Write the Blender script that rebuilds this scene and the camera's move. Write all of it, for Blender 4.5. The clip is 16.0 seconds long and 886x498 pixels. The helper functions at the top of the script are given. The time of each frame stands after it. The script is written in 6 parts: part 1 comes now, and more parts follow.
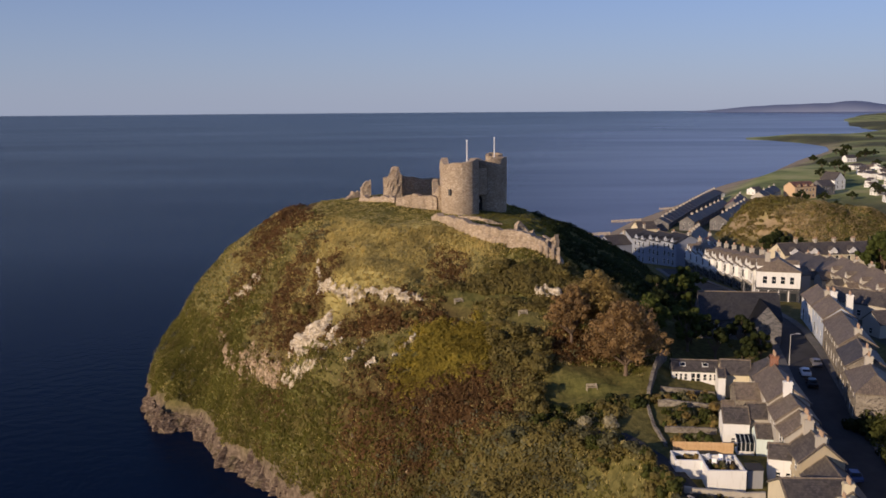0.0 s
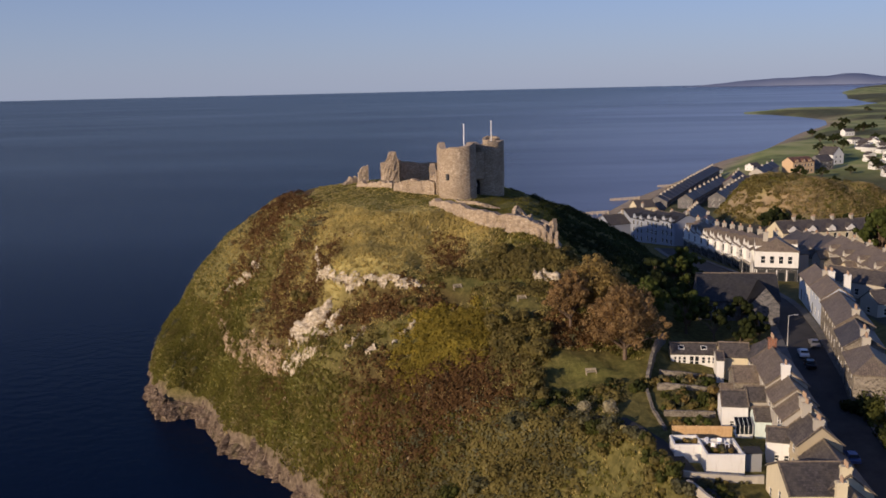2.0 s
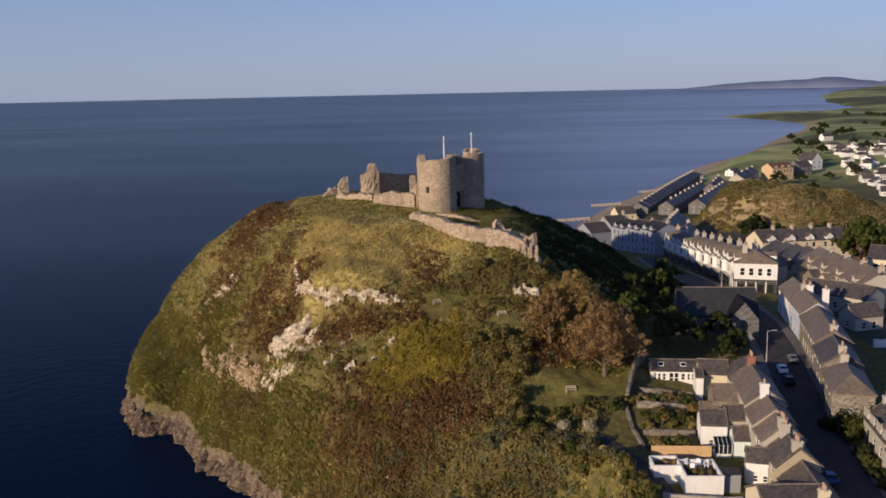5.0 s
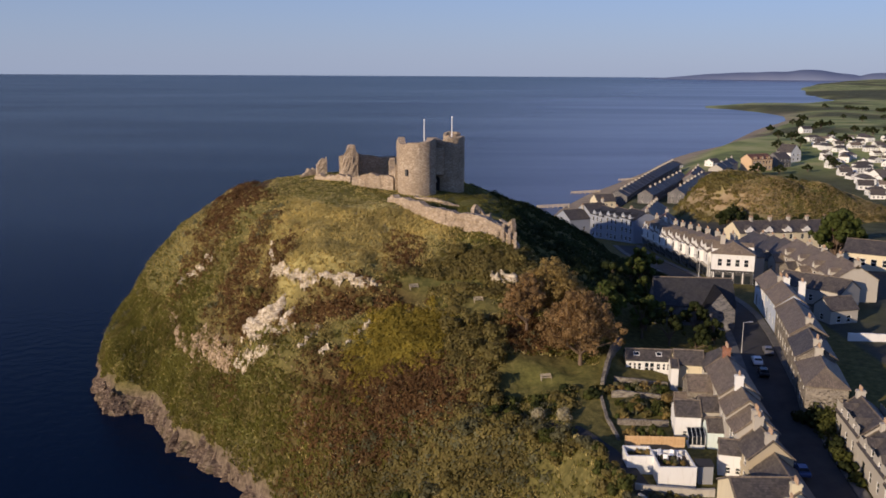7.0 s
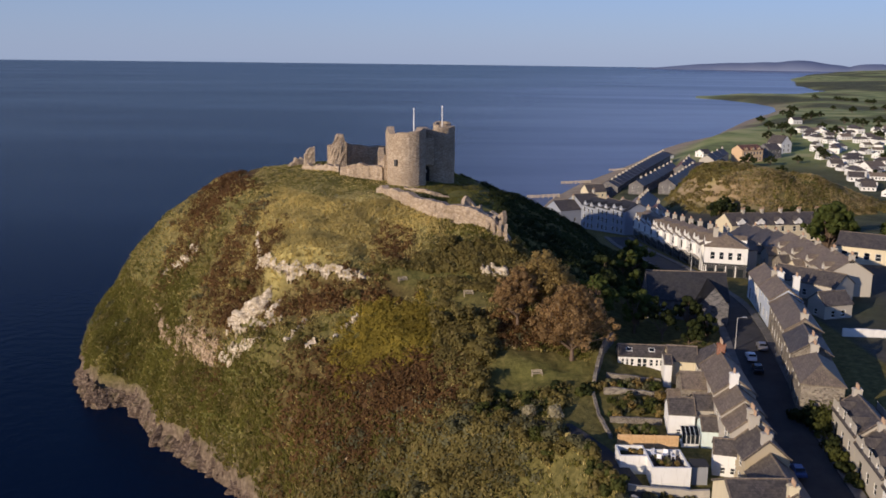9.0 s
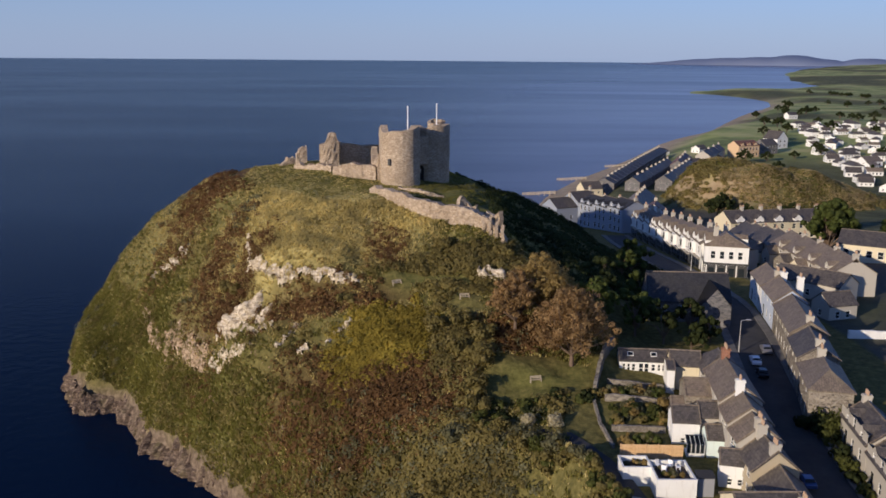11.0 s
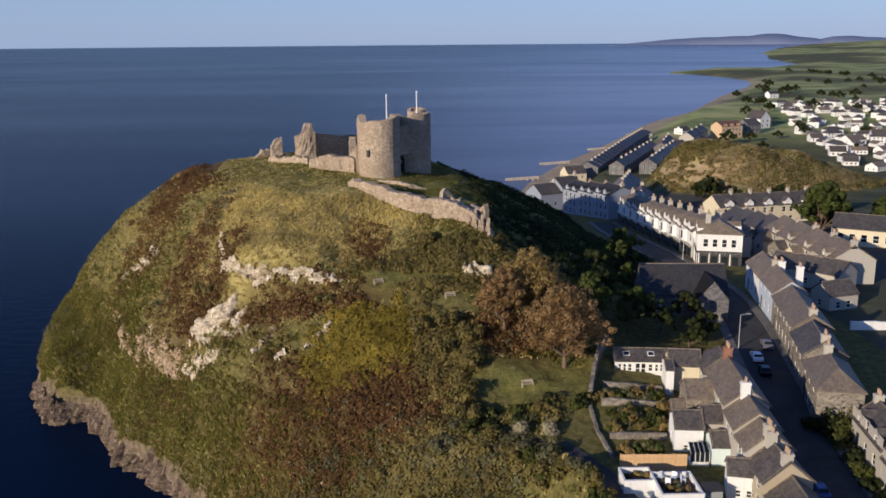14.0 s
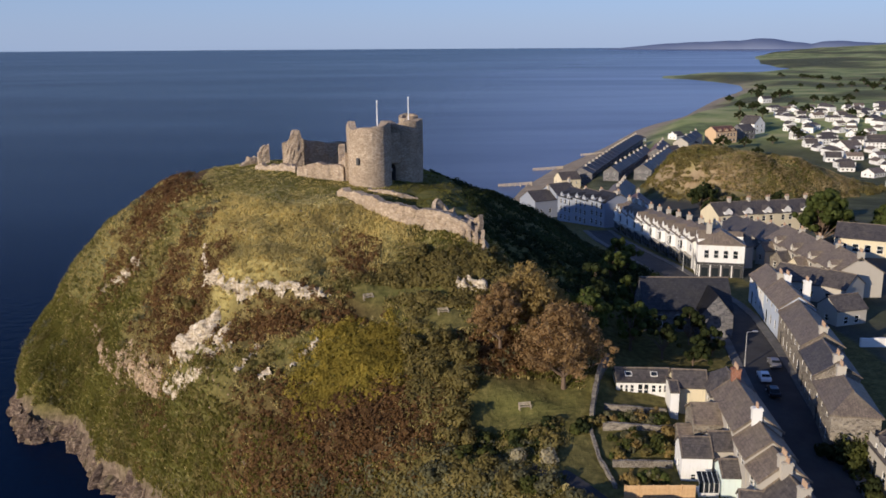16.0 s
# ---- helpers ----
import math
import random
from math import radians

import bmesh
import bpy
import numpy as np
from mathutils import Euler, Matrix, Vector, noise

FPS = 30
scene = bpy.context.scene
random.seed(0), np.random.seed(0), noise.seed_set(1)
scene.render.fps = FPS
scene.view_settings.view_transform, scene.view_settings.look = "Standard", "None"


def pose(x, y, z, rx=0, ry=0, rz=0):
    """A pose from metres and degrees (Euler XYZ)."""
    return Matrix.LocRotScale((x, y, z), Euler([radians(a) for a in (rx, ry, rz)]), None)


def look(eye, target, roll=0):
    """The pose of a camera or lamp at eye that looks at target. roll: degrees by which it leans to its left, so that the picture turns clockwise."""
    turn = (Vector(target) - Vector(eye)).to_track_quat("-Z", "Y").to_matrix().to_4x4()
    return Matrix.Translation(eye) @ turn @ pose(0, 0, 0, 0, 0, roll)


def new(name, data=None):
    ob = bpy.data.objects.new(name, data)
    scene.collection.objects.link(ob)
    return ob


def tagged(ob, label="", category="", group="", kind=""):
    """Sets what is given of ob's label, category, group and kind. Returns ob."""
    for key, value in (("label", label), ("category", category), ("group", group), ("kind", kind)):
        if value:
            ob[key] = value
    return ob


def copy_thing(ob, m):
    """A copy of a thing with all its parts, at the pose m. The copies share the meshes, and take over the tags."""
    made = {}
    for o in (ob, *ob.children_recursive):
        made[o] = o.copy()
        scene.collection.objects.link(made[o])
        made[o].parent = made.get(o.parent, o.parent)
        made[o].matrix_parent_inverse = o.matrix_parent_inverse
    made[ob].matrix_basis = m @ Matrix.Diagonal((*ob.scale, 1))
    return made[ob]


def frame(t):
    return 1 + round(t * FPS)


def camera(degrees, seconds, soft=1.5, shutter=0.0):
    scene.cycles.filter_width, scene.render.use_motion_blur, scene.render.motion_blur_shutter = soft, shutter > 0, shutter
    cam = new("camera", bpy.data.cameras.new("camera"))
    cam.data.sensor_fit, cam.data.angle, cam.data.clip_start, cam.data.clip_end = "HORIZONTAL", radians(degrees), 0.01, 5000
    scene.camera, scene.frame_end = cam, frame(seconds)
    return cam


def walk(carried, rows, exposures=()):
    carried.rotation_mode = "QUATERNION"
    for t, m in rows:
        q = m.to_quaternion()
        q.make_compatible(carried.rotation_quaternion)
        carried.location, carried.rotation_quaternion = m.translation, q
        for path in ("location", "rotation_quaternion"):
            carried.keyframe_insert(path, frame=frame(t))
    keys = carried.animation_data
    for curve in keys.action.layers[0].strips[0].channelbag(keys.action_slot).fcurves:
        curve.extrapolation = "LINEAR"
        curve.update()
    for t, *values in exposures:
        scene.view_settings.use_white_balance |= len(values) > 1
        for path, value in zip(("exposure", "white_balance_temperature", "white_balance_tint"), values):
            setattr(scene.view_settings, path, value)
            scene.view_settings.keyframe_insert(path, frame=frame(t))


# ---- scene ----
# The flight: seconds, x, y, z, pitch, roll, yaw
cam = camera(52.60, 16.0, soft=1.65)
ROWS = [
    (0, -0.07, -0.44, 62.13, -8.88, -0.43, -0.51),
    (0.5, 0.06, -0.44, 62.77, -8.15, -0.57, -0.73),
    (1, 0.12, -0.48, 63.15, -9.48, -1.48, -0.67),
    (1.5, 0.11, -0.52, 63.25, -10.96, -1.17, -0.81),
    (2, 0.10, -0.44, 63.29, -10.23, -1.30, -0.54),
    (2.5, 0.16, -0.21, 63.49, -8.94, -0.02, -1.09),
    (3, 0.29, 0.04, 63.92, -8.12, -0.29, -1.44),
    (3.5, 0.42, 0.21, 64.42, -8.21, -0.33, -1.57),
    (4, 0.54, 0.35, 64.85, -7.89, -0.97, -1.79),
    (4.5, 0.58, 0.44, 65.15, -9.05, -1.37, -1.55),
    (7, 0.86, 1.86, 65.06, -11.17, 0.32, -3.04),
    (7.5, 0.89, 2.45, 65.07, -11.19, 0.91, -2.58),
    (8, 0.89, 3.10, 65.10, -11.83, -0.03, -2.46),
    (8.5, 0.92, 3.82, 65.10, -11.63, 0.36, -3.34),
    (9, 1.00, 4.59, 65.08, -11.88, 0.72, -3.73),
    (11.5, 1.25, 9.40, 65.20, -12.11, 0.43, -4.09),
    (12, 1.28, 10.57, 65.26, -11.99, 0.40, -4.07),
    (12.5, 1.33, 11.72, 65.31, -12.11, -0.51, -4.61),
    (13, 1.41, 12.84, 65.35, -12.56, -0.74, -4.98),
    (13.5, 1.49, 14.03, 65.39, -12.95, -0.63, -5.15),
    (14, 1.61, 15.24, 65.34, -13.09, -0.47, -5.19),
    (14.5, 1.74, 16.57, 65.34, -13.02, -0.84, -5.31),
    (15, 1.83, 17.97, 65.36, -13.10, -0.25, -5.32),
    (15.5, 1.92, 19.43, 65.40, -12.78, -0.53, -5.30),
    (16, 2.05, 20.86, 65.39, -12.85, -0.34, -5.71),
]
walk(cam, [(t, pose(x, y, z, 90 + pitch, 0, yaw) @ pose(0, 0, 0, 0, 0, roll)) for t, x, y, z, pitch, roll, yaw in ROWS], exposures=[(0, -0.1, 6350, 18.5), (7, -0.02, 6100, 17.5), (12, 0.04, 5650, 14), (16, 0.14, 5650, 13)])

# ---- world, sun, exposure ----
SUN_TO = Vector((0.75, 0.66, 0.0)).normalized()      # where the light travels to, in plan
SUN_EL = 14.6
sun_vec = Vector((-SUN_TO.x, -SUN_TO.y, math.tan(radians(SUN_EL)))).normalized()   # towards the sun
world = bpy.data.worlds.new("sky")
scene.world = world
world.use_nodes = True
wn = world.node_tree.nodes
sky = wn.new("ShaderNodeTexSky")
sky.sky_type = "NISHITA"
sky.sun_disc = False
sky.sun_elevation = radians(SUN_EL)
sky.sun_rotation = math.atan2(sun_vec.x, sun_vec.y)
sky.air_density = 1.0
sky.dust_density = 0.2
sky.ozone_density = 6.0
wn["Background"].inputs["Strength"].default_value = 0.112
tint = wn.new("ShaderNodeMix")          # a faint violet haze in the autumn air
tint.data_type, tint.blend_type = "RGBA", "MULTIPLY"
tint.inputs[0].default_value = 1.0
tint.inputs[7].default_value = (1.16, 0.96, 1.06, 1)
world.node_tree.links.new(sky.outputs[0], tint.inputs[6])
up = wn.new("ShaderNodeSeparateXYZ")    # height in the sky, 0 at the horizon
world.node_tree.links.new(wn.new("ShaderNodeTexCoord").outputs["Generated"], up.inputs[0])
veil = wn.new("ShaderNodeMapRange")     # thickest at the horizon
for k, v in enumerate((0.0, 0.24, 0.78, 0.08), 1):
    veil.inputs[k].default_value = v
world.node_tree.links.new(up.outputs["Z"], veil.inputs[0])
haze = wn.new("ShaderNodeMix")
haze.data_type = "RGBA"
haze.inputs[7].default_value = (3.05, 3.75, 4.8, 1)
world.node_tree.links.new(veil.outputs[0], haze.inputs[0])
world.node_tree.links.new(tint.outputs[2], haze.inputs[6])
world.node_tree.links.new(haze.outputs[2], wn["Background"].inputs["Color"])
sun = new("sun", bpy.data.lights.new("sun", "SUN"))
sun.data.energy = 5.0
sun.data.angle = radians(0.6)
sun.data.color = (1.0, 0.79, 0.52)
sun.matrix_world = look((0, 0, 300), Vector((0, 0, 300)) - sun_vec)


# ---- materials ----
def mat(name, base, rough=0.8, metal=0.0, spec=0.4):
    m = bpy.data.materials.new(name)
    m.use_nodes = True
    b = m.node_tree.nodes["Principled BSDF"]
    b.inputs["Base Color"].default_value = (*base, 1)
    b.inputs["Roughness"].default_value = rough
    b.inputs["Metallic"].default_value = metal
    b.inputs["Specular IOR Level"].default_value = spec
    return m


def node(m, kind, **values):
    n = m.node_tree.nodes.new(kind)
    for k, v in values.items():
        n.inputs[k].default_value = v
    return n


def link(m, a, b):
    m.node_tree.links.new(a, b)


def ramp(m, fac, stops):
    r = m.node_tree.nodes.new("ShaderNodeValToRGB")
    e = r.color_ramp.elements
    while len(e) < len(stops):
        e.new(0.5)
    for s, (p, c) in zip(e, stops):
        s.position, s.color = p, (*c, 1)
    link(m, fac, r.inputs[0])
    return r.outputs[0]


def mix(m, fac, a, b, blend="MIX"):
    n = m.node_tree.nodes.new("ShaderNodeMix")
    n.data_type, n.blend_type = "RGBA", blend
    for sock, v in ((0, fac), (6, a), (7, b)):
        if isinstance(v, (int, float)):
            n.inputs[sock].default_value = v
        elif isinstance(v, tuple):
            n.inputs[sock].default_value = (*v, 1)
        else:
            link(m, v, n.inputs[sock])
    return n.outputs[2]


def coords(m, which="Object"):
    return m.node_tree.nodes.new("ShaderNodeTexCoord").outputs[which]


def noise_tex(m, scale, detail=4.0, rough=0.6, vec=None):
    n = node(m, "ShaderNodeTexNoise", Scale=scale, Detail=detail, Roughness=rough)
    link(m, vec if vec is not None else coords(m), n.inputs["Vector"])
    return n.outputs["Fac"]


def bump(m, height, strength=0.5, distance=0.05):
    n = node(m, "ShaderNodeBump", Strength=strength, Distance=distance)
    link(m, height, n.inputs["Height"])
    link(m, n.outputs[0], m.node_tree.nodes["Principled BSDF"].inputs["Normal"])


def base_of(m, col):
    link(m, col, m.node_tree.nodes["Principled BSDF"].inputs["Base Color"])


def render_wall(name, col, dirt=(0.32, 0.29, 0.24)):
    """Painted render: blotches, streaks and a fine grain."""
    m = mat(name, col, 0.85)
    big = noise_tex(m, 0.35, 5, 0.65)
    st = node(m, "ShaderNodeMapping")
    st.inputs["Scale"].default_value = (2.2, 2.2, 0.25)
    link(m, coords(m), st.inputs["Vector"])
    streak = noise_tex(m, 1.6, 4, 0.7, st.outputs[0])
    c = mix(m, ramp(m, big, [(0.42, (0, 0, 0)), (0.75, (0.5, 0.5, 0.5))]), col, tuple(0.7 * a + 0.3 * b for a, b in zip(col, dirt)))
    c = mix(m, ramp(m, streak, [(0.55, (0, 0, 0)), (0.8, (0.55, 0.55, 0.55))]), c, dirt)
    base_of(m, c)
    bump(m, noise_tex(m, 9, 3), 0.35, 0.03)
    return m


def stone_wall(name, dark, light, scale, mortar, depth=0.08):
    """Rubble masonry: irregular stones, each its own tone, with recessed joints and weather stains."""
    m = mat(name, light, 0.92, 0, 0.2)
    mp = node(m, "ShaderNodeMapping")
    mp.inputs["Scale"].default_value = (1, 1, 1.7)
    link(m, coords(m), mp.inputs["Vector"])
    v = node(m, "ShaderNodeTexVoronoi", Scale=scale)
    link(m, mp.outputs[0], v.inputs["Vector"])
    e = node(m, "ShaderNodeTexVoronoi", Scale=scale)
    e.feature = "DISTANCE_TO_EDGE"
    link(m, mp.outputs[0], e.inputs["Vector"])
    sep = m.node_tree.nodes.new("ShaderNodeSeparateColor")
    link(m, v.outputs["Color"], sep.inputs[0])
    c = ramp(m, sep.outputs[0], [(0.0, dark), (0.55, tuple(0.5 * (a + b) for a, b in zip(dark, light))), (1.0, light)])
    stain = noise_tex(m, 0.22, 6, 0.7)
    c = mix(m, ramp(m, stain, [(0.4, (0, 0, 0)), (0.7, (0.7, 0.7, 0.7))]), c, tuple(0.75 * a for a in dark))
    joint = ramp(m, e.outputs["Distance"], [(0.0, (0, 0, 0)), (0.08, (1, 1, 1))])
    c = mix(m, joint, mortar, c)
    c = mix(m, 0.35, c, ramp(m, noise_tex(m, 2.6, 5), [(0.3, (0.35, 0.33, 0.3)), (0.7, (1, 1, 1))]), "MULTIPLY")
    base_of(m, c)
    bump(m, joint, 0.6, depth)
    return m


def bedded_rock(name, dark, mid, light):
    """Bare rock: tilted beds, cracks and weather stains."""
    m = mat(name, mid, 0.95, 0, 0.2)
    mp = node(m, "ShaderNodeMapping")
    mp.inputs["Scale"].default_value = (0.5, 0.5, 2.4)
    mp.inputs["Rotation"].default_value = (radians(24), radians(-18), 0)
    link(m, coords(m), mp.inputs["Vector"])
    bed = noise_tex(m, 1.1, 7, 0.72, mp.outputs[0])
    fine = noise_tex(m, 3.2, 6, 0.7)
    c = ramp(m, bed, [(0.3, dark), (0.5, mid), (0.68, light)])
    c = mix(m, 0.6, c, ramp(m, fine, [(0.3, (0.4, 0.38, 0.35)), (0.65, (1.1, 1.08, 1.05))]), "MULTIPLY")
    c = mix(m, ramp(m, noise_tex(m, 0.35, 5, 0.7), [(0.52, (0, 0, 0)), (0.72, (0.7, 0.7, 0.7))]), c, (0.13, 0.11, 0.05))
    mp3 = node(m, "ShaderNodeMapping")
    mp3.inputs["Scale"].default_value = (1.5, 1.5, 0.22)
    link(m, coords(m), mp3.inputs["Vector"])
    run = noise_tex(m, 1.0, 4, 0.65, mp3.outputs[0])
    c = mix(m, ramp(m, run, [(0.56, (0, 0, 0)), (0.7, (0.75, 0.75, 0.75))]), c, light)
    c = mix(m, ramp(m, run, [(0.3, (0.8, 0.8, 0.8)), (0.42, (0, 0, 0))]), c, dark)
    cr = node(m, "ShaderNodeTexVoronoi", Scale=0.6)
    cr.feature = "DISTANCE_TO_EDGE"
    mp2 = node(m, "ShaderNodeMapping")
    mp2.inputs["Scale"].default_value = (0.8, 0.8, 1.9)
    mp2.inputs["Rotation"].default_value = (radians(24), radians(-18), 0)
    link(m, coords(m), mp2.inputs["Vector"])
    wv = node(m, "ShaderNodeTexNoise", Scale=1.5, Detail=3.0)
    link(m, mp2.outputs[0], wv.inputs["Vector"])
    add = m.node_tree.nodes.new("ShaderNodeVectorMath")
    link(m, mp2.outputs[0], add.inputs[0])
    link(m, wv.outputs["Color"], add.inputs[1])
    link(m, add.outputs[0], cr.inputs["Vector"])
    crack = ramp(m, cr.outputs["Distance"], [(0.0, (0.55, 0.55, 0.55)), (0.06, (1, 1, 1))])
    c = mix(m, crack, tuple(0.6 * v for v in dark), c)
    base_of(m, c)
    hgt = mix(m, 0.5, bed, crack)
    bump(m, hgt, 1.0, 0.35)
    return m


def slate(name, dark, light, lichen):
    m = mat(name, dark, 0.6, 0, 0.4)
    b = m.node_tree.nodes.new("ShaderNodeTexBrick")
    b.inputs["Scale"].default_value = 1.0
    b.inputs["Brick Width"].default_value, b.inputs["Row Height"].default_value = 0.34, 0.26
    b.inputs["Mortar Size"].default_value = 0.012
    b.inputs["Color1"].default_value, b.inputs["Color2"].default_value = (*dark, 1), (*light, 1)
    b.inputs["Mortar"].default_value = (*tuple(0.6 * a for a in dark), 1)
    link(m, coords(m), b.inputs["Vector"])
    c = mix(m, ramp(m, noise_tex(m, 0.6, 6, 0.7), [(0.45, (0, 0, 0)), (0.8, (0.7, 0.7, 0.7))]), b.outputs["Color"], lichen)
    c = mix(m, 0.5, c, ramp(m, noise_tex(m, 3.0, 4), [(0.3, (0.5, 0.5, 0.5)), (0.7, (1, 1, 1))]), "MULTIPLY")
    info = m.node_tree.nodes.new("ShaderNodeObjectInfo")
    c = mix(m, 0.45, c, ramp(m, info.outputs["Random"], [(0, (0.55, 0.55, 0.58)), (1, (1, 0.95, 0.9))]), "MULTIPLY")
    base_of(m, c)
    bump(m, b.outputs["Fac"], -0.4, 0.02)
    return m


def leafy(name, dark, light, dry=None):
    m = mat(name, dark, 0.75, 0, 0.2)
    g = m.node_tree.nodes.new("ShaderNodeNewGeometry")
    soft = tuple(0.45 * a + 0.55 * b for a, b in zip(dark, light))
    stops = [(0, soft), (0.8, light)] + ([(1, dry)] if dry else [])
    c = ramp(m, g.outputs["Random Per Island"], stops)
    c = mix(m, 0.6, c, ramp(m, noise_tex(m, 0.5, 3), [(0.3, (0.62, 0.60, 0.54)), (0.7, (1.1, 1.05, 1))]), "MULTIPLY")
    c = mix(m, 0.75, c, ramp(m, noise_tex(m, 0.13, 4, 0.65), [(0.34, (0.58, 0.55, 0.48)), (0.62, (1.2, 1.17, 1.08))]), "MULTIPLY")
    base_of(m, c)
    tl = m.node_tree.nodes.new("ShaderNodeBsdfTranslucent")
    link(m, c, tl.inputs["Color"])
    mx = m.node_tree.nodes.new("ShaderNodeMixShader")
    mx.inputs[0].default_value = 0.5
    link(m, m.node_tree.nodes["Principled BSDF"].outputs[0], mx.inputs[1])
    link(m, tl.outputs[0], mx.inputs[2])
    link(m, mx.outputs[0], m.node_tree.nodes["Material Output"].inputs["Surface"])
    return m


WHITE = render_wall("white_render", (0.73, 0.73, 0.70))
CREAM = render_wall("cream_render", (0.62, 0.55, 0.38))
GREYR = render_wall("grey_render", (0.42, 0.39, 0.33))
PALEBLUE = render_wall("pale_blue_render", (0.44, 0.50, 0.60))
# pale seaside paint with the hill's shade mixed into its colour
SHADED_RENDER = render_wall("shaded_pale_render", (0.25, 0.28, 0.34))
MINT = render_wall("mint_render", (0.62, 0.72, 0.68))
TANWALL = render_wall("tan_grey_render", (0.40, 0.34, 0.23))
TANR = render_wall("tan_render", (0.56, 0.40, 0.24))
COTTAGE = stone_wall("cottage_stone", (0.14, 0.12, 0.10), (0.36, 0.32, 0.25), 2.6, (0.34, 0.31, 0.26), 0.03)
CASTLE = stone_wall("castle_stone", (0.34, 0.26, 0.18), (0.64, 0.53, 0.40), 3.1, (0.44, 0.36, 0.27), 0.08)
ROCK = bedded_rock("outcrop_rock", (0.26, 0.20, 0.13), (0.60, 0.52, 0.39), (0.80, 0.73, 0.60))
PINKROCK = bedded_rock("pink_brown_rock", (0.17, 0.12, 0.08), (0.40, 0.30, 0.20), (0.58, 0.47, 0.34))
SEAROCK = bedded_rock("sea_cliff_rock", (0.040, 0.028, 0.024), (0.135, 0.098, 0.074), (0.36, 0.28, 0.20))
SHORE_ROCK = bedded_rock("shore_rock", (0.12, 0.085, 0.055), (0.32, 0.235, 0.15), (0.52, 0.42, 0.29))
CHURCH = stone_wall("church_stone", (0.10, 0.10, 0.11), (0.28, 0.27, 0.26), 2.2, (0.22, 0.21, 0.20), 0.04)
SLATE = slate("slate", (0.060, 0.054, 0.053), (0.13, 0.115, 0.105), (0.19, 0.165, 0.125))
# darker slate copy: the hill's shade on church and hotel roofs
SLATE_SHADED = slate("slate_shaded", (0.028, 0.029, 0.034), (0.05, 0.05, 0.056), (0.06, 0.058, 0.05))
SLATE_BROWN = slate("brown_slate", (0.16, 0.128, 0.10), (0.26, 0.21, 0.16), (0.33, 0.28, 0.18))
REDTILE = slate("red_tile", (0.16, 0.075, 0.05), (0.22, 0.11, 0.07), (0.15, 0.12, 0.09))
FRAME = mat("white_frame", (0.75, 0.74, 0.7), 0.5)
DARKFRAME = mat("dark_frame", (0.05, 0.05, 0.05), 0.5)
GLASS = mat("window_glass", (0.02, 0.025, 0.03), 0.08, 0, 0.8)
BRICK = stone_wall("red_brick", (0.24, 0.09, 0.05), (0.38, 0.17, 0.10), 5.0, (0.3, 0.24, 0.2), 0.02)
DARKDECK = mat("dark_deck", (0.06, 0.045, 0.035), 0.85)
base_of(DARKDECK, ramp(DARKDECK, noise_tex(DARKDECK, 3, 5), [(0.3, (0.03, 0.022, 0.018)), (0.7, (0.10, 0.075, 0.055))]))
POT = mat("clay_pot", (0.36, 0.25, 0.17), 0.9)
ASPHALT = mat("asphalt", (0.05, 0.05, 0.052), 0.9)
base_of(ASPHALT, ramp(ASPHALT, noise_tex(ASPHALT, 0.4, 8, 0.75), [(0.3, (0.026, 0.026, 0.029)), (0.7, (0.058, 0.056, 0.055))]))
bump(ASPHALT, noise_tex(ASPHALT, 12, 3), 0.3, 0.02)
PAVE = mat("paving", (0.2, 0.19, 0.17), 0.9)
base_of(PAVE, ramp(PAVE, noise_tex(PAVE, 0.8, 6, 0.7), [(0.3, (0.09, 0.087, 0.08)), (0.7, (0.18, 0.17, 0.155))]))
WOOD = mat("weathered_wood", (0.3, 0.24, 0.17), 0.85)
base_of(WOOD, ramp(WOOD, noise_tex(WOOD, 4, 5), [(0.3, (0.3, 0.25, 0.18)), (0.7, (0.52, 0.45, 0.34))]))
ORANGEWOOD = mat("orange_timber", (0.45, 0.24, 0.09), 0.8)
base_of(ORANGEWOOD, ramp(ORANGEWOOD, noise_tex(ORANGEWOOD, 3, 5), [(0.3, (0.48, 0.30, 0.14)), (0.7, (0.64, 0.44, 0.23))]))
METAL = mat("grey_metal", (0.45, 0.45, 0.45), 0.45, 0.6)
WHITEPOLE = mat("white_painted_pole", (0.8, 0.8, 0.8), 0.4)
SHEDGREY = mat("grey_painted_boards", (0.30, 0.31, 0.32), 0.8)
TYRE = mat("tyre", (0.02, 0.02, 0.02), 0.9)
CARWHITE = mat("white_car_paint", (0.75, 0.75, 0.75), 0.25, 0, 0.6)
CARBLUE = mat("blue_car_paint", (0.05, 0.08, 0.2), 0.25, 0.3, 0.6)
CARGREY = mat("grey_car_paint", (0.22, 0.22, 0.24), 0.3, 0.4, 0.6)
CARDARK = mat("dark_car_paint", (0.02, 0.02, 0.025), 0.25, 0.3, 0.6)
BARK = mat("bark", (0.14, 0.10, 0.07), 0.95)
LEAF_RUST = leafy("rust_leaves", (0.23, 0.15, 0.07), (0.41, 0.28, 0.135), (0.52, 0.39, 0.21))
LEAF_OCHRE = leafy("ochre_leaves", (0.24, 0.185, 0.07), (0.42, 0.32, 0.125), (0.52, 0.41, 0.18))
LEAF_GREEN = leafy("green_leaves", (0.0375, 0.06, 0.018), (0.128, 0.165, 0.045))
# darker copy of the green leaves, also standing for foliage in shade
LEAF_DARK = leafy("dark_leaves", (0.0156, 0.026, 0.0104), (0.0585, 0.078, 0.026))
LEAF_PALE = leafy("pale_plumes", (0.34, 0.32, 0.22), (0.62, 0.58, 0.42))
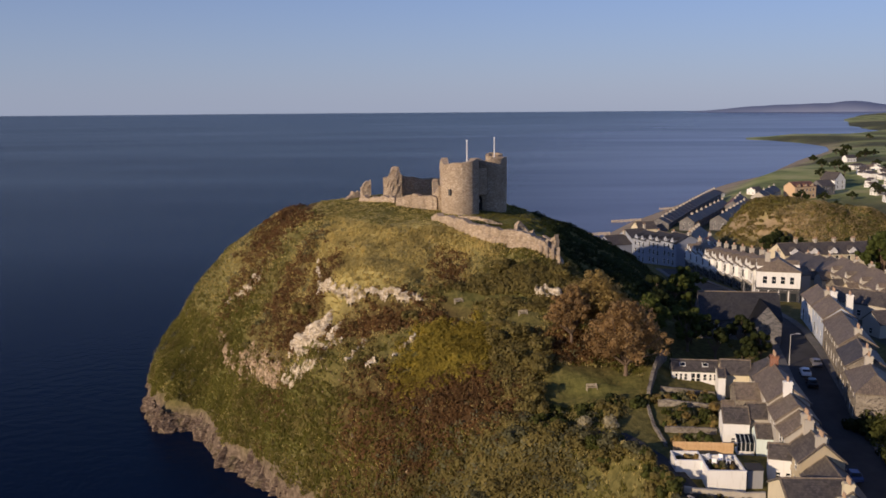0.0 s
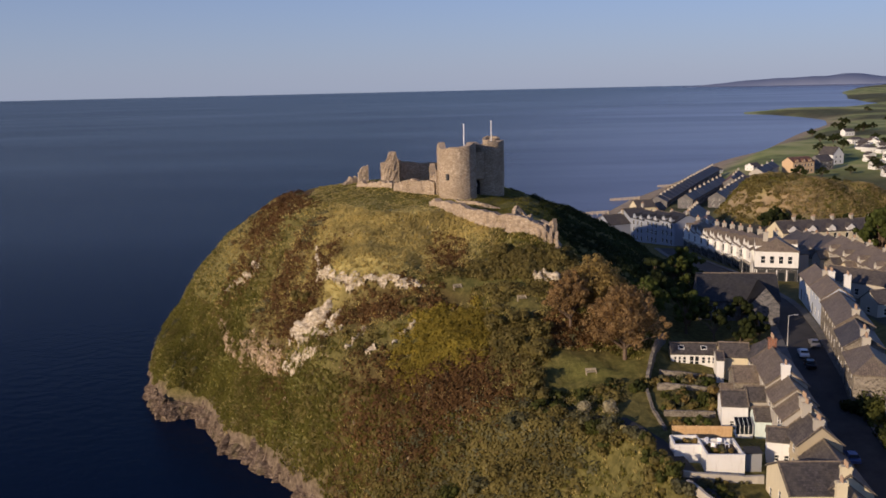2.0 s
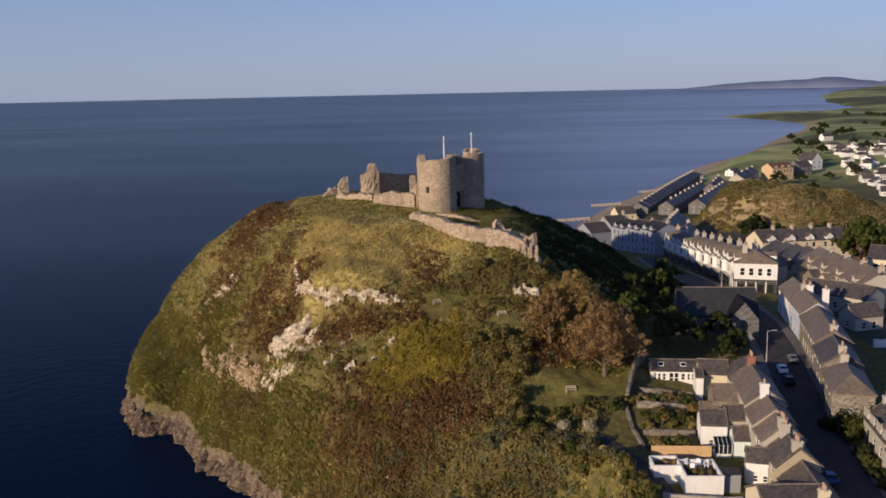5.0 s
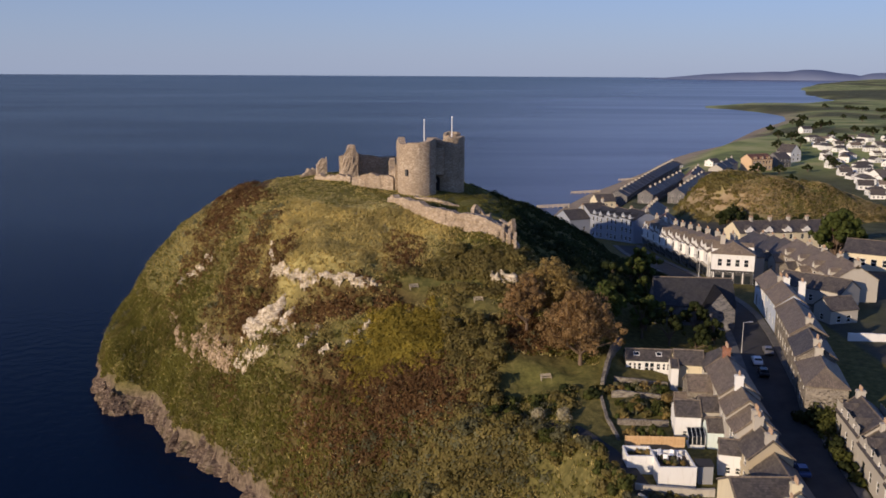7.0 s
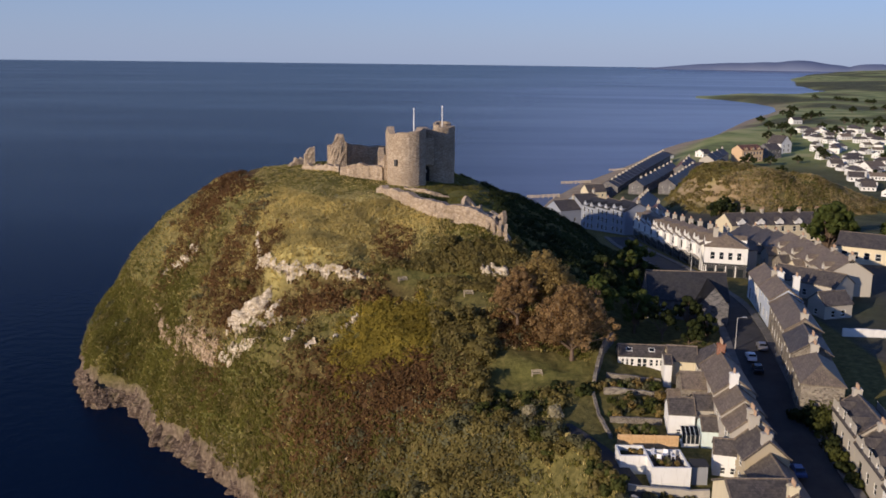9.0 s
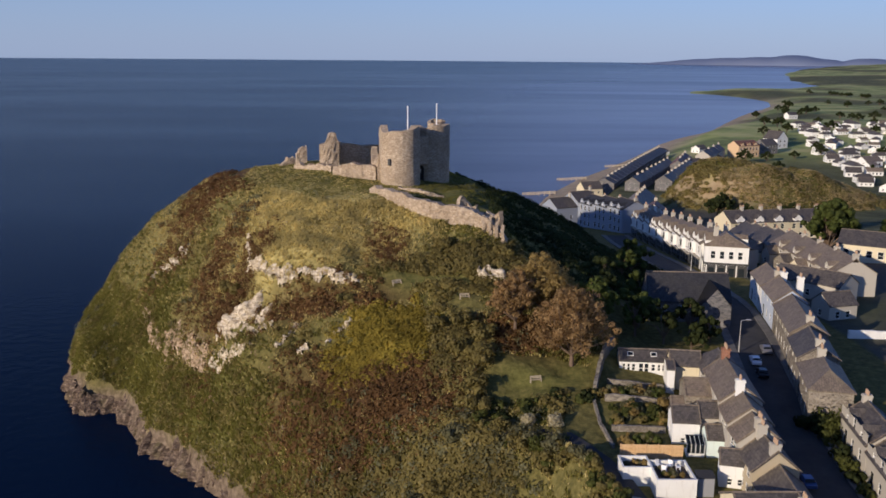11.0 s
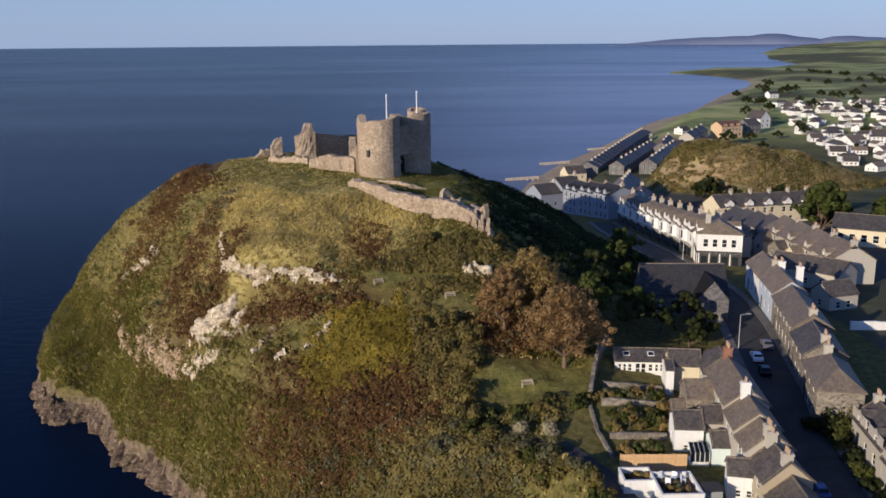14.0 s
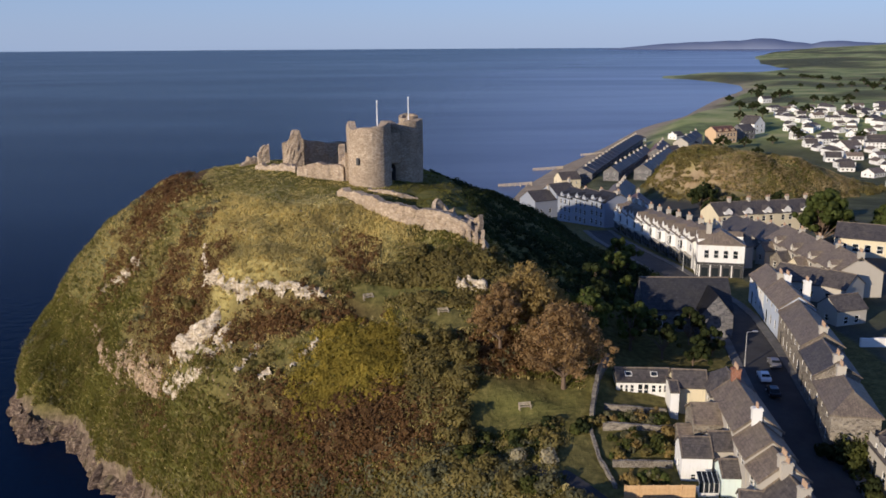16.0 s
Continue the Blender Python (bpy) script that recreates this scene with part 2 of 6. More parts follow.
SCRUB_BROWN = leafy("brown_bracken", (0.11, 0.065, 0.03), (0.215, 0.125, 0.055), (0.28, 0.19, 0.09))
SCRUB_OLIVE = leafy("olive_scrub", (0.14, 0.125, 0.045), (0.27, 0.235, 0.085), (0.35, 0.29, 0.125))
SCRUB_GORSE = leafy("gorse", (0.25, 0.205, 0.035), (0.38, 0.315, 0.055), (0.46, 0.38, 0.09))
SCRUB_GREY = leafy("grey_green_scrub", (0.084, 0.091, 0.049), (0.224, 0.224, 0.126), (0.308, 0.294, 0.182))
GRASS_DRY = leafy("dry_grass", (0.45, 0.39, 0.16), (0.63, 0.55, 0.24), (0.74, 0.65, 0.33))
KNOLL_GRASS = leafy("pale_knoll_grass", (0.30, 0.245, 0.125), (0.48, 0.395, 0.215), (0.58, 0.50, 0.30))
GRASS_GREEN = leafy("green_grass", (0.12, 0.125, 0.032), (0.22, 0.22, 0.055), (0.30, 0.27, 0.095))
HEDGE = leafy("hedge_leaves", (0.06, 0.075, 0.02), (0.13, 0.15, 0.042))


# ---- helpers of this scene ----
def link_mesh(name, bm, material, smooth=False):
    me = bpy.data.meshes.new(name)
    bm.normal_update()
    bm.to_mesh(me)
    bm.free()
    me.materials.append(material)
    if smooth:
        me.shade_smooth()
    return me


def part(name, bm, material, parent=None, label="", smooth=False, at=None):
    ob = new(name, bm if isinstance(bm, bpy.types.Mesh) else link_mesh(name, bm, material, smooth))
    if parent is not None:
        ob.parent = parent
    if at is not None:
        ob.matrix_basis = at
    if label:
        ob["label"] = label
    return ob


def box(bm, x0, x1, y0, y1, z0, z1, m=None, bevel=0.0):
    vs = [bm.verts.new((x, y, z)) for x in (x0, x1) for y in (y0, y1) for z in (z0, z1)]
    fs = [bm.faces.new([vs[i] for i in q]) for q in ((0, 1, 3, 2), (4, 6, 7, 5), (0, 4, 5, 1), (2, 3, 7, 6), (0, 2, 6, 4), (1, 5, 7, 3))]
    if bevel:
        got = bmesh.ops.bevel(bm, geom=list({e for f in fs for e in f.edges}), offset=bevel, segments=1, affect="EDGES")
        vs = list({v for f in got["faces"] for v in f.verts} | {v for v in vs if v.is_valid})
    if m is not None:
        for v in vs:
            v.co = m @ v.co
    return vs


def tube(bm, p, q, r0, r1, n=6):
    p, q = Vector(p), Vector(q)
    turn = (q - p).to_track_quat("Z", "Y").to_matrix()
    rings = []
    for c, r in ((p, r0), (q, r1)):
        rings.append([bm.verts.new(c + turn @ Vector((r * math.cos(2 * math.pi * i / n), r * math.sin(2 * math.pi * i / n), 0))) for i in range(n)])
    for i in range(n):
        bm.faces.new((rings[0][i], rings[0][(i + 1) % n], rings[1][(i + 1) % n], rings[1][i]))
    bm.faces.new(rings[1])
    bm.faces.new(rings[0][::-1])


def empty(name, m):
    ob = new(name)
    ob.matrix_basis = m
    return ob


# ---- the lie of the land ----
def chaikin(pts, rounds=2):
    p = np.array(pts, float)
    for _ in range(rounds):
        q = np.roll(p, -1, 0)
        p = np.stack([0.75 * p + 0.25 * q, 0.25 * p + 0.75 * q], 1).reshape(-1, 2)
    return p


def ring_distance(ring, x, y):
    """Signed distance to a closed outline: positive inside."""
    best = np.full(x.shape, 1e9)
    inside = np.zeros(x.shape, bool)
    for (ax, ay), (bx, by) in zip(ring, np.roll(ring, -1, 0)):
        dx, dy = bx - ax, by - ay
        t = np.clip(((x - ax) * dx + (y - ay) * dy) / (dx * dx + dy * dy + 1e-12), 0, 1)
        best = np.minimum(best, np.hypot(x - ax - t * dx, y - ay - t * dy))
        if ay != by:
            inside ^= ((ay > y) != (by > y)) & (x < (bx - ax) * (y - ay) / (by - ay) + ax)
    return np.where(inside, best, -best)


# contour lines of the castle hill: height and outline
CONTOURS = [
    (0.0, [(6, 80), (-3, 97), (-12, 114), (-18.5, 126), (-23, 134), (-27.4, 139), (-30.6, 143.5), (-34, 148.5), (-38.4, 151), (-41, 157), (-45, 163.5), (-49, 169), (-54.5, 168.5), (-61, 179), (-65, 196), (-70, 216), (-68, 244), (-58, 268), (-35, 288), (0, 298), (40, 290), (70, 240), (70, 80)]),
    (10.0, [(15, 86), (6, 99), (-4, 111.5), (-15, 126.8), (-24.8, 139.6), (-34, 152.8), (-38.8, 162.5), (-46.5, 173.5), (-54, 174.5), (-60, 186), (-62.5, 199), (-64.5, 216), (-62, 240), (-50, 260), (-30, 276), (0, 284), (36, 276), (62, 235), (62, 86)]),
    (14.0, [(19, 90), (8, 101), (-1.5, 113), (-12.6, 124.5), (-23.2, 141.3), (-32.2, 155.4), (-40, 166.5), (-48, 177), (-59.5, 198), (-61.5, 218), (-57.5, 238), (-44, 254), (-20, 266), (5, 272), (34, 262), (56, 230), (56, 90)]),
    (22.0, [(22, 97), (14, 104), (8, 111.5), (0, 118.5), (-6, 125.5), (-16, 134), (-24, 145.5), (-33, 159), (-40, 172.5), (-49.5, 187), (-56.5, 202), (-56, 220), (-47, 238), (-28, 250), (0, 256), (38, 244), (54, 218), (53, 160), (48, 130), (44, 97)]),
    (26.5, [(33, 121), (23, 119), (14, 118), (6, 123), (-3, 131), (-12, 138.5), (-20, 147), (-28, 159.5), (-35.5, 173), (-45, 187), (-52.5, 201), (-51, 219), (-40, 234), (-18, 243), (4, 245), (37, 230), (47, 208), (46, 180), (38, 145)]),
    (31.0, [(29, 131), (19, 131.5), (13, 132), (6, 136), (-1, 138.5), (-9, 142.5), (-17.5, 146), (-22.5, 158), (-31, 171), (-39.5, 184), (-48, 200), (-45.5, 218), (-32, 231), (-10, 238), (8, 236), (34, 219), (40, 200), (38.5, 175), (33, 148)]),
    (34.0, [(25, 140), (17, 141), (8, 143), (0, 142.5), (-8, 144), (-17, 147.5), (-21.5, 159), (-29, 172), (-37, 185), (-44, 200), (-41, 216), (-28, 228), (-8, 232), (10, 229), (30, 213), (34, 195), (32.5, 172), (27, 152)]),
    (38.0, [(21.4, 148), (15, 146.8), (6, 150), (-5, 151.5), (-13, 154), (-20, 163), (-26, 174), (-33, 186), (-38.5, 200), (-35.5, 213), (-23, 222), (-6, 225), (10, 222), (21, 208), (24.5, 190), (24, 170)]),
    (41.0, [(17.5, 168), (12, 160), (3, 158.5), (-6, 160), (-13, 168), (-21, 180), (-27, 192), (-30.5, 201), (-26, 211), (-12, 216), (4, 216), (14.5, 206), (19, 190), (19, 178)]),
    (42.5, [(6, 181), (-4, 178), (-12, 181), (-18, 190), (-20, 200), (-14, 208), (0, 208), (8, 200), (10, 190)]),
]
CONTOURS = [(z, chaikin(r)) for z, r in CONTOURS]
# the mainland's shore, the sea on its left hand
SHORE = [(-400, -900), (20, -300), (24, 20), (14, 60), (6, 80), (30, 240), (40, 300), (50, 345), (62, 400), (74, 432), (103, 490), (133, 540), (166, 598), (213, 693), (242, 742), (300, 822), (352, 925), (400, 1020), (452, 1110), (530, 1230), (600, 1400), (610, 1560), (560, 1680), (600, 1760), (800, 1840), (980, 2000), (1100, 2400), (1350, 3000), (1700, 3600), (2300, 4300), (2600, 4950), (4900, 4950), (4900, -900)]
SHORE_A = np.array(SHORE, float)
GARDEN_EDGE = np.array([(30, 20), (28, 60), (25.5, 80), (22.5, 92), (21, 103), (24, 112), (30, 122), (40, 135), (50, 160), (52, 200), (58, 280), (62, 330), (300, 330), (300, 20)], float)


def smooth(a, b, v):
    t = np.clip((v - a) / (b - a), 0, 1)
    return t * t * (3 - 2 * t)


def fbm(x, y, scale, octaves=4, seed=0.0):
    """Smooth lattice noise about 0, within -1 to 1."""
    out, amp = np.zeros_like(x), 0.5
    for o in range(octaves):
        fx, fy = x * scale + 17.3 * o + seed, y * scale - 9.1 * o + 2.3 * seed
        ix, iy = np.floor(fx), np.floor(fy)
        u, v = fx - ix, fy - iy
        u, v = u * u * (3 - 2 * u), v * v * (3 - 2 * v)

        def h(a, b):
            s = np.sin(a * 127.1 + b * 311.7 + o * 13.7) * 43758.5453
            return s - np.floor(s)
        out += amp * ((h(ix, iy) * (1 - u) + h(ix + 1, iy) * u) * (1 - v) + (h(ix, iy + 1) * (1 - u) + h(ix + 1, iy + 1) * u) * v - 0.5) * 2
        amp, scale = amp * 0.5, scale * 2.03
    return out


def knoll_reach(x, y):
    """0 at the middle of the grassy knoll east of the town, 1 at its foot; steep towards the sea."""
    dx = x - 138 - 0.12 * (y - 348)
    return np.hypot(np.where(dx < 0, dx / 26, dx / 70), (y - 348) / 34)


def town_height(x, y):
    z = np.interp(y, [40, 70, 85, 95, 110, 130, 150, 180, 230, 300, 400, 520, 700, 1000, 1500, 3000], [19.5, 21, 22.2, 23.2, 24.5, 25.1, 25.5, 24, 18.5, 12, 7.5, 8.5, 11, 9, 5, 5])
    garden = np.interp(y, [40, 85, 110, 150], [21.0, 22.4, 23.6, 24.5])
    z = z + (garden - z) * smooth(42.5, 38, x) * smooth(122, 112, y) * smooth(40, 60, y)
    z = z + 6 * smooth(180, 420, x) * smooth(300, 420, y) * smooth(900, 600, y) + 5 * fbm(x, y, 0.004, 3, 4.0) * smooth(450, 800, y)
    r = knoll_reach(x, y) + 0.14 * fbm(x, y, 0.05, 3, 6.0)
    z = z + (13.5 - 6 * smooth(150, 205, x) + 5 * fbm(x, y, 0.05, 4, 1.0)) * smooth(1.05, 0.5, r)
    return z


def hill_height(x, y):
    d = [ring_distance(r, x, y) for _, r in CONTOURS]
    z = np.clip(d[0] * 0.9, -5, 0)
    for i in range(len(CONTOURS)):
        z0 = CONTOURS[i][0]
        if i + 1 < len(CONTOURS):
            lo, hi = np.maximum(d[i], 0), np.maximum(-d[i + 1], 0)
            z = np.where(d[i] >= 0, z0 + (CONTOURS[i + 1][0] - z0) * lo / (lo + hi + 1e-6), z)
        else:
            z = np.where(d[i] >= 0, z0 + 0.6 * smooth(0, 6, d[i]), z)
    return z


def land_height(x, y, rough=True):
    x, y = np.asarray(x, float), np.asarray(y, float)
    sh = ring_distance(SHORE_A, x, y)
    far = (y > 340) | (x > 110)
    edge = np.where(far, 1e3, ring_distance(GARDEN_EDGE, x, y))
    t = town_height(x, y)
    t = np.where(edge < 0, t + 1.15 * edge, t)
    t = np.minimum(t, np.where(y > 290, -1.0 + sh * np.interp(y, [300, 400, 600, 1000], [0.3, 0.12, 0.25, 0.1]) + 1.2 * np.maximum(0, sh - 38), 60))
    t = np.where(sh < 0, np.maximum(-5, np.minimum(t, sh * 0.2 - 0.5)), t)
    h = np.full(x.shape, -5.0)
    near = (x > -90) & (x < 80) & (y > 60) & (y < 310)
    if near.any():
        h[near] = hill_height(x[near], y[near])
    # the bank along the sunken lane behind the gardens
    lane = np.minimum.reduce([np.hypot(x - ax - np.clip(((x - ax) * dx + (y - ay) * dy) / (dx * dx + dy * dy), 0, 1) * dx, y - ay - np.clip(((x - ax) * dx + (y - ay) * dy) / (dx * dx + dy * dy), 0, 1) * dy)
                              for ax, ay, dx, dy in ((13, 107.5, 6.5, -7.0), (19.5, 100.5, 3.5, -9.5), (23, 91, 1.0, -10), (24, 81, 2, -25))])
    t = t + 1.5 * np.exp(-(lane / 1.5) ** 2) * (edge < 3)
    # the far land rises with the sea towards the true horizon, and into low hills
    away = np.hypot(x, y)
    t = t + 43 * np.clip((away - 1200) / 3700, 0, 1) ** 1.6 * (sh > -60)
    t = t + smooth(1500, 3200, y) * smooth(40, 500, sh) * (16 + 26 * fbm(x, y, 0.0012, 3, 14.0))
    d = h - t
    z = np.where(np.abs(d) > 6, np.maximum(h, t), np.maximum(h, t) + 0.0)
    k = 0.8
    z = z + k * np.exp(-np.abs(d) / k) * 0.35
    if rough:
        wild = smooth(-1, 3, d) * near * smooth(-4, 1, z)
        wild = wild * (1 - smooth(40.5, 42, z) * 0.8)
        z = z + wild * (1.5 * fbm(x, y, 0.075, 3, 3.0) + 0.95 * fbm(x, y, 0.27, 3, 7.0))
        # the scarp below the pale ledge
        u = np.clip((x + 19.6) / 18.0, 0, 1)
        side = y - np.interp(x, [-19.6, -15.4, -11.7, -7.1, -1.6], [150.0, 145.2, 143.6, 141.5, 139.2])
        z = z + 1.5 * (smooth(-1.6, 0.2, side) * smooth(9, 1.5, side) - 0.8 * smooth(-6, -1.6, side) * smooth(0.2, -1.6, side)) * smooth(0, 0.3, u) * smooth(1, 0.8, u) * near
        # broken rock along the cliff foot
        crag = smooth(-2, 0.5, z) * smooth(14, 5, z) * near
        z = z + crag * (3.2 * np.abs(fbm(x, y, 0.16, 3, 11.0)) + 1.8 * np.abs(fbm(x, y, 0.5, 3, 5.0)) - 1.1)
    return z


def ground(x, y):
    return float(land_height(np.array([x]), np.array([y]))[0])


def axis(fine0, fine1, step, lo, hi, grow):
    a = list(np.arange(fine0, fine1, step))
    s, v = step, fine0
    while v > lo:
        s = min(s * grow, 90)
        v -= s
        a.insert(0, v)
    s, v = step, a[-1]
    while v < hi:
        s = min(s * grow, 90)
        v += s
        a.append(v)
    return np.array(a)


def grid_mesh(name, X, Y, Z, material):
    ny, nx = X.shape
    me = bpy.data.meshes.new(name)
    v = np.stack([X, Y, Z], -1).reshape(-1, 3)
    i = np.arange((ny - 1) * (nx - 1))
    a = (i // (nx - 1)) * nx + i % (nx - 1)
    f = np.stack([a, a + 1, a + nx + 1, a + nx], 1)
    me.vertices.add(len(v))
    me.vertices.foreach_set("co", v.ravel())
    me.loops.add(f.size)
    me.loops.foreach_set("vertex_index", f.ravel().astype(np.int32))
    me.polygons.add(len(f))
    me.polygons.foreach_set("loop_start", np.arange(0, f.size, 4, dtype=np.int32))
    me.update(calc_edges=True)
    me.materials.append(material)
    me.shade_smooth()
    return me


def blob(x, y, cx, cy, rx, ry, turn=0.0):
    c, s = math.cos(radians(turn)), math.sin(radians(turn))
    u, v = (x - cx) * c + (y - cy) * s, -(x - cx) * s + (y - cy) * c
    return np.exp(-((u / rx) ** 2 + (v / ry) ** 2))


def zones(x, y):
    """Kinds of cover on the hill, 0 to 1 each, before they are broken up."""
    brown = np.maximum.reduce([blob(x, y, -1.5, 121, 13, 7.5, -28), 0.8 * blob(x, y, -23, 152, 5, 7, -40), 0.8 * blob(x, y, -31, 196, 7, 9), 0.6 * blob(x, y, 0, 137, 7, 3, -20), 0.6 * blob(x, y, 19, 124, 6, 5), 0.65 * blob(x, y, -9, 139.6, 9, 2.8, -18), 0.5 * blob(x, y, 2.0, 146, 3.0, 5), 0.9 * blob(x, y, -33, 186, 8, 3, -30), 0.5 * blob(x, y, -27, 163, 5, 9, -30), 0.4 * blob(x, y, -36, 181, 7, 10, -30)])
    gorse = blob(x, y, 1.5, 128.3, 6.8, 6.5)
    green = np.maximum.reduce([blob(x, y, 11, 122, 6, 9), blob(x, y, 6, 106, 10, 6, -35), blob(x, y, 12, 140, 12, 4), 0.8 * blob(x, y, -6, 112, 9, 4, -45)])
    lush = np.maximum.reduce([blob(x, y, -28, 143, 10, 5, -40), blob(x, y, -42, 172, 9, 6, -40), 0.7 * blob(x, y, 21, 115.5, 8, 5), blob(x, y, 10, 164, 10, 8), 0.8 * blob(x, y, 9, 138.5, 8, 1.8, -12), blob(x, y, -4, 185, 9, 9), 0.35 * blob(x, y, -6, 170, 14, 5), 0.8 * blob(x, y, 14, 152, 9, 5, -20)])
    dry = np.maximum.reduce([blob(x, y, -7, 156, 17, 11), blob(x, y, -8, 148, 12, 5), blob(x, y, -16, 168, 8, 9), 0.8 * blob(x, y, -5, 169, 10, 5), 0.9 * blob(x, y, 6, 152, 8, 4, -20), 0.25 * blob(x, y, -38, 190, 9, 14)])
    return brown, gorse, green, lush, dry


# ---- sea ----
SEA = mat("sea_water", (0.001, 0.0035, 0.011), 0.3, 0, 0.011)
_m = node(SEA, "ShaderNodeMapping")
_m.inputs["Scale"].default_value = (0.0009, 0.0035, 1)
_m.inputs["Rotation"].default_value = (0, 0, radians(-14))
link(SEA, coords(SEA), _m.inputs["Vector"])
_lane = noise_tex(SEA, 1.0, 5, 0.6, _m.outputs[0])
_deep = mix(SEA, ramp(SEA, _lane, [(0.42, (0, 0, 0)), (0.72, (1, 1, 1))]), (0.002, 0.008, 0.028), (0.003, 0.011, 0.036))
# paler water off the shore: sky sheen painted into the base colour
_sheen = SEA.node_tree.nodes.new("ShaderNodeAttribute")
_sheen.attribute_name = "sea_sheen"
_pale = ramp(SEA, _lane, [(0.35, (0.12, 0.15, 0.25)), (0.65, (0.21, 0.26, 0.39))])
base_of(SEA, mix(SEA, _sheen.outputs["Fac"], _deep, _pale))
link(SEA, ramp(SEA, _lane, [(0.42, (0.25, 0.25, 0.25)), (0.75, (0.19, 0.19, 0.19))]), SEA.node_tree.nodes["Principled BSDF"].inputs["Roughness"])
bump(SEA, noise_tex(SEA, 0.35, 6, 0.6), 0.3, 0.5)


def build_sea():
    r = np.concatenate([np.linspace(0, 300, 16), np.geomspace(330, 4900, 40)])
    a = np.linspace(0, 2 * np.pi, 145)
    R, A = np.meshgrid(r, a, indexing="ij")
    # the far water follows up to the true horizon line, which lies beyond the built world
    Z = 43 * np.clip((R - 1200) / 3700, 0, 1) ** 1.6
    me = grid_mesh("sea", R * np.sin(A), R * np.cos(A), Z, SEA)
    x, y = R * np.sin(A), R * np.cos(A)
    # where the painted sheen lies: off the far shore, on the right
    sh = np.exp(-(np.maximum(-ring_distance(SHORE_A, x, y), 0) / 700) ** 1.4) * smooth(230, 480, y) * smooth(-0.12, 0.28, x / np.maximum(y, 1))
    at = me.attributes.new("sea_sheen", "FLOAT", "POINT")
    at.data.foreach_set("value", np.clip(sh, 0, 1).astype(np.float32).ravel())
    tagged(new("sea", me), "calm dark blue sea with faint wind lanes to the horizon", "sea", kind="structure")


build_sea()

# ---- ground ----
LAND = mat("ground_cover", (0.1, 0.09, 0.03), 0.95, 0, 0.15)


def attribute(name):
    n = LAND.node_tree.nodes.new("ShaderNodeAttribute")
    n.attribute_name = name
    return n.outputs["Fac"]


_n1, _n2, _n3 = noise_tex(LAND, 0.16, 6, 0.7), noise_tex(LAND, 1.1, 6, 0.7), noise_tex(LAND, 0.02, 5, 0.6)
_grass = ramp(LAND, _n2, [(0.28, (0.06, 0.057, 0.018)), (0.5, (0.13, 0.115, 0.036)), (0.72, (0.22, 0.19, 0.066))])
_dry = ramp(LAND, _n2, [(0.25, (0.23, 0.19, 0.065)), (0.5, (0.39, 0.325, 0.12)), (0.75, (0.54, 0.46, 0.21))])
_lush = ramp(LAND, _n2, [(0.25, (0.055, 0.062, 0.016)), (0.5, (0.125, 0.125, 0.034)), (0.75, (0.23, 0.205, 0.065))])
_brown = ramp(LAND, _n2, [(0.25, (0.03, 0.018, 0.009)), (0.5, (0.075, 0.044, 0.02)), (0.75, (0.14, 0.088, 0.042))])
_rock = ramp(LAND, _n2, [(0.25, (0.05, 0.037, 0.025)), (0.5, (0.14, 0.105, 0.072)), (0.75, (0.29, 0.23, 0.165))])
_field = ramp(LAND, _n3, [(0.38, (0.13, 0.16, 0.06)), (0.5, (0.27, 0.31, 0.11)), (0.62, (0.40, 0.38, 0.17))])
_wood = ramp(LAND, noise_tex(LAND, 0.05, 8, 0.75), [(0.35, (0.045, 0.05, 0.025)), (0.6, (0.12, 0.125, 0.06)), (0.8, (0.22, 0.20, 0.11))])
_sand = ramp(LAND, _n1, [(0.3, (0.26, 0.20, 0.13)), (0.7, (0.42, 0.35, 0.25))])
_c = mix(LAND, attribute("dry"), _grass, _dry)
_c = mix(LAND, attribute("lush"), _c, _lush)
_c = mix(LAND, attribute("brown"), _c, _brown)
_c = mix(LAND, attribute("rock"), _c, _rock)
_c = mix(LAND, attribute("earth"), _c, ramp(LAND, _n1, [(0.3, (0.24, 0.17, 0.09)), (0.7, (0.44, 0.34, 0.20))]))
_c = mix(LAND, attribute("field"), _c, _field)
_c = mix(LAND, attribute("wood"), _c, _wood)
_c = mix(LAND, attribute("yard"), _c, ramp(LAND, _n2, [(0.3, (0.05, 0.048, 0.045)), (0.7, (0.10, 0.095, 0.085))]))
_c = mix(LAND, attribute("sand"), _c, _sand)
base_of(LAND, _c)
bump(LAND, _n2, 0.7, 0.35)


def build_land():
    xs = axis(-76, 66, 0.6, -1500, 4900, 1.09)
    ys = axis(78, 262, 0.6, -600, 4900, 1.06)
    X, Y = np.meshgrid(xs, ys)
    Z = land_height(X, Y)
    ob = new("ground", grid_mesh("ground", X, Y, Z, LAND))
    tagged(ob, "grassy rocky headland with scrub slopes, sea cliffs and fields", "ground", kind="structure")
    gy, gx = np.gradient(Z, ys, xs)
    slope = np.hypot(gx, gy)
    br, go, gr, lu, dr = zones(X, Y)
    n = fbm(X, Y, 0.12, 4, 21.0)
    near = (X < 70) & (Y < 300) & (X > -90)
    hill = near * smooth(2, 5, Z)
    rock = np.maximum(smooth(4.4, 5.8, slope + 0.6 * n), smooth(6.5, 3, Z + 3.0 * n) * smooth(0.5, 1.0, slope)) * near
    rock = np.maximum(rock, smooth(4, 2, Z) * near) * (X < 18)
    knoll = knoll_reach(X, Y)
    kn = smooth(1.1, 0.8, knoll)
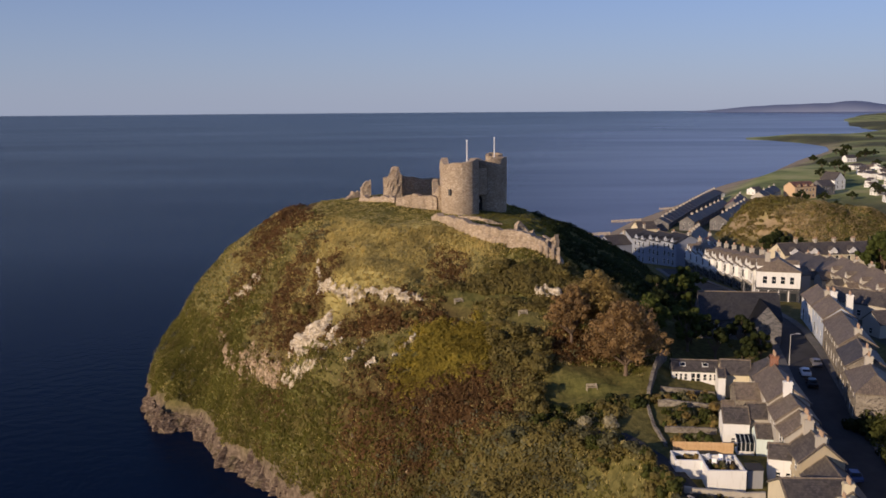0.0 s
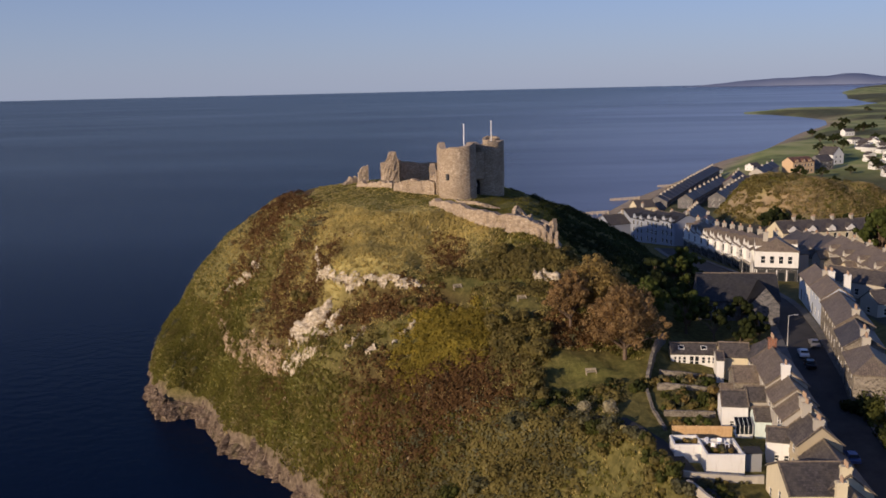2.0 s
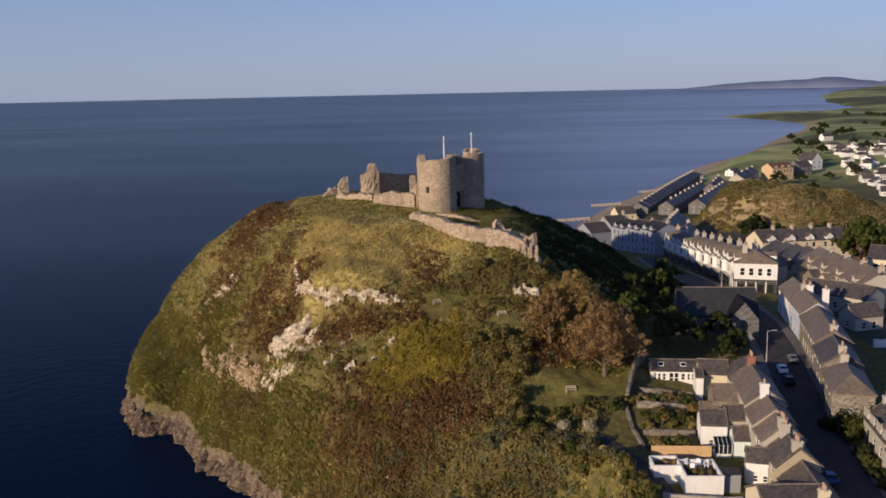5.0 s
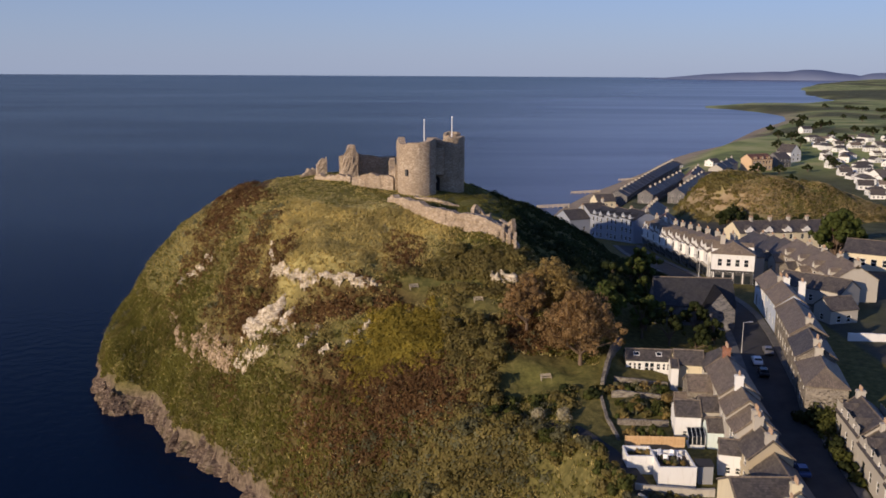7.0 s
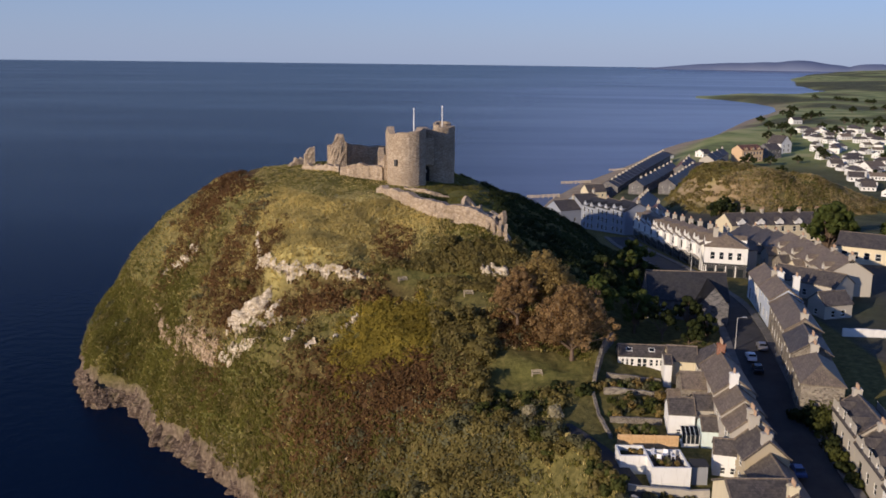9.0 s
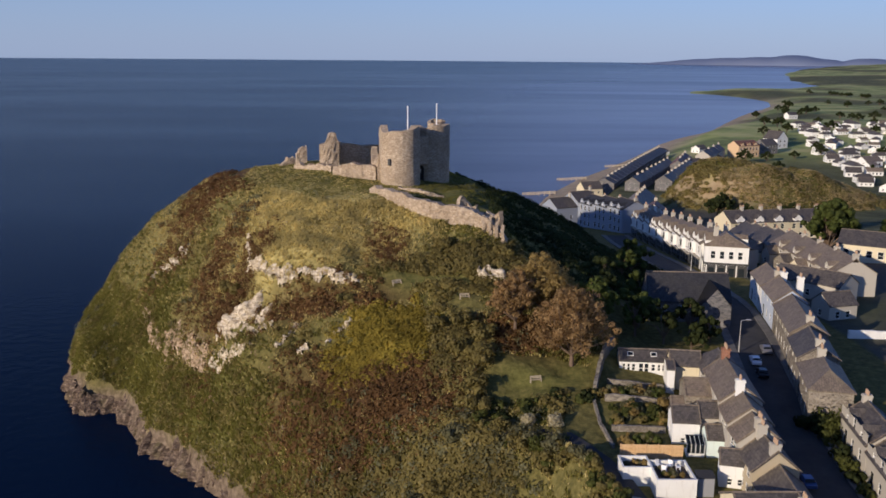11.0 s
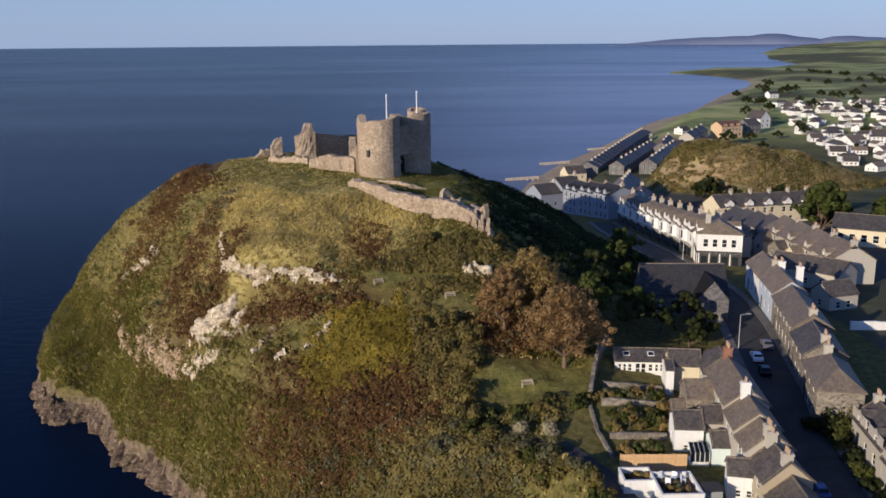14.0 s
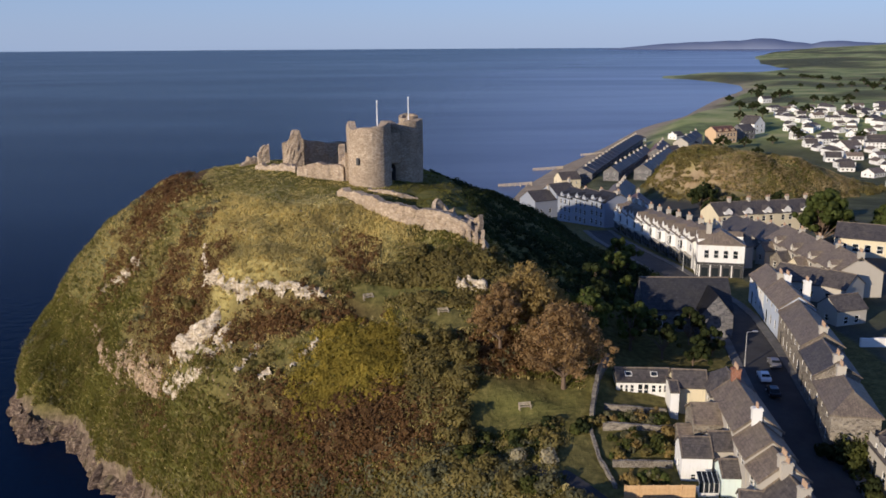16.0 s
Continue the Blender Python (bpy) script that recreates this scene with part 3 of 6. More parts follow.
    field = (1 - near) * smooth(420, 560, Y) * smooth(0.0, 0.12, fbm(X, Y, 0.006, 2, 9.0) + 0.2)
    masks = {
        "dry": np.maximum(np.clip(dr * 1.7 - 0.1 + 0.5 * n, 0, 1) * hill, kn * np.clip(0.45 + 1.5 * fbm(X, Y, 0.05, 3, 2.0), 0, 1)),
        "lush": np.maximum(np.clip(lu * 1.3 + 0.5 * n, 0, 1) * hill, kn * smooth(0.1, 0.35, fbm(X, Y, 0.04, 3, 55.0))),
        "brown": np.clip(br * 1.8 + 0.5 * n - 1.2 * go - 0.5 * dr, 0, 1) * hill,
        "rock": np.clip(rock, 0, 1),
        "earth": kn * smooth(0.5, 0.75, slope + 0.35 * n) * smooth(150, 130, X),
        "yard": (1 - hill) * (1 - kn) * smooth(48, 56, X) * smooth(150, 130, X - 0.35 * np.maximum(Y - 300, 0)) * smooth(105, 125, Y) * smooth(345, 315, Y) * np.clip(0.75 + 1.2 * fbm(X, Y, 0.06, 3, 41.0), 0, 1),
        "field": field,
        "wood": (1 - near) * (1 - kn) * (1 - field),
        "sand": (1 - near) * np.maximum(smooth(3.2, 2.0, Z), smooth(34, 22, ring_distance(SHORE_A, X, Y)) * (Y > 330) * (Y < 760)) * smooth(1500, 1300, Y),
    }
    for k, v in masks.items():
        a = ob.data.attributes.new(k, "FLOAT", "POINT")
        a.data.foreach_set("value", np.clip(v, 0, 1).astype(np.float32).ravel())


build_land()

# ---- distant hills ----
# distance haze is put into the hills' pale blue base colour
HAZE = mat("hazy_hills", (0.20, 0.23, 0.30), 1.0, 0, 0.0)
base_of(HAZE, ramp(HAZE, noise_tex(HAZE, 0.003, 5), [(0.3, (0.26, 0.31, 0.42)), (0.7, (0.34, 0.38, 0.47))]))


def ridge(name, dist, a0, a1, height, seed, base):
    """A far ridge between two bearings (degrees to the right of ahead)."""
    a = np.radians(np.linspace(a0, a1, 160))
    u = np.linspace(0, 1, 160)
    top = base + height * (0.35 + 0.65 * np.abs(fbm(u * 6, u * 0 + seed, 1.0, 4, seed)) * 2) * smooth(0, 0.12, u) * (0.5 + 0.5 * u)
    X = np.stack([np.sin(a) * d for d in (dist - 150, dist, dist + 80)])
    Y = np.stack([np.cos(a) * d for d in (dist - 150, dist, dist + 80)])
    Z = np.stack([a * 0 - 2, top, a * 0 - 2])
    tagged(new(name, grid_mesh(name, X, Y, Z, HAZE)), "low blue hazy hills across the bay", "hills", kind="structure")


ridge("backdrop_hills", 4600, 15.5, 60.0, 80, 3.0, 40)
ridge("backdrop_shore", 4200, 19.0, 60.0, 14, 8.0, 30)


# ---- castle ----
def resample(pts, step):
    out = []
    for (ax, ay), (bx, by) in zip(pts, pts[1:]):
        n = max(1, round(math.hypot(bx - ax, by - ay) / step))
        out += [(ax + (bx - ax) * i / n, ay + (by - ay) * i / n) for i in range(n)]
    return out + [pts[-1]]


def ruin_wall(pts, thick, base, top, step=0.45, jag=0.35, seed=0.0, closed=False, layers=5, rough=0.08):
    """A thick masonry wall along a line, with a broken, stepped top and slightly uneven faces. base, top: functions of the fraction along it."""
    bm = bmesh.new()
    line = resample(pts + ([pts[0]] if closed else []), step)
    if closed:
        line = line[:-1]
    n = len(line)
    cols = []
    for i, (x, y) in enumerate(line):
        p, q = (line[i - 1] if i or closed else line[i]), (line[(i + 1) % n] if i + 1 < n or closed else line[i])
        d = Vector((q[0] - p[0], q[1] - p[1], 0)).normalized()
        nrm = Vector((d.y, -d.x, 0))
        u = i / max(1, n - 1)
        zb, zt = base(u), top(u)
        zt += jag * (noise.noise(Vector((x * 0.9, y * 0.9, seed))) + 0.7 * noise.noise(Vector((x * 2.7, y * 2.7, seed + 2))) + 0.9 * round(2.2 * noise.noise(Vector((x * 0.45, y * 0.45, seed + 5)))))
        col = []
        for side in (0.5, -0.5):
            rows = []
            for k in range(layers + 1):
                z = zb + (zt - zb) * k / layers
                wob = rough * (noise.noise(Vector((x * 1.1, y * 1.1, z * 1.1 + seed))) + 0.6 * noise.noise(Vector((x * 2.6, y * 2.6, z * 2.0 + seed))))
                rows.append(bm.verts.new(Vector((x, y, z)) + nrm * (thick * side + wob)))
            col.append(rows)
        cols.append(col)
    for i in range(n if closed else n - 1):
        a, b = cols[i], cols[(i + 1) % n]
        for k in range(layers):
            bm.faces.new((a[0][k], b[0][k], b[0][k + 1], a[0][k + 1]))
            bm.faces.new((a[1][k], a[1][k + 1], b[1][k + 1], b[1][k]))
        bm.faces.new((a[0][-1], b[0][-1], b[1][-1], a[1][-1]))
    if not closed:
        for c in (cols[0], cols[-1]):
            bm.faces.new(c[0] + c[1][::-1])
    bmesh.ops.recalc_face_normals(bm, faces=bm.faces)
    return bm


def steps_of(values):
    """A broken outline: heights at even fractions along a wall."""
    xs = np.linspace(0, 1, len(values))
    return lambda u: float(np.interp(u, xs, values))


def d_tower(cx, cy, r, tail, facing):
    """Outline of a D-shaped tower: a half round, then straight sides back."""
    c, s = math.cos(radians(facing)), math.sin(radians(facing))
    pts = [(r * math.cos(a), r * math.sin(a)) for a in np.linspace(-math.pi / 2, math.pi / 2, 17)]
    pts = [(-tail, -r)] + pts + [(-tail, r)]
    return [(cx + x * c - y * s, cy + x * s + y * c) for x, y in pts]


def build_gatehouse():
    house = empty("castle_gatehouse", pose(0, 0, 0))
    tagged(house, "ruined twin-towered stone castle gatehouse, tan and weathered", "castle")
    zb = 39.6
    for cx, cy, hts, sd, lab in ((5.0, 175.4, [51.2, 51.8, 52.6, 51.6, 52.1, 52.5, 52.4, 51.6, 51.0, 50.8, 50.8], 1.0, "sunlit half-round tower with broken parapet"),
                                 (11.0, 182.3, [51.2, 51.5, 52.0, 52.1, 52.2, 52.4, 52.4, 52.0, 51.4, 51.0, 51.0], 4.0, "half-round tower with broken parapet")):
        out = d_tower(cx, cy, 3.0, 6.0, -86)
        part("tower", ruin_wall(out, 1.3, lambda u: zb, steps_of(hts), 0.4, 0.22, sd, closed=True, layers=14), CASTLE, house, lab)
        bm = bmesh.new()
        f = bm.faces.new([bm.verts.new((x, y, 49.2)) for x, y in out])
        bmesh.ops.solidify(bm, geom=[f], thickness=0.3)
        part("roof_deck", bm, CASTLE, house)
    # the gate passage between the towers
    mx, my = 7.9, 178.0
    m = Matrix.Translation((mx, my, 0)) @ pose(0, 0, 0, 0, 0, 35)
    bm = bmesh.new()
    box(bm, -2.2, 2.2, -1.2, 6.5, 45.2, 50.4, m)
    part("gate_arch", bm, CASTLE, house, "wall above the gate passage")
    bm = bmesh.new()
    box(bm, -2.2, 2.2, 5.0, 6.2, 40.2, 45.2, m)
    part("gate_back", bm, CASTLE, house)
    # a round stair turret rises behind the parapet
    ring = [(12.2 + 1.45 * math.cos(a), 184.2 + 1.45 * math.sin(a)) for a in np.linspace(0, 2 * math.pi, 17)[:-1]]
    part("stair_turret", ruin_wall(ring, 0.6, lambda u: 48.5, steps_of([52.9, 53.1, 53.2, 52.8, 52.6, 53.0, 52.9]), 0.4, 0.12, 6.0, closed=True, layers=5), CASTLE, house, "small round stair turret")
    # the tall gate doorway beside the tower: dark slab for shade, pale block for daylight
    door = pose(8.98, 179.25, 41.0, 0, 0, -33)
    bm = bmesh.new()
    box(bm, -0.62, 0.62, -0.12, 0.5, -0.6, 3.2)
    tube(bm, (0, -0.12, 3.2), (0, 0.5, 3.2), 0.62, 0.62, 16)
    o = part("doorway", bm, DARKFRAME, house, "tall dark arched doorway", at=door)
    bm = bmesh.new()
    box(bm, -0.3, 0.1, -0.17, -0.125, 2.5, 3.1)
    part("daylight_block", bm, FRAME, o, "pale block painted as daylight through the passage")
    # slits: solid dark blocks for the shade inside
    for x, y, z, a in ((2.95, 172.4, 46.2, -34), (2.0, 178.5, 45.0, 180)):
        bm = bmesh.new()
        box(bm, -0.3, 0.3, -0.4, 0.25, -0.6, 0.6, bevel=0.1)
        part("window_slit", bm, DARKFRAME, house, "dark narrow window", at=pose(x, y, z, 0, 0, a))


def flagpole(x, y, z, h):
    top = empty("flagpole", pose(x, y, z))
    tagged(top, "tall white flagpole on the castle tower", "flagpole", "castle flagpoles")
    bm = bmesh.new()
    tube(bm, (0, 0, 0), (0, 0, h), 0.12, 0.085, 8)
    part("pole", bm, WHITEPOLE, top)
    bm = bmesh.new()
    bmesh.ops.create_icosphere(bm, subdivisions=1, radius=0.2)
    part("finial", bm, WHITEPOLE, top, at=pose(0, 0, h + 0.1))
    bm = bmesh.new()
    box(bm, -0.35, 0.35, -0.35, 0.35, 0, 0.35)
    part("base", bm, METAL, top)


def castle_wall(name, pts, thick, height, label, jag=0.4, sink=1.2, seed=0.0, step=0.33, rough=0.22):
    """height: heights above the ground at even fractions along."""
    line = np.array(pts, float)
    seg = np.concatenate([[0], np.cumsum(np.hypot(*np.diff(line, axis=0).T))])
    seg /= seg[-1]
    zs = [ground(*p) for p in pts]
    g = lambda u: float(np.interp(u, seg, zs))
    hf = steps_of(height)
    bm = ruin_wall(pts, thick, lambda u: g(u) - sink, lambda u: g(u) + hf(u), step, jag, seed, layers=8, rough=rough)
    ob = new(name, link_mesh(name, bm, CASTLE))
    return tagged(ob, label, "castle wall", "castle ruins")


build_gatehouse()
flagpole(6.4, 178.0, 49.5, 6.3)
flagpole(12.0, 180.6, 49.5, 6.7)
castle_wall("outer_curtain_wall", [(-0.2, 166.0), (2.2, 160.8), (4.2, 157.0), (7.5, 153.6), (11.4, 151.2), (15, 149.2), (18.3, 147.6), (21.2, 146.3)], 1.3,
            [0.8, 1.7, 1.3, 1.9, 2.0, 2.3, 2.3, 2.4, 2.2, 2.7, 2.8, 2.3, 1.7, 0.5], "long broken outer curtain wall of pale rubble stone", 0.16, seed=2.0)
castle_wall("ruined_turret", [(13.4, 150.6), (13.9, 152.2), (15.3, 153.2), (16.9, 152.2)], 0.6, [1.6, 2.4, 3.9, 3.2, 1.8, 2.6], "jagged remains of a small turret on the outer wall", 0.3, seed=9.0)
castle_wall("turret_side_wall", [(16.9, 152.2), (19.0, 150.6), (20.4, 148.0)], 0.8, [2.2, 1.5, 1.6, 3.6], "low broken turret wall", 0.4, seed=12.0)
for i, (bx, by) in enumerate(((17.4, 146.9), (18.4, 146.4), (19.4, 145.9), (20.3, 145.5))):
    castle_wall("buttress", [(bx, by), (bx + 0.12, by + 1.0)], 0.45, [1.5, 2.3], "worn stone buttress rib on the outer wall", 0.2, seed=14.0 + i)
castle_wall("inner_curtain_wall", [(0.6, 177.6), (-2.4, 178.8), (-5.2, 180.2), (-7.6, 181.5)], 1.4, [2.5, 2.7, 2.6, 2.5, 2.8, 2.3, 1.9, 1.4], "low sunlit inner curtain wall", 0.14, seed=21.0)
castle_wall("tower_flank_wall", [(1.2, 177.2), (0.2, 181.5), (0.0, 186.5)], 1.1, [4.6, 3.0, 3.6, 4.4], "broken flank wall beside the gatehouse", 0.4, seed=22.0)
castle_wall("inner_ward_wall", [(1.8, 196.6), (-2.8, 193.2), (-7.4, 189.8)], 1.6, [3.7, 4.1, 4.0, 4.4, 4.6, 5.0], "tall inner ward wall with sunlit coping", 0.14, seed=24.0)
castle_wall("south_west_tower", [(-10.6, 188.2), (-9.4, 188.0), (-8.4, 188.2), (-7.4, 188.6)], 2.6, [5.0, 5.2, 5.1, 5.2, 6.6, 7.3, 7.1, 7.0, 5.5, 5.2], "broken corner tower of the castle", 0.3, seed=33.0)
castle_wall("low_ruin_wall", [(-8.0, 183.5), (-12.0, 187.5), (-16.0, 191.5)], 1.0, [1.5, 0.8, 1.3, 0.5, 0.9], "low crumbling ruin wall", 0.35, seed=41.0)
castle_wall("ruined_stub", [(-16.4, 198.0), (-14.3, 198.6)], 1.3, [2.8, 3.6, 3.4], "square stub of a ruined wall", 0.5, seed=43.0)
castle_wall("ruin_footing", [(-20.0, 199.0), (-17.0, 200.5)], 1.2, [0.8, 1.9, 1.2], "low stone footing of a fallen wall", 0.5, seed=47.0)
castle_wall("lawn_edge_wall", [(4.5, 169.2), (9.5, 166.0), (12.5, 166.4)], 0.7, [0.5, 0.7, 0.4], "low grassy stone edging of the castle lawn", 0.15, seed=51.0)


# ---- houses ----
WINDOWS = {}


def window_meshes(w, h, dark=False):
    key = (round(w, 2), round(h, 2), dark)
    if key not in WINDOWS:
        bm = bmesh.new()
        t = 0.07
        for q in ((0, t, 0, h), (w - t, w, 0, h), (t, w - t, 0, t), (t, w - t, h - t, h), (t, w - t, h / 2 - t / 2, h / 2 + t / 2)):
            box(bm, q[0], q[1], 0.02, 0.09, q[2], q[3])
        if w > 1.35:
            box(bm, w / 2 - t / 2, w / 2 + t / 2, 0.025, 0.085, t, h - t)
        frame_me = link_mesh("window", bm, DARKFRAME if dark else FRAME)
        bm = bmesh.new()
        box(bm, t / 2, w - t / 2, 0.05, 0.06, t / 2, h - t / 2)
        WINDOWS[key] = (frame_me, link_mesh("pane", bm, GLASS))
    return WINDOWS[key]


def facade(bm, length, height, holes, m, reveal=0.14, gable=0.0):
    """A wall face in the xz plane that looks to -y, with openings set back; gable: the rise of a triangle on top."""
    xs = sorted({round(q, 3) for q in (0.0, length, *[h[0] for h in holes], *[h[0] + h[2] for h in holes])})
    zs = sorted({round(q, 3) for q in (0.0, height, *[h[1] for h in holes], *[h[1] + h[3] for h in holes])})
    vert = {}

    def v(x, z, y=0.0):
        k = (round(x, 3), round(z, 3), y)
        if k not in vert:
            vert[k] = bm.verts.new(m @ Vector((k[0], y, k[1])))
        return vert[k]
    for x0, x1 in zip(xs, xs[1:]):
        for z0, z1 in zip(zs, zs[1:]):
            if any(h[0] <= (x0 + x1) / 2 <= h[0] + h[2] and h[1] <= (z0 + z1) / 2 <= h[1] + h[3] for h in holes):
                continue
            bm.faces.new((v(x0, z0), v(x1, z0), v(x1, z1), v(x0, z1)))
    for x, z, w, h, *_ in holes:
        a = [v(x, z), v(x + w, z), v(x + w, z + h), v(x, z + h)]
        b = [v(x, z, reveal), v(x + w, z, reveal), v(x + w, z + h, reveal), v(x, z + h, reveal)]
        for i in range(4):
            bm.faces.new((a[i], a[(i + 1) % 4], b[(i + 1) % 4], b[i]))
        bm.faces.new(b)
    if gable:
        bm.faces.new((v(0, height), v(length, height), bm.verts.new(m @ Vector((length / 2, 0, height + gable)))))


def storey_windows(length, rows, n, w=0.85, h=1.15, door=None, margin=0.7):
    """Openings in even columns: rows of sill heights; door: the column that holds one on the ground floor."""
    out = []
    for r, z in enumerate(rows):
        for i in range(n):
            x = margin + (length - 2 * margin) * (i + 0.5) / n - w / 2
            if r == 0 and door == i:
                out.append((x, 0.25, 0.9, 2.0, "door"))
            else:
                out.append((x, z, w, h, "window"))
    return out


def chimney(parent, x, y, z0, z1, w=0.95, d=0.6, pots=2, material=None):
    bm = bmesh.new()
    box(bm, x - w / 2, x + w / 2, y - d / 2, y + d / 2, z0, z1)
    box(bm, x - w / 2 - 0.07, x + w / 2 + 0.07, y - d / 2 - 0.07, y + d / 2 + 0.07, z1 - 0.28, z1 - 0.1)
    st = part("chimney", bm, material or GREYR, parent)
    for i in range(pots):
        bm = bmesh.new()
        tube(bm, (0, 0, 0), (0, 0, 0.55), 0.13, 0.1, 8)
        part("chimney_pot", bm, POT, st, at=pose(x + (i - (pots - 1) / 2) * 0.36, y, z1 - 0.02))


def house(name, label, x, y, z, turn, w, d, eave, rise, wall, roof, front=(), back=(), left=(), right=(), chimneys=(), group="", hip=0.0, category="house", dark=False, over=0.22, chim_mat=None, sink=1.5, verge=False, dormers=()):
    """A house with its ridge along its own x. front looks to -y, back to +y, left is the -x end, right the +x end. Its base sinks into sloping ground."""
    top = empty(name, pose(x, y, z, 0, 0, turn))
    tagged(top, label, category, group)
    bm = bmesh.new()
    g = 0 if hip else rise
    for length, holes, m, gable in ((w, front, pose(-w / 2, -d / 2, 0), 0), (w, back, pose(w / 2, d / 2, 0, 0, 0, 180), 0), (d, left, pose(-w / 2, d / 2, 0, 0, 0, -90), g), (d, right, pose(w / 2, -d / 2, 0, 0, 0, 90), g)):
        facade(bm, length, eave, list(holes), m, gable=gable)
        f0, f1 = m @ Vector((0, 0, 0)), m @ Vector((length, 0, 0))
        bm.faces.new([bm.verts.new(p) for p in (f0, f0 - Vector((0, 0, sink)), f1 - Vector((0, 0, sink)), f1)])
    bmesh.ops.remove_doubles(bm, verts=bm.verts, dist=0.0005)
    bmesh.ops.recalc_face_normals(bm, faces=bm.faces)
    part("wall", bm, wall, top)
    # roof: two slopes (or four), with thickness and an overhang
    bm = bmesh.new()
    k = rise / (d / 2)
    e = over
    lo, hi, t = eave - e * k, eave + rise, 0.16
    hx = w / 2 + (0.12 if not hip else e)
    rx = w / 2 - hip if hip else hx
    ring = []
    for dz in (t, 0.02):
        ring.append([bm.verts.new(p) for p in ((-hx, -d / 2 - e, lo + dz), (hx, -d / 2 - e, lo + dz), (hx, d / 2 + e, lo + dz), (-hx, d / 2 + e, lo + dz), (-rx, 0, hi + dz), (rx, 0, hi + dz))])
    for r, flip in ((ring[0], 1), (ring[1], -1)):
        for q in ((0, 1, 5, 4), (2, 3, 4, 5), (1, 2, 5), (3, 0, 4)):
            if len(q) == 3 and not hip:
                continue
            bm.faces.new([r[i] for i in q][::flip])
    edge = (0, 1, 2, 3) if hip else (0, 1, 5, 2, 3, 4)
    for i, a in enumerate(edge):
        b = edge[(i + 1) % len(edge)]
        bm.faces.new((ring[0][a], ring[0][b], ring[1][b], ring[1][a]))
    bmesh.ops.recalc_face_normals(bm, faces=bm.faces)
    ro = part("roof", bm, roof, top)
    bm = bmesh.new()
    tube(bm, (-rx, 0, hi + t - 0.02), (rx, 0, hi + t - 0.02), 0.11, 0.11, 6)
    part("ridge_tiles", bm, POT if roof is REDTILE else SLATE_BROWN, ro)
    for dx, side, dw in dormers:
        m = pose(0, 0, 0, 0, 0, 0 if side < 0 else 180) @ pose(dx * (1 if side < 0 else -1) - dw / 2, -d / 2 - 0.03, eave - 0.3)
        bm = bmesh.new()
        hh = 1.15
        facade(bm, dw, hh, [(dw / 2 - 0.4, 0.15, 0.8, 0.95)], m, gable=dw * 0.42)
        deep = (hh + 0.3) / k
        for u in (0, dw):
            bm.faces.new([bm.verts.new(m @ Vector(q)) for q in ((u, 0, 0), (u, 0, hh), (u, deep, hh))])
        dm = part("dormer", bm, wall if wall is not CREAM else FRAME, top, "white gabled dormer")
        bm = bmesh.new()
        g2, end = dw * 0.42 + 0.06, deep + dw * 0.42 / k
        rows = [[bm.verts.new(m @ Vector((ux, uy, uz))) for ux, uz in ((-0.12, hh - 0.03), (dw + 0.12, hh - 0.03), (dw / 2, hh + g2))] for uy in (0.03, end)]
        bm.faces.new(rows[0])
        bm.faces.new(rows[1])
        for i in range(3):
            bm.faces.new((rows[0][i], rows[0][(i + 1) % 3], rows[1][(i + 1) % 3], rows[1][i]))
        bmesh.ops.recalc_face_normals(bm, faces=bm.faces)
        part("dormer_roof", bm, roof, dm)
        fr, pa = window_meshes(0.8, 0.95, dark)
        o = part("dormer_window", fr, None, dm, at=m @ pose(dw / 2 - 0.4, 0.02, 0.15))
    if verge and not hip:
        for sx in (-1, 1):
            bm = bmesh.new()
            for sy in (-1, 1):
                p, q = Vector((sx * (w / 2 + 0.02), 0, hi + t)), Vector((sx * (w / 2 + 0.02), sy * (d / 2 + e), lo + t))
                L = (q - p).length
                box(bm, -0.075, 0.075, 0, L, -0.05, 0.07, Matrix.Translation(p) @ pose(0, 0, 0, 0, 0, 0 if sy > 0 else 180) @ pose(0, 0, 0, -math.degrees(math.atan(k))))
            part("verge", bm, SLATE_BROWN, ro)
    for holes, m in ((front, pose(-w / 2, -d / 2, 0)), (back, pose(w / 2, d / 2, 0, 0, 0, 180)), (left, pose(-w / 2, d / 2, 0, 0, 0, -90)), (right, pose(w / 2, -d / 2, 0, 0, 0, 90))):
        for hx0, hz0, hw, hh, kind in holes:
            fr, pa = window_meshes(hw, hh, dark or kind == "door")
            o = part("door" if kind == "door" else "window", fr, None, top, at=m @ pose(hx0, 0.02, hz0))
            part("pane", pa, None, o)
    for cx, cy, ch, *pots in chimneys:
        chimney(top, cx, cy, eave + rise - abs(cy) * k - 0.5, eave + rise + ch, 0.6, 0.95, pots[0] if pots else 2, chim_mat)
    return top


# -- the terrace between the gardens and the street (rear towards the hill), stepping down to the south
def run_of(p, q):
    """Middle, turn and length of a line in plan."""
    return (p[0] + q[0]) / 2, (p[1] + q[1]) / 2, math.degrees(math.atan2(q[1] - p[1], q[0] - p[0])), math.hypot(q[0] - p[0], q[1] - p[1])


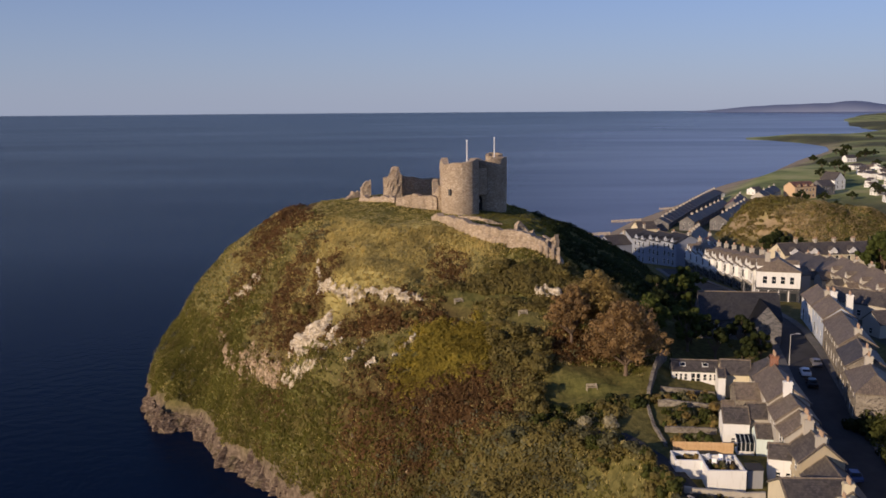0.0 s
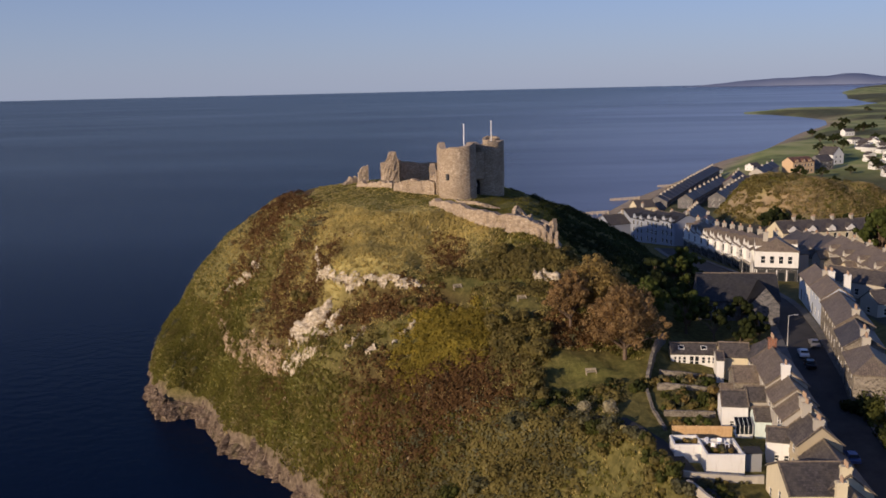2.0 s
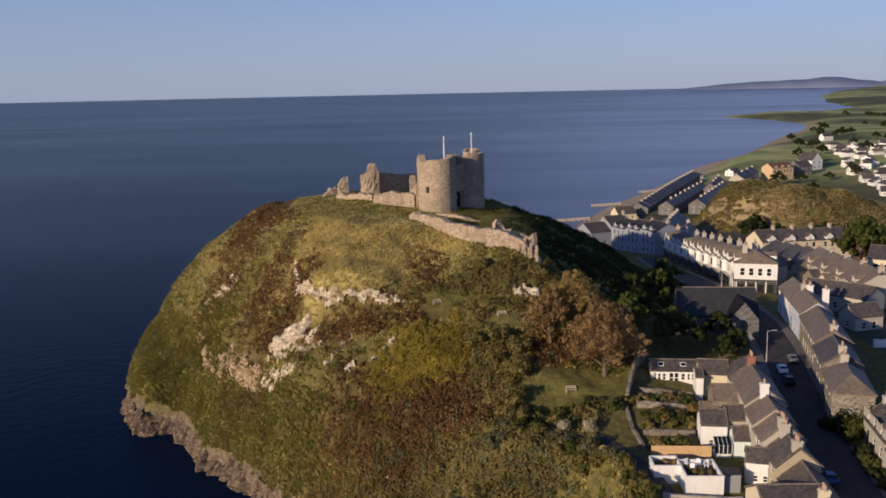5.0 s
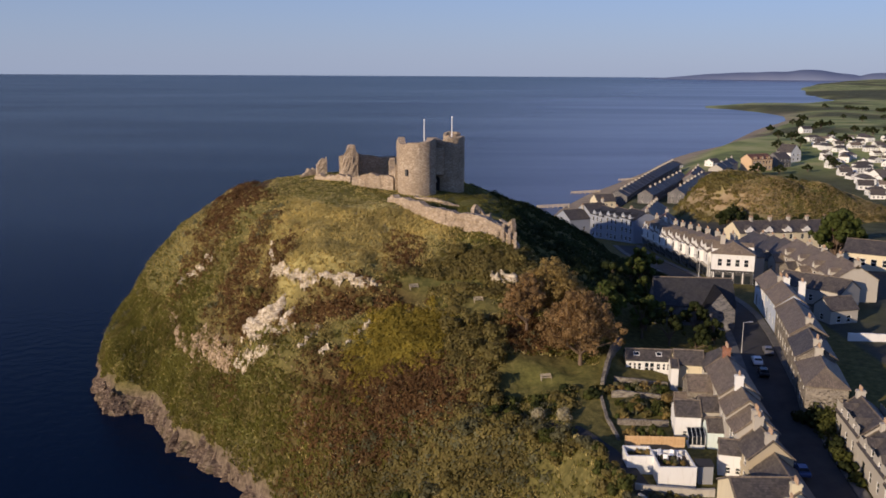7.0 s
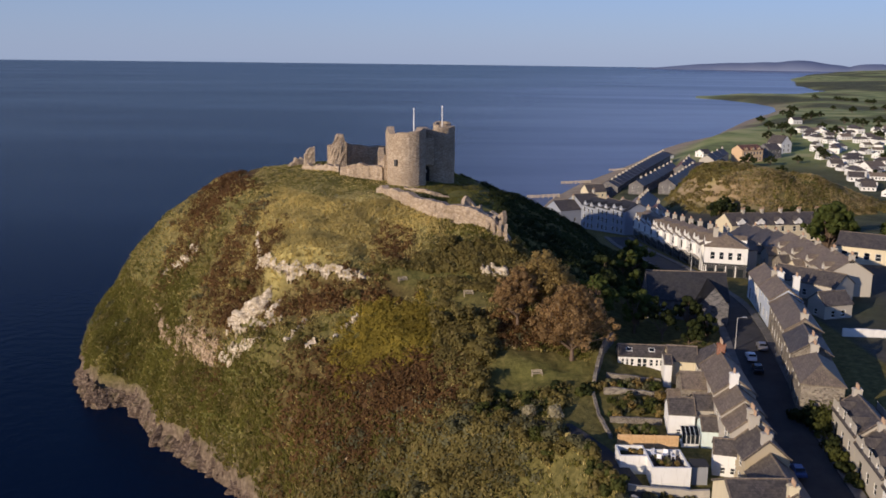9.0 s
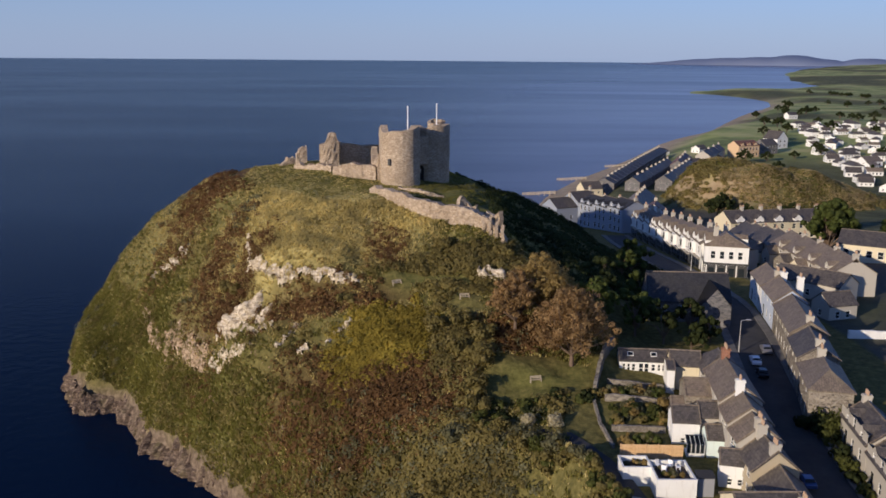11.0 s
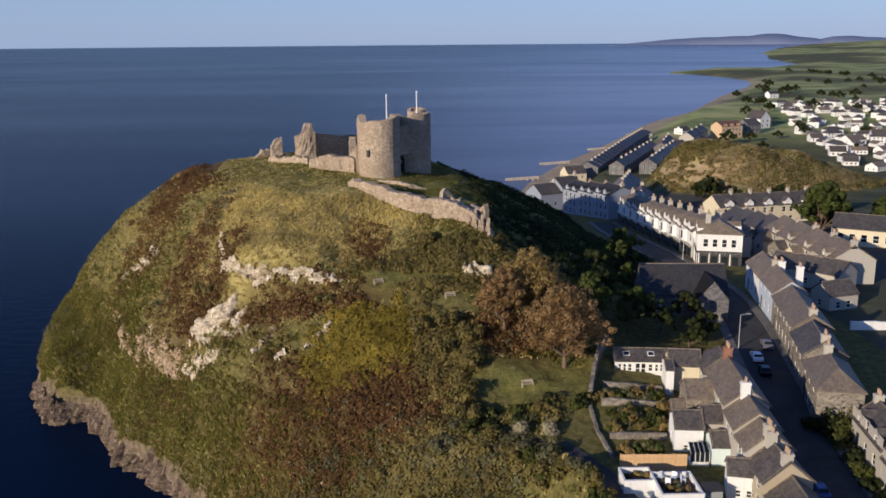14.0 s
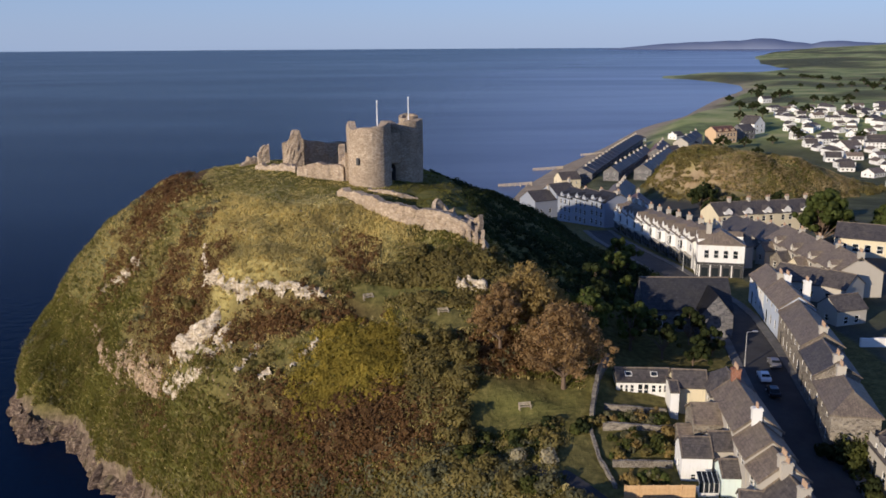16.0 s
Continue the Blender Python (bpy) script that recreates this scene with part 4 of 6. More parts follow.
TERRACE = [      # south end, north end, ridge height, eaves below it, wall, roof, chimneys, their material
    ((42.4, 109.2), (43.4, 115.0), 29.6, 1.9, GREYR, SLATE, [], None, 2.2),
    ((40.6, 99.0), (42.4, 109.1), 29.9, 1.75, GREYR, SLATE_BROWN, [(4.7, 0.0, 1.3, 4)], BRICK, 0),
    ((39.7, 94.3), (40.5, 98.9), 29.3, 1.75, GREYR, SLATE_BROWN, [(2.4, 0.25, 1.5, 2)], WHITE, 0),
    ((39.4, 90.9), (39.7, 94.2), 28.8, 1.75, GREYR, SLATE_BROWN, [(-1.5, 0.2, 0.9, 3)], None, 0),
    ((39.2, 86.5), (39.5, 90.8), 27.9, 1.9, TANWALL, SLATE, [(2.0, 0.2, 1.3, 3), (-1.8, 0.2, 0.9, 3)], None, 0),
    ((38.2, 77.8), (39.4, 86.4), 26.6, 1.8, CREAM, SLATE, [(-4.0, 0.3, 0.9, 3)], CREAM, 0),
    ((36.4, 67.0), (38.1, 77.7), 25.6, 1.8, GREYR, SLATE_BROWN, [(-5.0, 0.0, 0.9, 2), (3.0, 1.4, 1.6, 2)], CREAM, 0),
    ((35.0, 57.5), (36.4, 66.9), 25.0, 1.8, GREYR, SLATE, [(4.3, 0.0, 0.8, 2)], None, 0),
]
for south, north, ridge_z, rise, wm, rm, ch, cm, hp in TERRACE:
    mx_, my_, tn_, w = run_of(south, north)
    gz = float(np.interp(my_, [60, 86, 95, 110], [20.6, 22.2, 23.2, 24.3]))
    ev = ridge_z - rise - gz
    house("terraced_house", "terraced house with lichened slate roof beside the street", mx_ + 0.25, my_, gz, tn_, w, 4.5, ev, rise, wm, rm,
          front=storey_windows(w, [0.6, ev - 1.4], 3 if w > 8 else 2, 0.85, 1.0, door=1), back=storey_windows(w, [0.6, ev - 1.3], 2, 0.8, 0.95), chimneys=ch, group="street terrace", chim_mat=cm, hip=hp, verge=True)


# -- rear wings and garden buildings
def wing(label, sw, se, depth, base, eave, rise, wall, roof, front=(), left=(), name="rear_wing", **kw):
    """A wing whose ridge runs from the terrace towards the hill: the two ends of its south eave, its depth, and heights above the sea."""
    x, y, tn, w = run_of(sw, se)
    n = pose(0, 0, 0, 0, 0, tn) @ Vector((0, depth / 2, 0))
    return house(name, label, x + n.x, y + n.y, base, tn, w, depth, eave - base, rise, wall, roof, front=front, left=left, group="rear wings", verge=True, **kw)


ext = wing("long low white single-storey extension with two skylights", (32.2, 117.8), (38.4, 116.8), 3.2, 24.7, 26.6, 1.0, WHITE, SLATE, [(x, 0.55 if h < 1.2 else 0.15, w, h, "window") for x, w, h in ((0.4, 0.42, 0.95), (1.0, 0.42, 0.95), (1.6, 0.5, 0.95), (2.5, 0.62, 1.45), (3.2, 0.62, 1.45), (4.1, 0.55, 0.95), (4.9, 0.42, 0.95), (5.5, 0.42, 0.95))])
for sx in (-1.7, 1.3):
    bm = bmesh.new()
    box(bm, -0.4, 0.4, -0.35, 0.35, 0, 0.07)
    o = part("skylight", bm, FRAME, ext, "white-framed roof light", at=pose(sx, -0.85, 2.56, 32.0))
    bm = bmesh.new()
    box(bm, -0.32, 0.32, -0.27, 0.27, 0.07, 0.09)
    part("pane", bm, GLASS, o)
wing("cream rear wing with slate roof", (37.5, 113.4), (41.2, 112.6), 3.8, 24.0, 27.4, 1.3, CREAM, SLATE, [(1.6, 0.6, 0.7, 0.9, "window")])
wing("white parapet wall and porch of the end house", (36.7, 112.0), (37.6, 111.8), 4.4, 23.8, 27.3, 0.5, WHITE, SLATE)
wing("stone rear wing with one white window", (36.6, 104.6), (39.8, 104.1), 4.4, 23.2, 26.8, 1.3, COTTAGE, SLATE_BROWN, [(1.2, 1.6, 0.8, 1.1, "window")])
wing("low stone outhouse beside the rear wing", (35.2, 105.0), (36.5, 104.8), 2.6, 23.0, 25.2, 0.8, COTTAGE, SLATE_BROWN)
wing("white rendered rear wing with slate roof", (33.4, 99.4), (36.3, 98.9), 3.6, 22.6, 25.8, 1.2, WHITE, SLATE, [(0.9, 0.7, 0.55, 0.65, "window")], [(1.4, 1.2, 0.7, 0.9, "window")])
wing("grey rear wing with dark slate roof", (36.5, 99.6), (39.6, 99.2), 3.6, 22.6, 26.2, 1.1, GREYR, SLATE)
wing("pale mint rear wing with slate roof", (36.2, 96.2), (39.4, 95.7), 3.0, 22.6, 25.1, 1.0, MINT, SLATE, [], [(1.0, 1.0, 0.8, 1.0, "window")])
wing("white gabled rear wing with two small windows", (35.3, 90.2), (38.1, 89.3), 2.6, 22.0, 25.2, 1.0, WHITE, SLATE, [(0.75, 0.9, 0.55, 0.75, "window"), (1.75, 0.9, 0.55, 0.75, "window")])
wing("cream gabled house with large dark slate roof", (32.8, 77.8), (38.9, 77.5), 6.6, 21.6, 24.9, 1.75, CREAM, SLATE, [(1.5, 1.0, 0.8, 1.1, "window")], [(1.0, 0.7, 0.7, 0.9, "window"), (3.6, 1.6, 0.7, 0.9, "window")])
wing("grey roofed rear range beside the lane", (31.0, 66.5), (36.2, 66.0), 5.0, 21.0, 24.0, 1.7, GREYR, SLATE_BROWN)


def garden_building(x, y, w, d, h, z, turn):
    top = empty("garden_garage", pose(x, y, z, 0, 0, turn))
    tagged(top, "white rendered flat-roofed garage with parapet and roof terrace", "garage", "garages")
    bm = bmesh.new()
    t = 0.18
    for q in ((-w / 2, w / 2, -d / 2, -d / 2 + t), (-w / 2, w / 2, d / 2 - t, d / 2), (-w / 2, -w / 2 + t, -d / 2 + t, d / 2 - t), (w / 2 - t, w / 2, -d / 2 + t, d / 2 - t)):
        box(bm, *q, -1.0, h)
    part("wall", bm, WHITE, top)
    bm = bmesh.new()
    box(bm, -w / 2 + t, w / 2 - t, -d / 2 + t, d / 2 - t, h - 0.75, h - 0.6)
    part("terrace_deck", bm, DARKDECK, top, "dark weathered deck")
    bm = bmesh.new()
    box(bm, -w / 2 - 0.04, w / 2 + 0.04, -d / 2 - 0.04, -d / 2 + t + 0.02, h + 0.003, h + 0.07)
    part("coping", bm, FRAME, top)


garden_building(27.1, 92.1, 3.0, 2.9, 2.2, 22.5, -4)
garden_building(30.2, 89.8, 3.9, 4.6, 2.5, 22.3, -4)


def panel_fence(pts, h, material, label, step=1.3, sunk=0.2):
    x0, y0 = pts[0]
    top = empty("panel_fence", pose(0, 0, 0))
    tagged(top, label, "fence", "garden fences")
    line = resample(pts, step)
    for (ax, ay), (bx, by) in zip(line, line[1:]):
        a = math.degrees(math.atan2(by - ay, bx - ax))
        L = math.hypot(bx - ax, by - ay)
        z = ground(ax, ay) - sunk
        bm = bmesh.new()
        box(bm, 0.07, L - 0.02, -0.03, 0.03, 0.1, h)
        part("panel", bm, material, top, at=pose(ax, ay, z, 0, 0, a))
        bm = bmesh.new()
        box(bm, -0.05, 0.05, -0.05, 0.05, -0.3, h + 0.08)
        part("post", bm, material, top, at=pose(ax, ay, z, 0, 0, a))


panel_fence([(26.7, 96.2), (33.4, 95.6)], 2.0, ORANGEWOOD, "orange-brown timber panel fence between gardens")


# -- houses across the street
def street_house(label, x, y, z, turn, w, d, ev, rise, wall, roof, nfront, ch, **kw):
    return house("street_house", label, x, y, z, turn, w, d, ev, rise, wall, roof, back=storey_windows(w, [0.9, 3.3], nfront, 0.75, 1.25, door=0), front=storey_windows(w, [0.9, 3.2], 2), left=[], chimneys=ch, group="houses across the street", verge=True, **kw)


def facing(label, p, q, eave, ground_z, rise, wall, roof, nfront, ch, d=4.8, **kw):
    """A street house by the two ends (south, north) of its eave over the street."""
    x, y, tn, w = run_of(p, q)
    n = pose(0, 0, 0, 0, 0, tn) @ Vector((0, -d / 2, 0))
    return street_house(label, x + n.x, y + n.y, ground_z, tn, w, d, eave - ground_z, rise, wall, roof, nfront, ch, **kw)


facing("white-gabled street house with slate roof", (61.9, 143.2), (63.9, 152.3), 29.7, 25.3, 1.7, WHITE, SLATE_BROWN, 3, [(-4.0, 0, 0.9, 4)])
facing("pale blue street house with slate roof", (59.9, 134.0), (61.9, 143.1), 29.7, 25.2, 1.75, PALEBLUE, SLATE_BROWN, 3, [(4.0, -0.6, 1.0, 4), (-1.6, -1.8, 1.6, 3)], chim_mat=WHITE)
facing("stone street house with pale window surrounds", (55.9, 119.8), (59.8, 133.9), 29.3, 24.8, 1.6, COTTAGE, SLATE_BROWN, 6, [(-6.6, 0, 0.9, 4)])
facing("grey stone street house with hipped slate roof", (52.9, 111.0), (55.4, 119.3), 28.9, 24.4, 1.6, COTTAGE, SLATE, 3, [(-3.6, 0, 0.9, 3)])
facing("grey stone end house with mossy roof and ivy at its foot", (50.0, 102.0), (52.8, 110.9), 28.3, 23.9, 1.7, COTTAGE, SLATE_BROWN, 3, [(3.4, 0, 0.9, 3)], hip=2.4)
# grey on the first two puts the street's shade into the walls
for i in range(3):
    facing("pale rendered terraced house with slate roof and white dormers", (51.0 - 1.7 * i, 91.0 - 8.6 * i), (52.7 - 1.7 * i, 99.5 - 8.6 * i), 26.3 - 0.6 * i, 23.0 - 0.8 * i, 1.8, (GREYR, GREYR, WHITE)[i], SLATE, 3, [(4.0, 0, 0.8, 3)], dormers=[(-2.4, 1, 1.7), (2.2, 1, 1.7)])


# -- church among the trees
def build_church():
    top = house("church", "dark stone church with a slate roof among trees", 49.2, 142.4, 25.0, -8, 12.5, 7.5, 3.6, 3.6, CHURCH, SLATE_SHADED, front=[(2.0 + 2.6 * i, 1.0, 0.8, 1.8, "window") for i in range(2)], category="church", sink=2.5)
    bm = bmesh.new()
    facade(bm, 4.6, 3.6, [(1.7, 1.0, 1.2, 2.2)], pose(1.0, -6.6, 0), gable=2.8)
    for xs in (1.0, 5.6):
        bm.faces.new([bm.verts.new((xs, yy, zz)) for yy, zz in ((-6.6, -2.5), (-3.7, -2.5), (-3.7, 3.6), (-6.6, 3.6))])
    part("transept", bm, CHURCH, top)
    bm = bmesh.new()
    for s in (-1, 1):
        q = [(3.3, -6.8, 6.5), (3.3, -0.2, 6.5), (3.3 + s * 2.6, -0.2, 3.3), (3.3 + s * 2.6, -6.8, 3.3)]
        f = bm.faces.new([bm.verts.new(p) for p in q])
        bmesh.ops.solidify(bm, geom=[f], thickness=0.14)
    part("transept_roof", bm, SLATE_SHADED, top)


build_church()


def row_of(n, p, q, maker):
    """n like houses side by side from p to q; each sits on the ground below it."""
    turn = math.degrees(math.atan2(q[1] - p[1], q[0] - p[0]))
    step = math.hypot(q[0] - p[0], q[1] - p[1]) / n
    first = None
    for i in range(n):
        u = (i + 0.5) / n
        x, y = p[0] + (q[0] - p[0]) * u, p[1] + (q[1] - p[1]) * u
        z = ground(x, y) - 0.1
        if first is None:
            first = maker(x, y, z, turn, step)
        else:
            copy_thing(first, pose(x, y, z, 0, 0, turn))
    return first


# the corner inn and the bright terrace behind it
inn = house("corner_inn", "white three-bay corner inn with black ground floor and hipped slate roof", 67.9, 174.0, 24.0, 72, 7.5, 8.0, 6.4, 2.0, WHITE, SLATE_BROWN,
      front=storey_windows(7.5, [0.8, 3.9], 3, 1.0, 1.5), back=storey_windows(7.5, [0.8, 3.9], 3, 1.0, 1.5), left=storey_windows(8.0, [0.8, 3.9], 4, 0.9, 1.5, door=1), chimneys=[(3.2, 0, 1.0, 4), (0, 2.0, 1.2, 4)], hip=2.5, category="inn", dormers=[(-2.0, 1, 1.6), (1.6, 1, 1.6), (1.0, -1, 1.6)])
for q, lab in (((-3.82, -3.75, -4.06, 4.06, 2.75, 3.15), "black-painted fascia"), ((-3.8, 3.8, 4.0, 4.07, 2.75, 3.15), "black-painted fascia"), ((-3.9, -3.76, -3.9, 3.9, -0.6, 2.72), "black-painted ground floor"), ((-3.6, 3.6, 4.01, 4.14, -0.6, 2.72), "black-painted ground floor")):
    bm = bmesh.new()
    box(bm, *q)
    gf = part("fascia" if q[4] > 1 else "bar_front", bm, DARKFRAME, inn, lab)
    if q[4] < 1:
        for i in range(4):
            bm = bmesh.new()
            u = -3.4 + 1.85 * i
            box(bm, *((-3.93, -3.9, u, u + 1.1) if q[1] < 0 else (u, u + 1.1, 4.14, 4.17)), 0.6, 2.2)
            part("pane", bm, GLASS, gf)
            bm = bmesh.new()
            box(bm, *((-3.98, -3.9, u + 1.35, u + 1.55) if q[1] < 0 else (u + 1.35, u + 1.55, 4.14, 4.22)), -0.6, 2.7)
            part("pilaster", bm, FRAME, gf, "white-painted pilaster")
def bright_house(x, y, z, t, w):
    top = house("terraced_house", "white-fronted terraced house with gabled dormer and brown slate roof", x, y, z, t, w, 7.4, 5.5, 2.0, WHITE, SLATE_BROWN,
                back=[(w - 2.0, 3.4, 0.9, 1.4, "window")], front=storey_windows(w, [0.8, 3.4], 2), chimneys=[(w / 2 - 0.3, 0, 1.1, 4)], group="bright terrace", dormers=[(-1.6, 1, 1.9), (1.6, 1, 1.9)])
    bm = bmesh.new()
    box(bm, -w / 2 + 0.25, w / 2 - 0.25, 3.7, 3.84, -0.5, 2.5)
    sf = part("shopfront", bm, DARKFRAME, top, "dark ground-floor shopfront")
    for i in range(3):
        bm = bmesh.new()
        box(bm, -w / 2 + 0.5 + 2.4 * i, -w / 2 + 2.5 + 2.4 * i, 3.84, 3.87, 0.5, 2.0)
        part("pane", bm, GLASS, sf)
    bm = bmesh.new()
    box(bm, -w / 2, w / 2, 3.7, 4.2, 2.55, 2.8)
    part("canopy", bm, GREYR, top, "slim pale canopy over the shop")
    bm = bmesh.new()
    f = [(-0.2, 3.7), (0.35, 4.4), (1.75, 4.4), (2.3, 3.7)]
    lo, up = [[bm.verts.new((px_, py_, zz)) for px_, py_ in f] for zz in (2.85, 5.2)]
    bm.faces.new(lo)
    bm.faces.new(up)
    for i in range(3):
        bm.faces.new((lo[i], lo[i + 1], up[i + 1], up[i]))
    bmesh.ops.recalc_face_normals(bm, faces=bm.faces)
    bay = part("bay_window", bm, WHITE, top, "white projecting bay window")
    bm = bmesh.new()
    box(bm, 0.5, 1.6, 4.4, 4.43, 3.3, 4.8)
    part("pane", bm, GLASS, bay)
    return top


row_of(9, (68.3, 178.2), (75.4, 252.0), bright_house)
# hotels and villas wear the shade-coloured render
row_of(3, (66.6, 281.0), (74.4, 258.0), lambda x, y, z, t, w: house("hotel", "pale shaded seaside hotel block with slate roof", x, y, z, t, w, 9.0, 7.4, 2.2, SHADED_RENDER, SLATE_SHADED, dormers=[(-1.8, -1, 1.8), (1.8, -1, 1.8)],
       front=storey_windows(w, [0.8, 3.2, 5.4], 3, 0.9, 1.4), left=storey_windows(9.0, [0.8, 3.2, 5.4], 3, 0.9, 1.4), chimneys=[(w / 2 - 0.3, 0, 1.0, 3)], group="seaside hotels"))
row_of(2, (60.0, 314.0), (76.0, 321.0), lambda x, y, z, t, w: house("seaside_villa", "tall seaside villa with slate roof, walls coloured as shaded", x, y, z, t, w, 9.0, 10.0, 2.8, SHADED_RENDER, SLATE,
       front=storey_windows(w, [0.8, 3.4, 5.8], 2, 0.9, 1.4), left=storey_windows(9.0, [0.8, 3.4, 5.8], 2, 0.9, 1.4), chimneys=[(w / 2 - 0.3, 0, 1.4, 3)], group="seaside villas"))
house("beach_house", "cream gabled house near the beach", 94.9, 402.0, ground(95, 402), 12, 9.0, 8.0, 5.5, 2.8, CREAM, SLATE, left=storey_windows(8, [1, 3.4], 2), front=storey_windows(9, [1, 3.4], 3))
# dark stone walls put the shade on these landward fronts into the colour
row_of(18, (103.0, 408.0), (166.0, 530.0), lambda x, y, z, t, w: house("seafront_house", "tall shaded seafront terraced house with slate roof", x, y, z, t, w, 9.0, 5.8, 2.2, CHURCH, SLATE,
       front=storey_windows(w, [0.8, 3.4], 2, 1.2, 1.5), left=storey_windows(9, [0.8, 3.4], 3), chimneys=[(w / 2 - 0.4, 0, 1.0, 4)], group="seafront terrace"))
# the gabled terrace below the knoll and the long rows before it
gab = row_of(5, (93.0, 240.0), (122.0, 246.0), lambda x, y, z, t, w: house("gabled_terrace_house", "cream terraced house with white-edged front gable", x, y, z, t, w, 8.0, 5.2, 2.6, CREAM, SLATE,
       front=storey_windows(w, [0.8, 3.3], 2, 1.0, 1.4), left=[], chimneys=[(w / 2 - 0.3, 0, 1.0, 4)], group="gabled terrace", dormers=[(0.0, -1, 2.4)]))
row_of(4, (88.4, 214.0), (85.4, 184.5), lambda x, y, z, t, w: house("back_street_house", "grey terraced house with slate roof and low rear wing", x, y, z, t, w, 7.5, 4.2, 2.4, GREYR, SLATE,
       back=storey_windows(w, [0.8, 2.8], 2), front=storey_windows(w, [0.8, 2.8], 2, 0.9, 1.2), chimneys=[(w / 2 - 0.3, 0, 1.0, 3)], group="back street"))
row_of(4, (85.4, 184.0), (82.0, 152.0), lambda x, y, z, t, w: house("back_street_house", "pale terraced house with purple-brown slate roof", x, y, z, t, w, 7.5, 4.4, 2.4, GREYR, SLATE_BROWN,
       front=storey_windows(w, [0.8, 2.8], 2, 0.9, 1.2), back=storey_windows(w, [0.8, 2.8], 2), chimneys=[(w / 2 - 0.3, 0, 1.0, 3)], group="back street", dormers=[(1.2, -1, 1.5)]))
for i in range(7):
    yy = 157 + 8.0 * i
    house("rear_wing", "low rear wing with a slate roof behind the back street", 78.6 + 0.1 * (yy - 152), yy, ground(78.6, yy), 8 - 3 * (i % 2), 5.0, 3.2 + 0.3 * (i % 3), 2.6 + 0.4 * (i % 2), 1.3, (GREYR, CREAM, COTTAGE)[i % 3], (SLATE, SLATE_BROWN)[i % 2], left=[(1.0, 1.0, 0.8, 1.0, "window")], front=[(1.5, 0.9, 0.8, 1.0, "window")], group="back yards")
    house("yard_wing", "low slate-roofed yard wing behind the bright terrace", 73.8 + 0.09 * (yy - 160), yy + 22 - 2 * (i % 2), ground(74, yy + 22) - 0.1, 6, 4.6, 3.6, 4.4 - 0.8 * (i % 2), 1.3, (GREYR, COTTAGE, CREAM)[i % 3], (SLATE_BROWN, SLATE)[i % 2], right=[(1.2, 1.2, 0.8, 1.0, "window")], front=[(1.5, 1.2, 0.8, 1.0, "window")], group="back yards")
row_of(3, (72.0, 158.5), (79.0, 148.0), lambda x, y, z, t, w: house("yard_house", "low dark-roofed yard building", x, y, z, t, w, 6.0, 3.0, 1.8, GREYR, SLATE, front=storey_windows(w, [0.8], 2), group="yard buildings"))
# the cottage's shade is carried by its grey wall colour
house("back_cottage", "small grey cottage with dark slate roof in a back yard", 73.0, 141.0, 24.6, 12, 5.2, 4.2, 3.0, 1.6, GREYR, SLATE, front=storey_windows(5.2, [0.9], 2), left=[(1.6, 1, 0.8, 1, "window")])
house("school_hall", "long low hall with grey slate roof and pale windows", 112.0, 186.0, ground(112, 186), -35, 26.0, 10.0, 3.6, 2.2, CREAM, SLATE, front=storey_windows(26, [1.0], 11, 1.2, 1.6), left=[], category="hall")
# the knoll's upper houses and the estate of white bungalows
house("boarding_house", "large tan boarding house with bay windows", 214.0, 522.0, ground(214, 522), 22, 16.0, 9.0, 7.0, 2.6, TANR, REDTILE, front=storey_windows(16, [1, 4.2], 6, 1.1, 1.7), dormers=[(-5, -1, 2.2), (0, -1, 2.2), (5, -1, 2.2)])
house("gabled_villa", "white gabled villa on the rise", 250.0, 560.0, ground(250, 560), 118, 11.0, 10.0, 6.0, 4.6, WHITE, SLATE, front=storey_windows(11, [1, 3.8], 3, 1.1, 1.5), left=storey_windows(10, [1, 3.8], 2, 1.1, 1.5), right=storey_windows(10, [1, 3.8], 2, 1.1, 1.5))
house("dark_villa", "dark slate-hung villa beside the white one", 233.0, 535.0, ground(233, 535), 25, 11.0, 9.0, 5.5, 3.2, CHURCH, SLATE, front=storey_windows(11, [1, 3.6], 3, 1.1, 1.4))
house("white_lodge", "white rendered lodge at the knoll's foot", 164.0, 468.0, ground(164, 468), 20, 10.0, 7.0, 3.6, 2.2, WHITE, SLATE, front=storey_windows(10, [1], 3, 1.1, 1.3), left=storey_windows(7, [1], 2))
rng = random.Random(5)
kinds = [house("bungalow", "white rendered bungalow with pale tiled roof", 262, 470, ground(262, 470), 15, 11.0, 8.0, 2.9, 2.3, WHITE, SLATE_BROWN, front=storey_windows(11, [0.9], 4, 1.3, 1.3), left=storey_windows(8, [0.9], 2), group="bungalow estate"),
         house("bungalow", "white gabled bungalow with grey slate roof", 282, 478, ground(282, 478), -20, 10.0, 8.5, 3.0, 3.2, WHITE, SLATE, front=storey_windows(10, [0.9], 3, 1.3, 1.3), left=storey_windows(8.5, [0.9, 3.4], 2), group="bungalow estate"),
         house("bungalow", "long white house with hipped slate roof", 305, 488, ground(305, 488), 5, 15.0, 8.0, 4.6, 2.3, WHITE, SLATE, front=storey_windows(15, [0.9, 3.0], 5, 1.2, 1.2), left=storey_windows(8, [0.9], 2), hip=3.0, group="bungalow estate")]
for r in range(21):
    y0 = 350 + 17.5 * r
    lo, hi = float(np.interp(y0, [330, 420, 493, 560, 640, 720], [206, 228, 250, 270, 304, 330])), y0 * 0.6 + 22
    n = max(2, round((hi - lo) / 14.5))
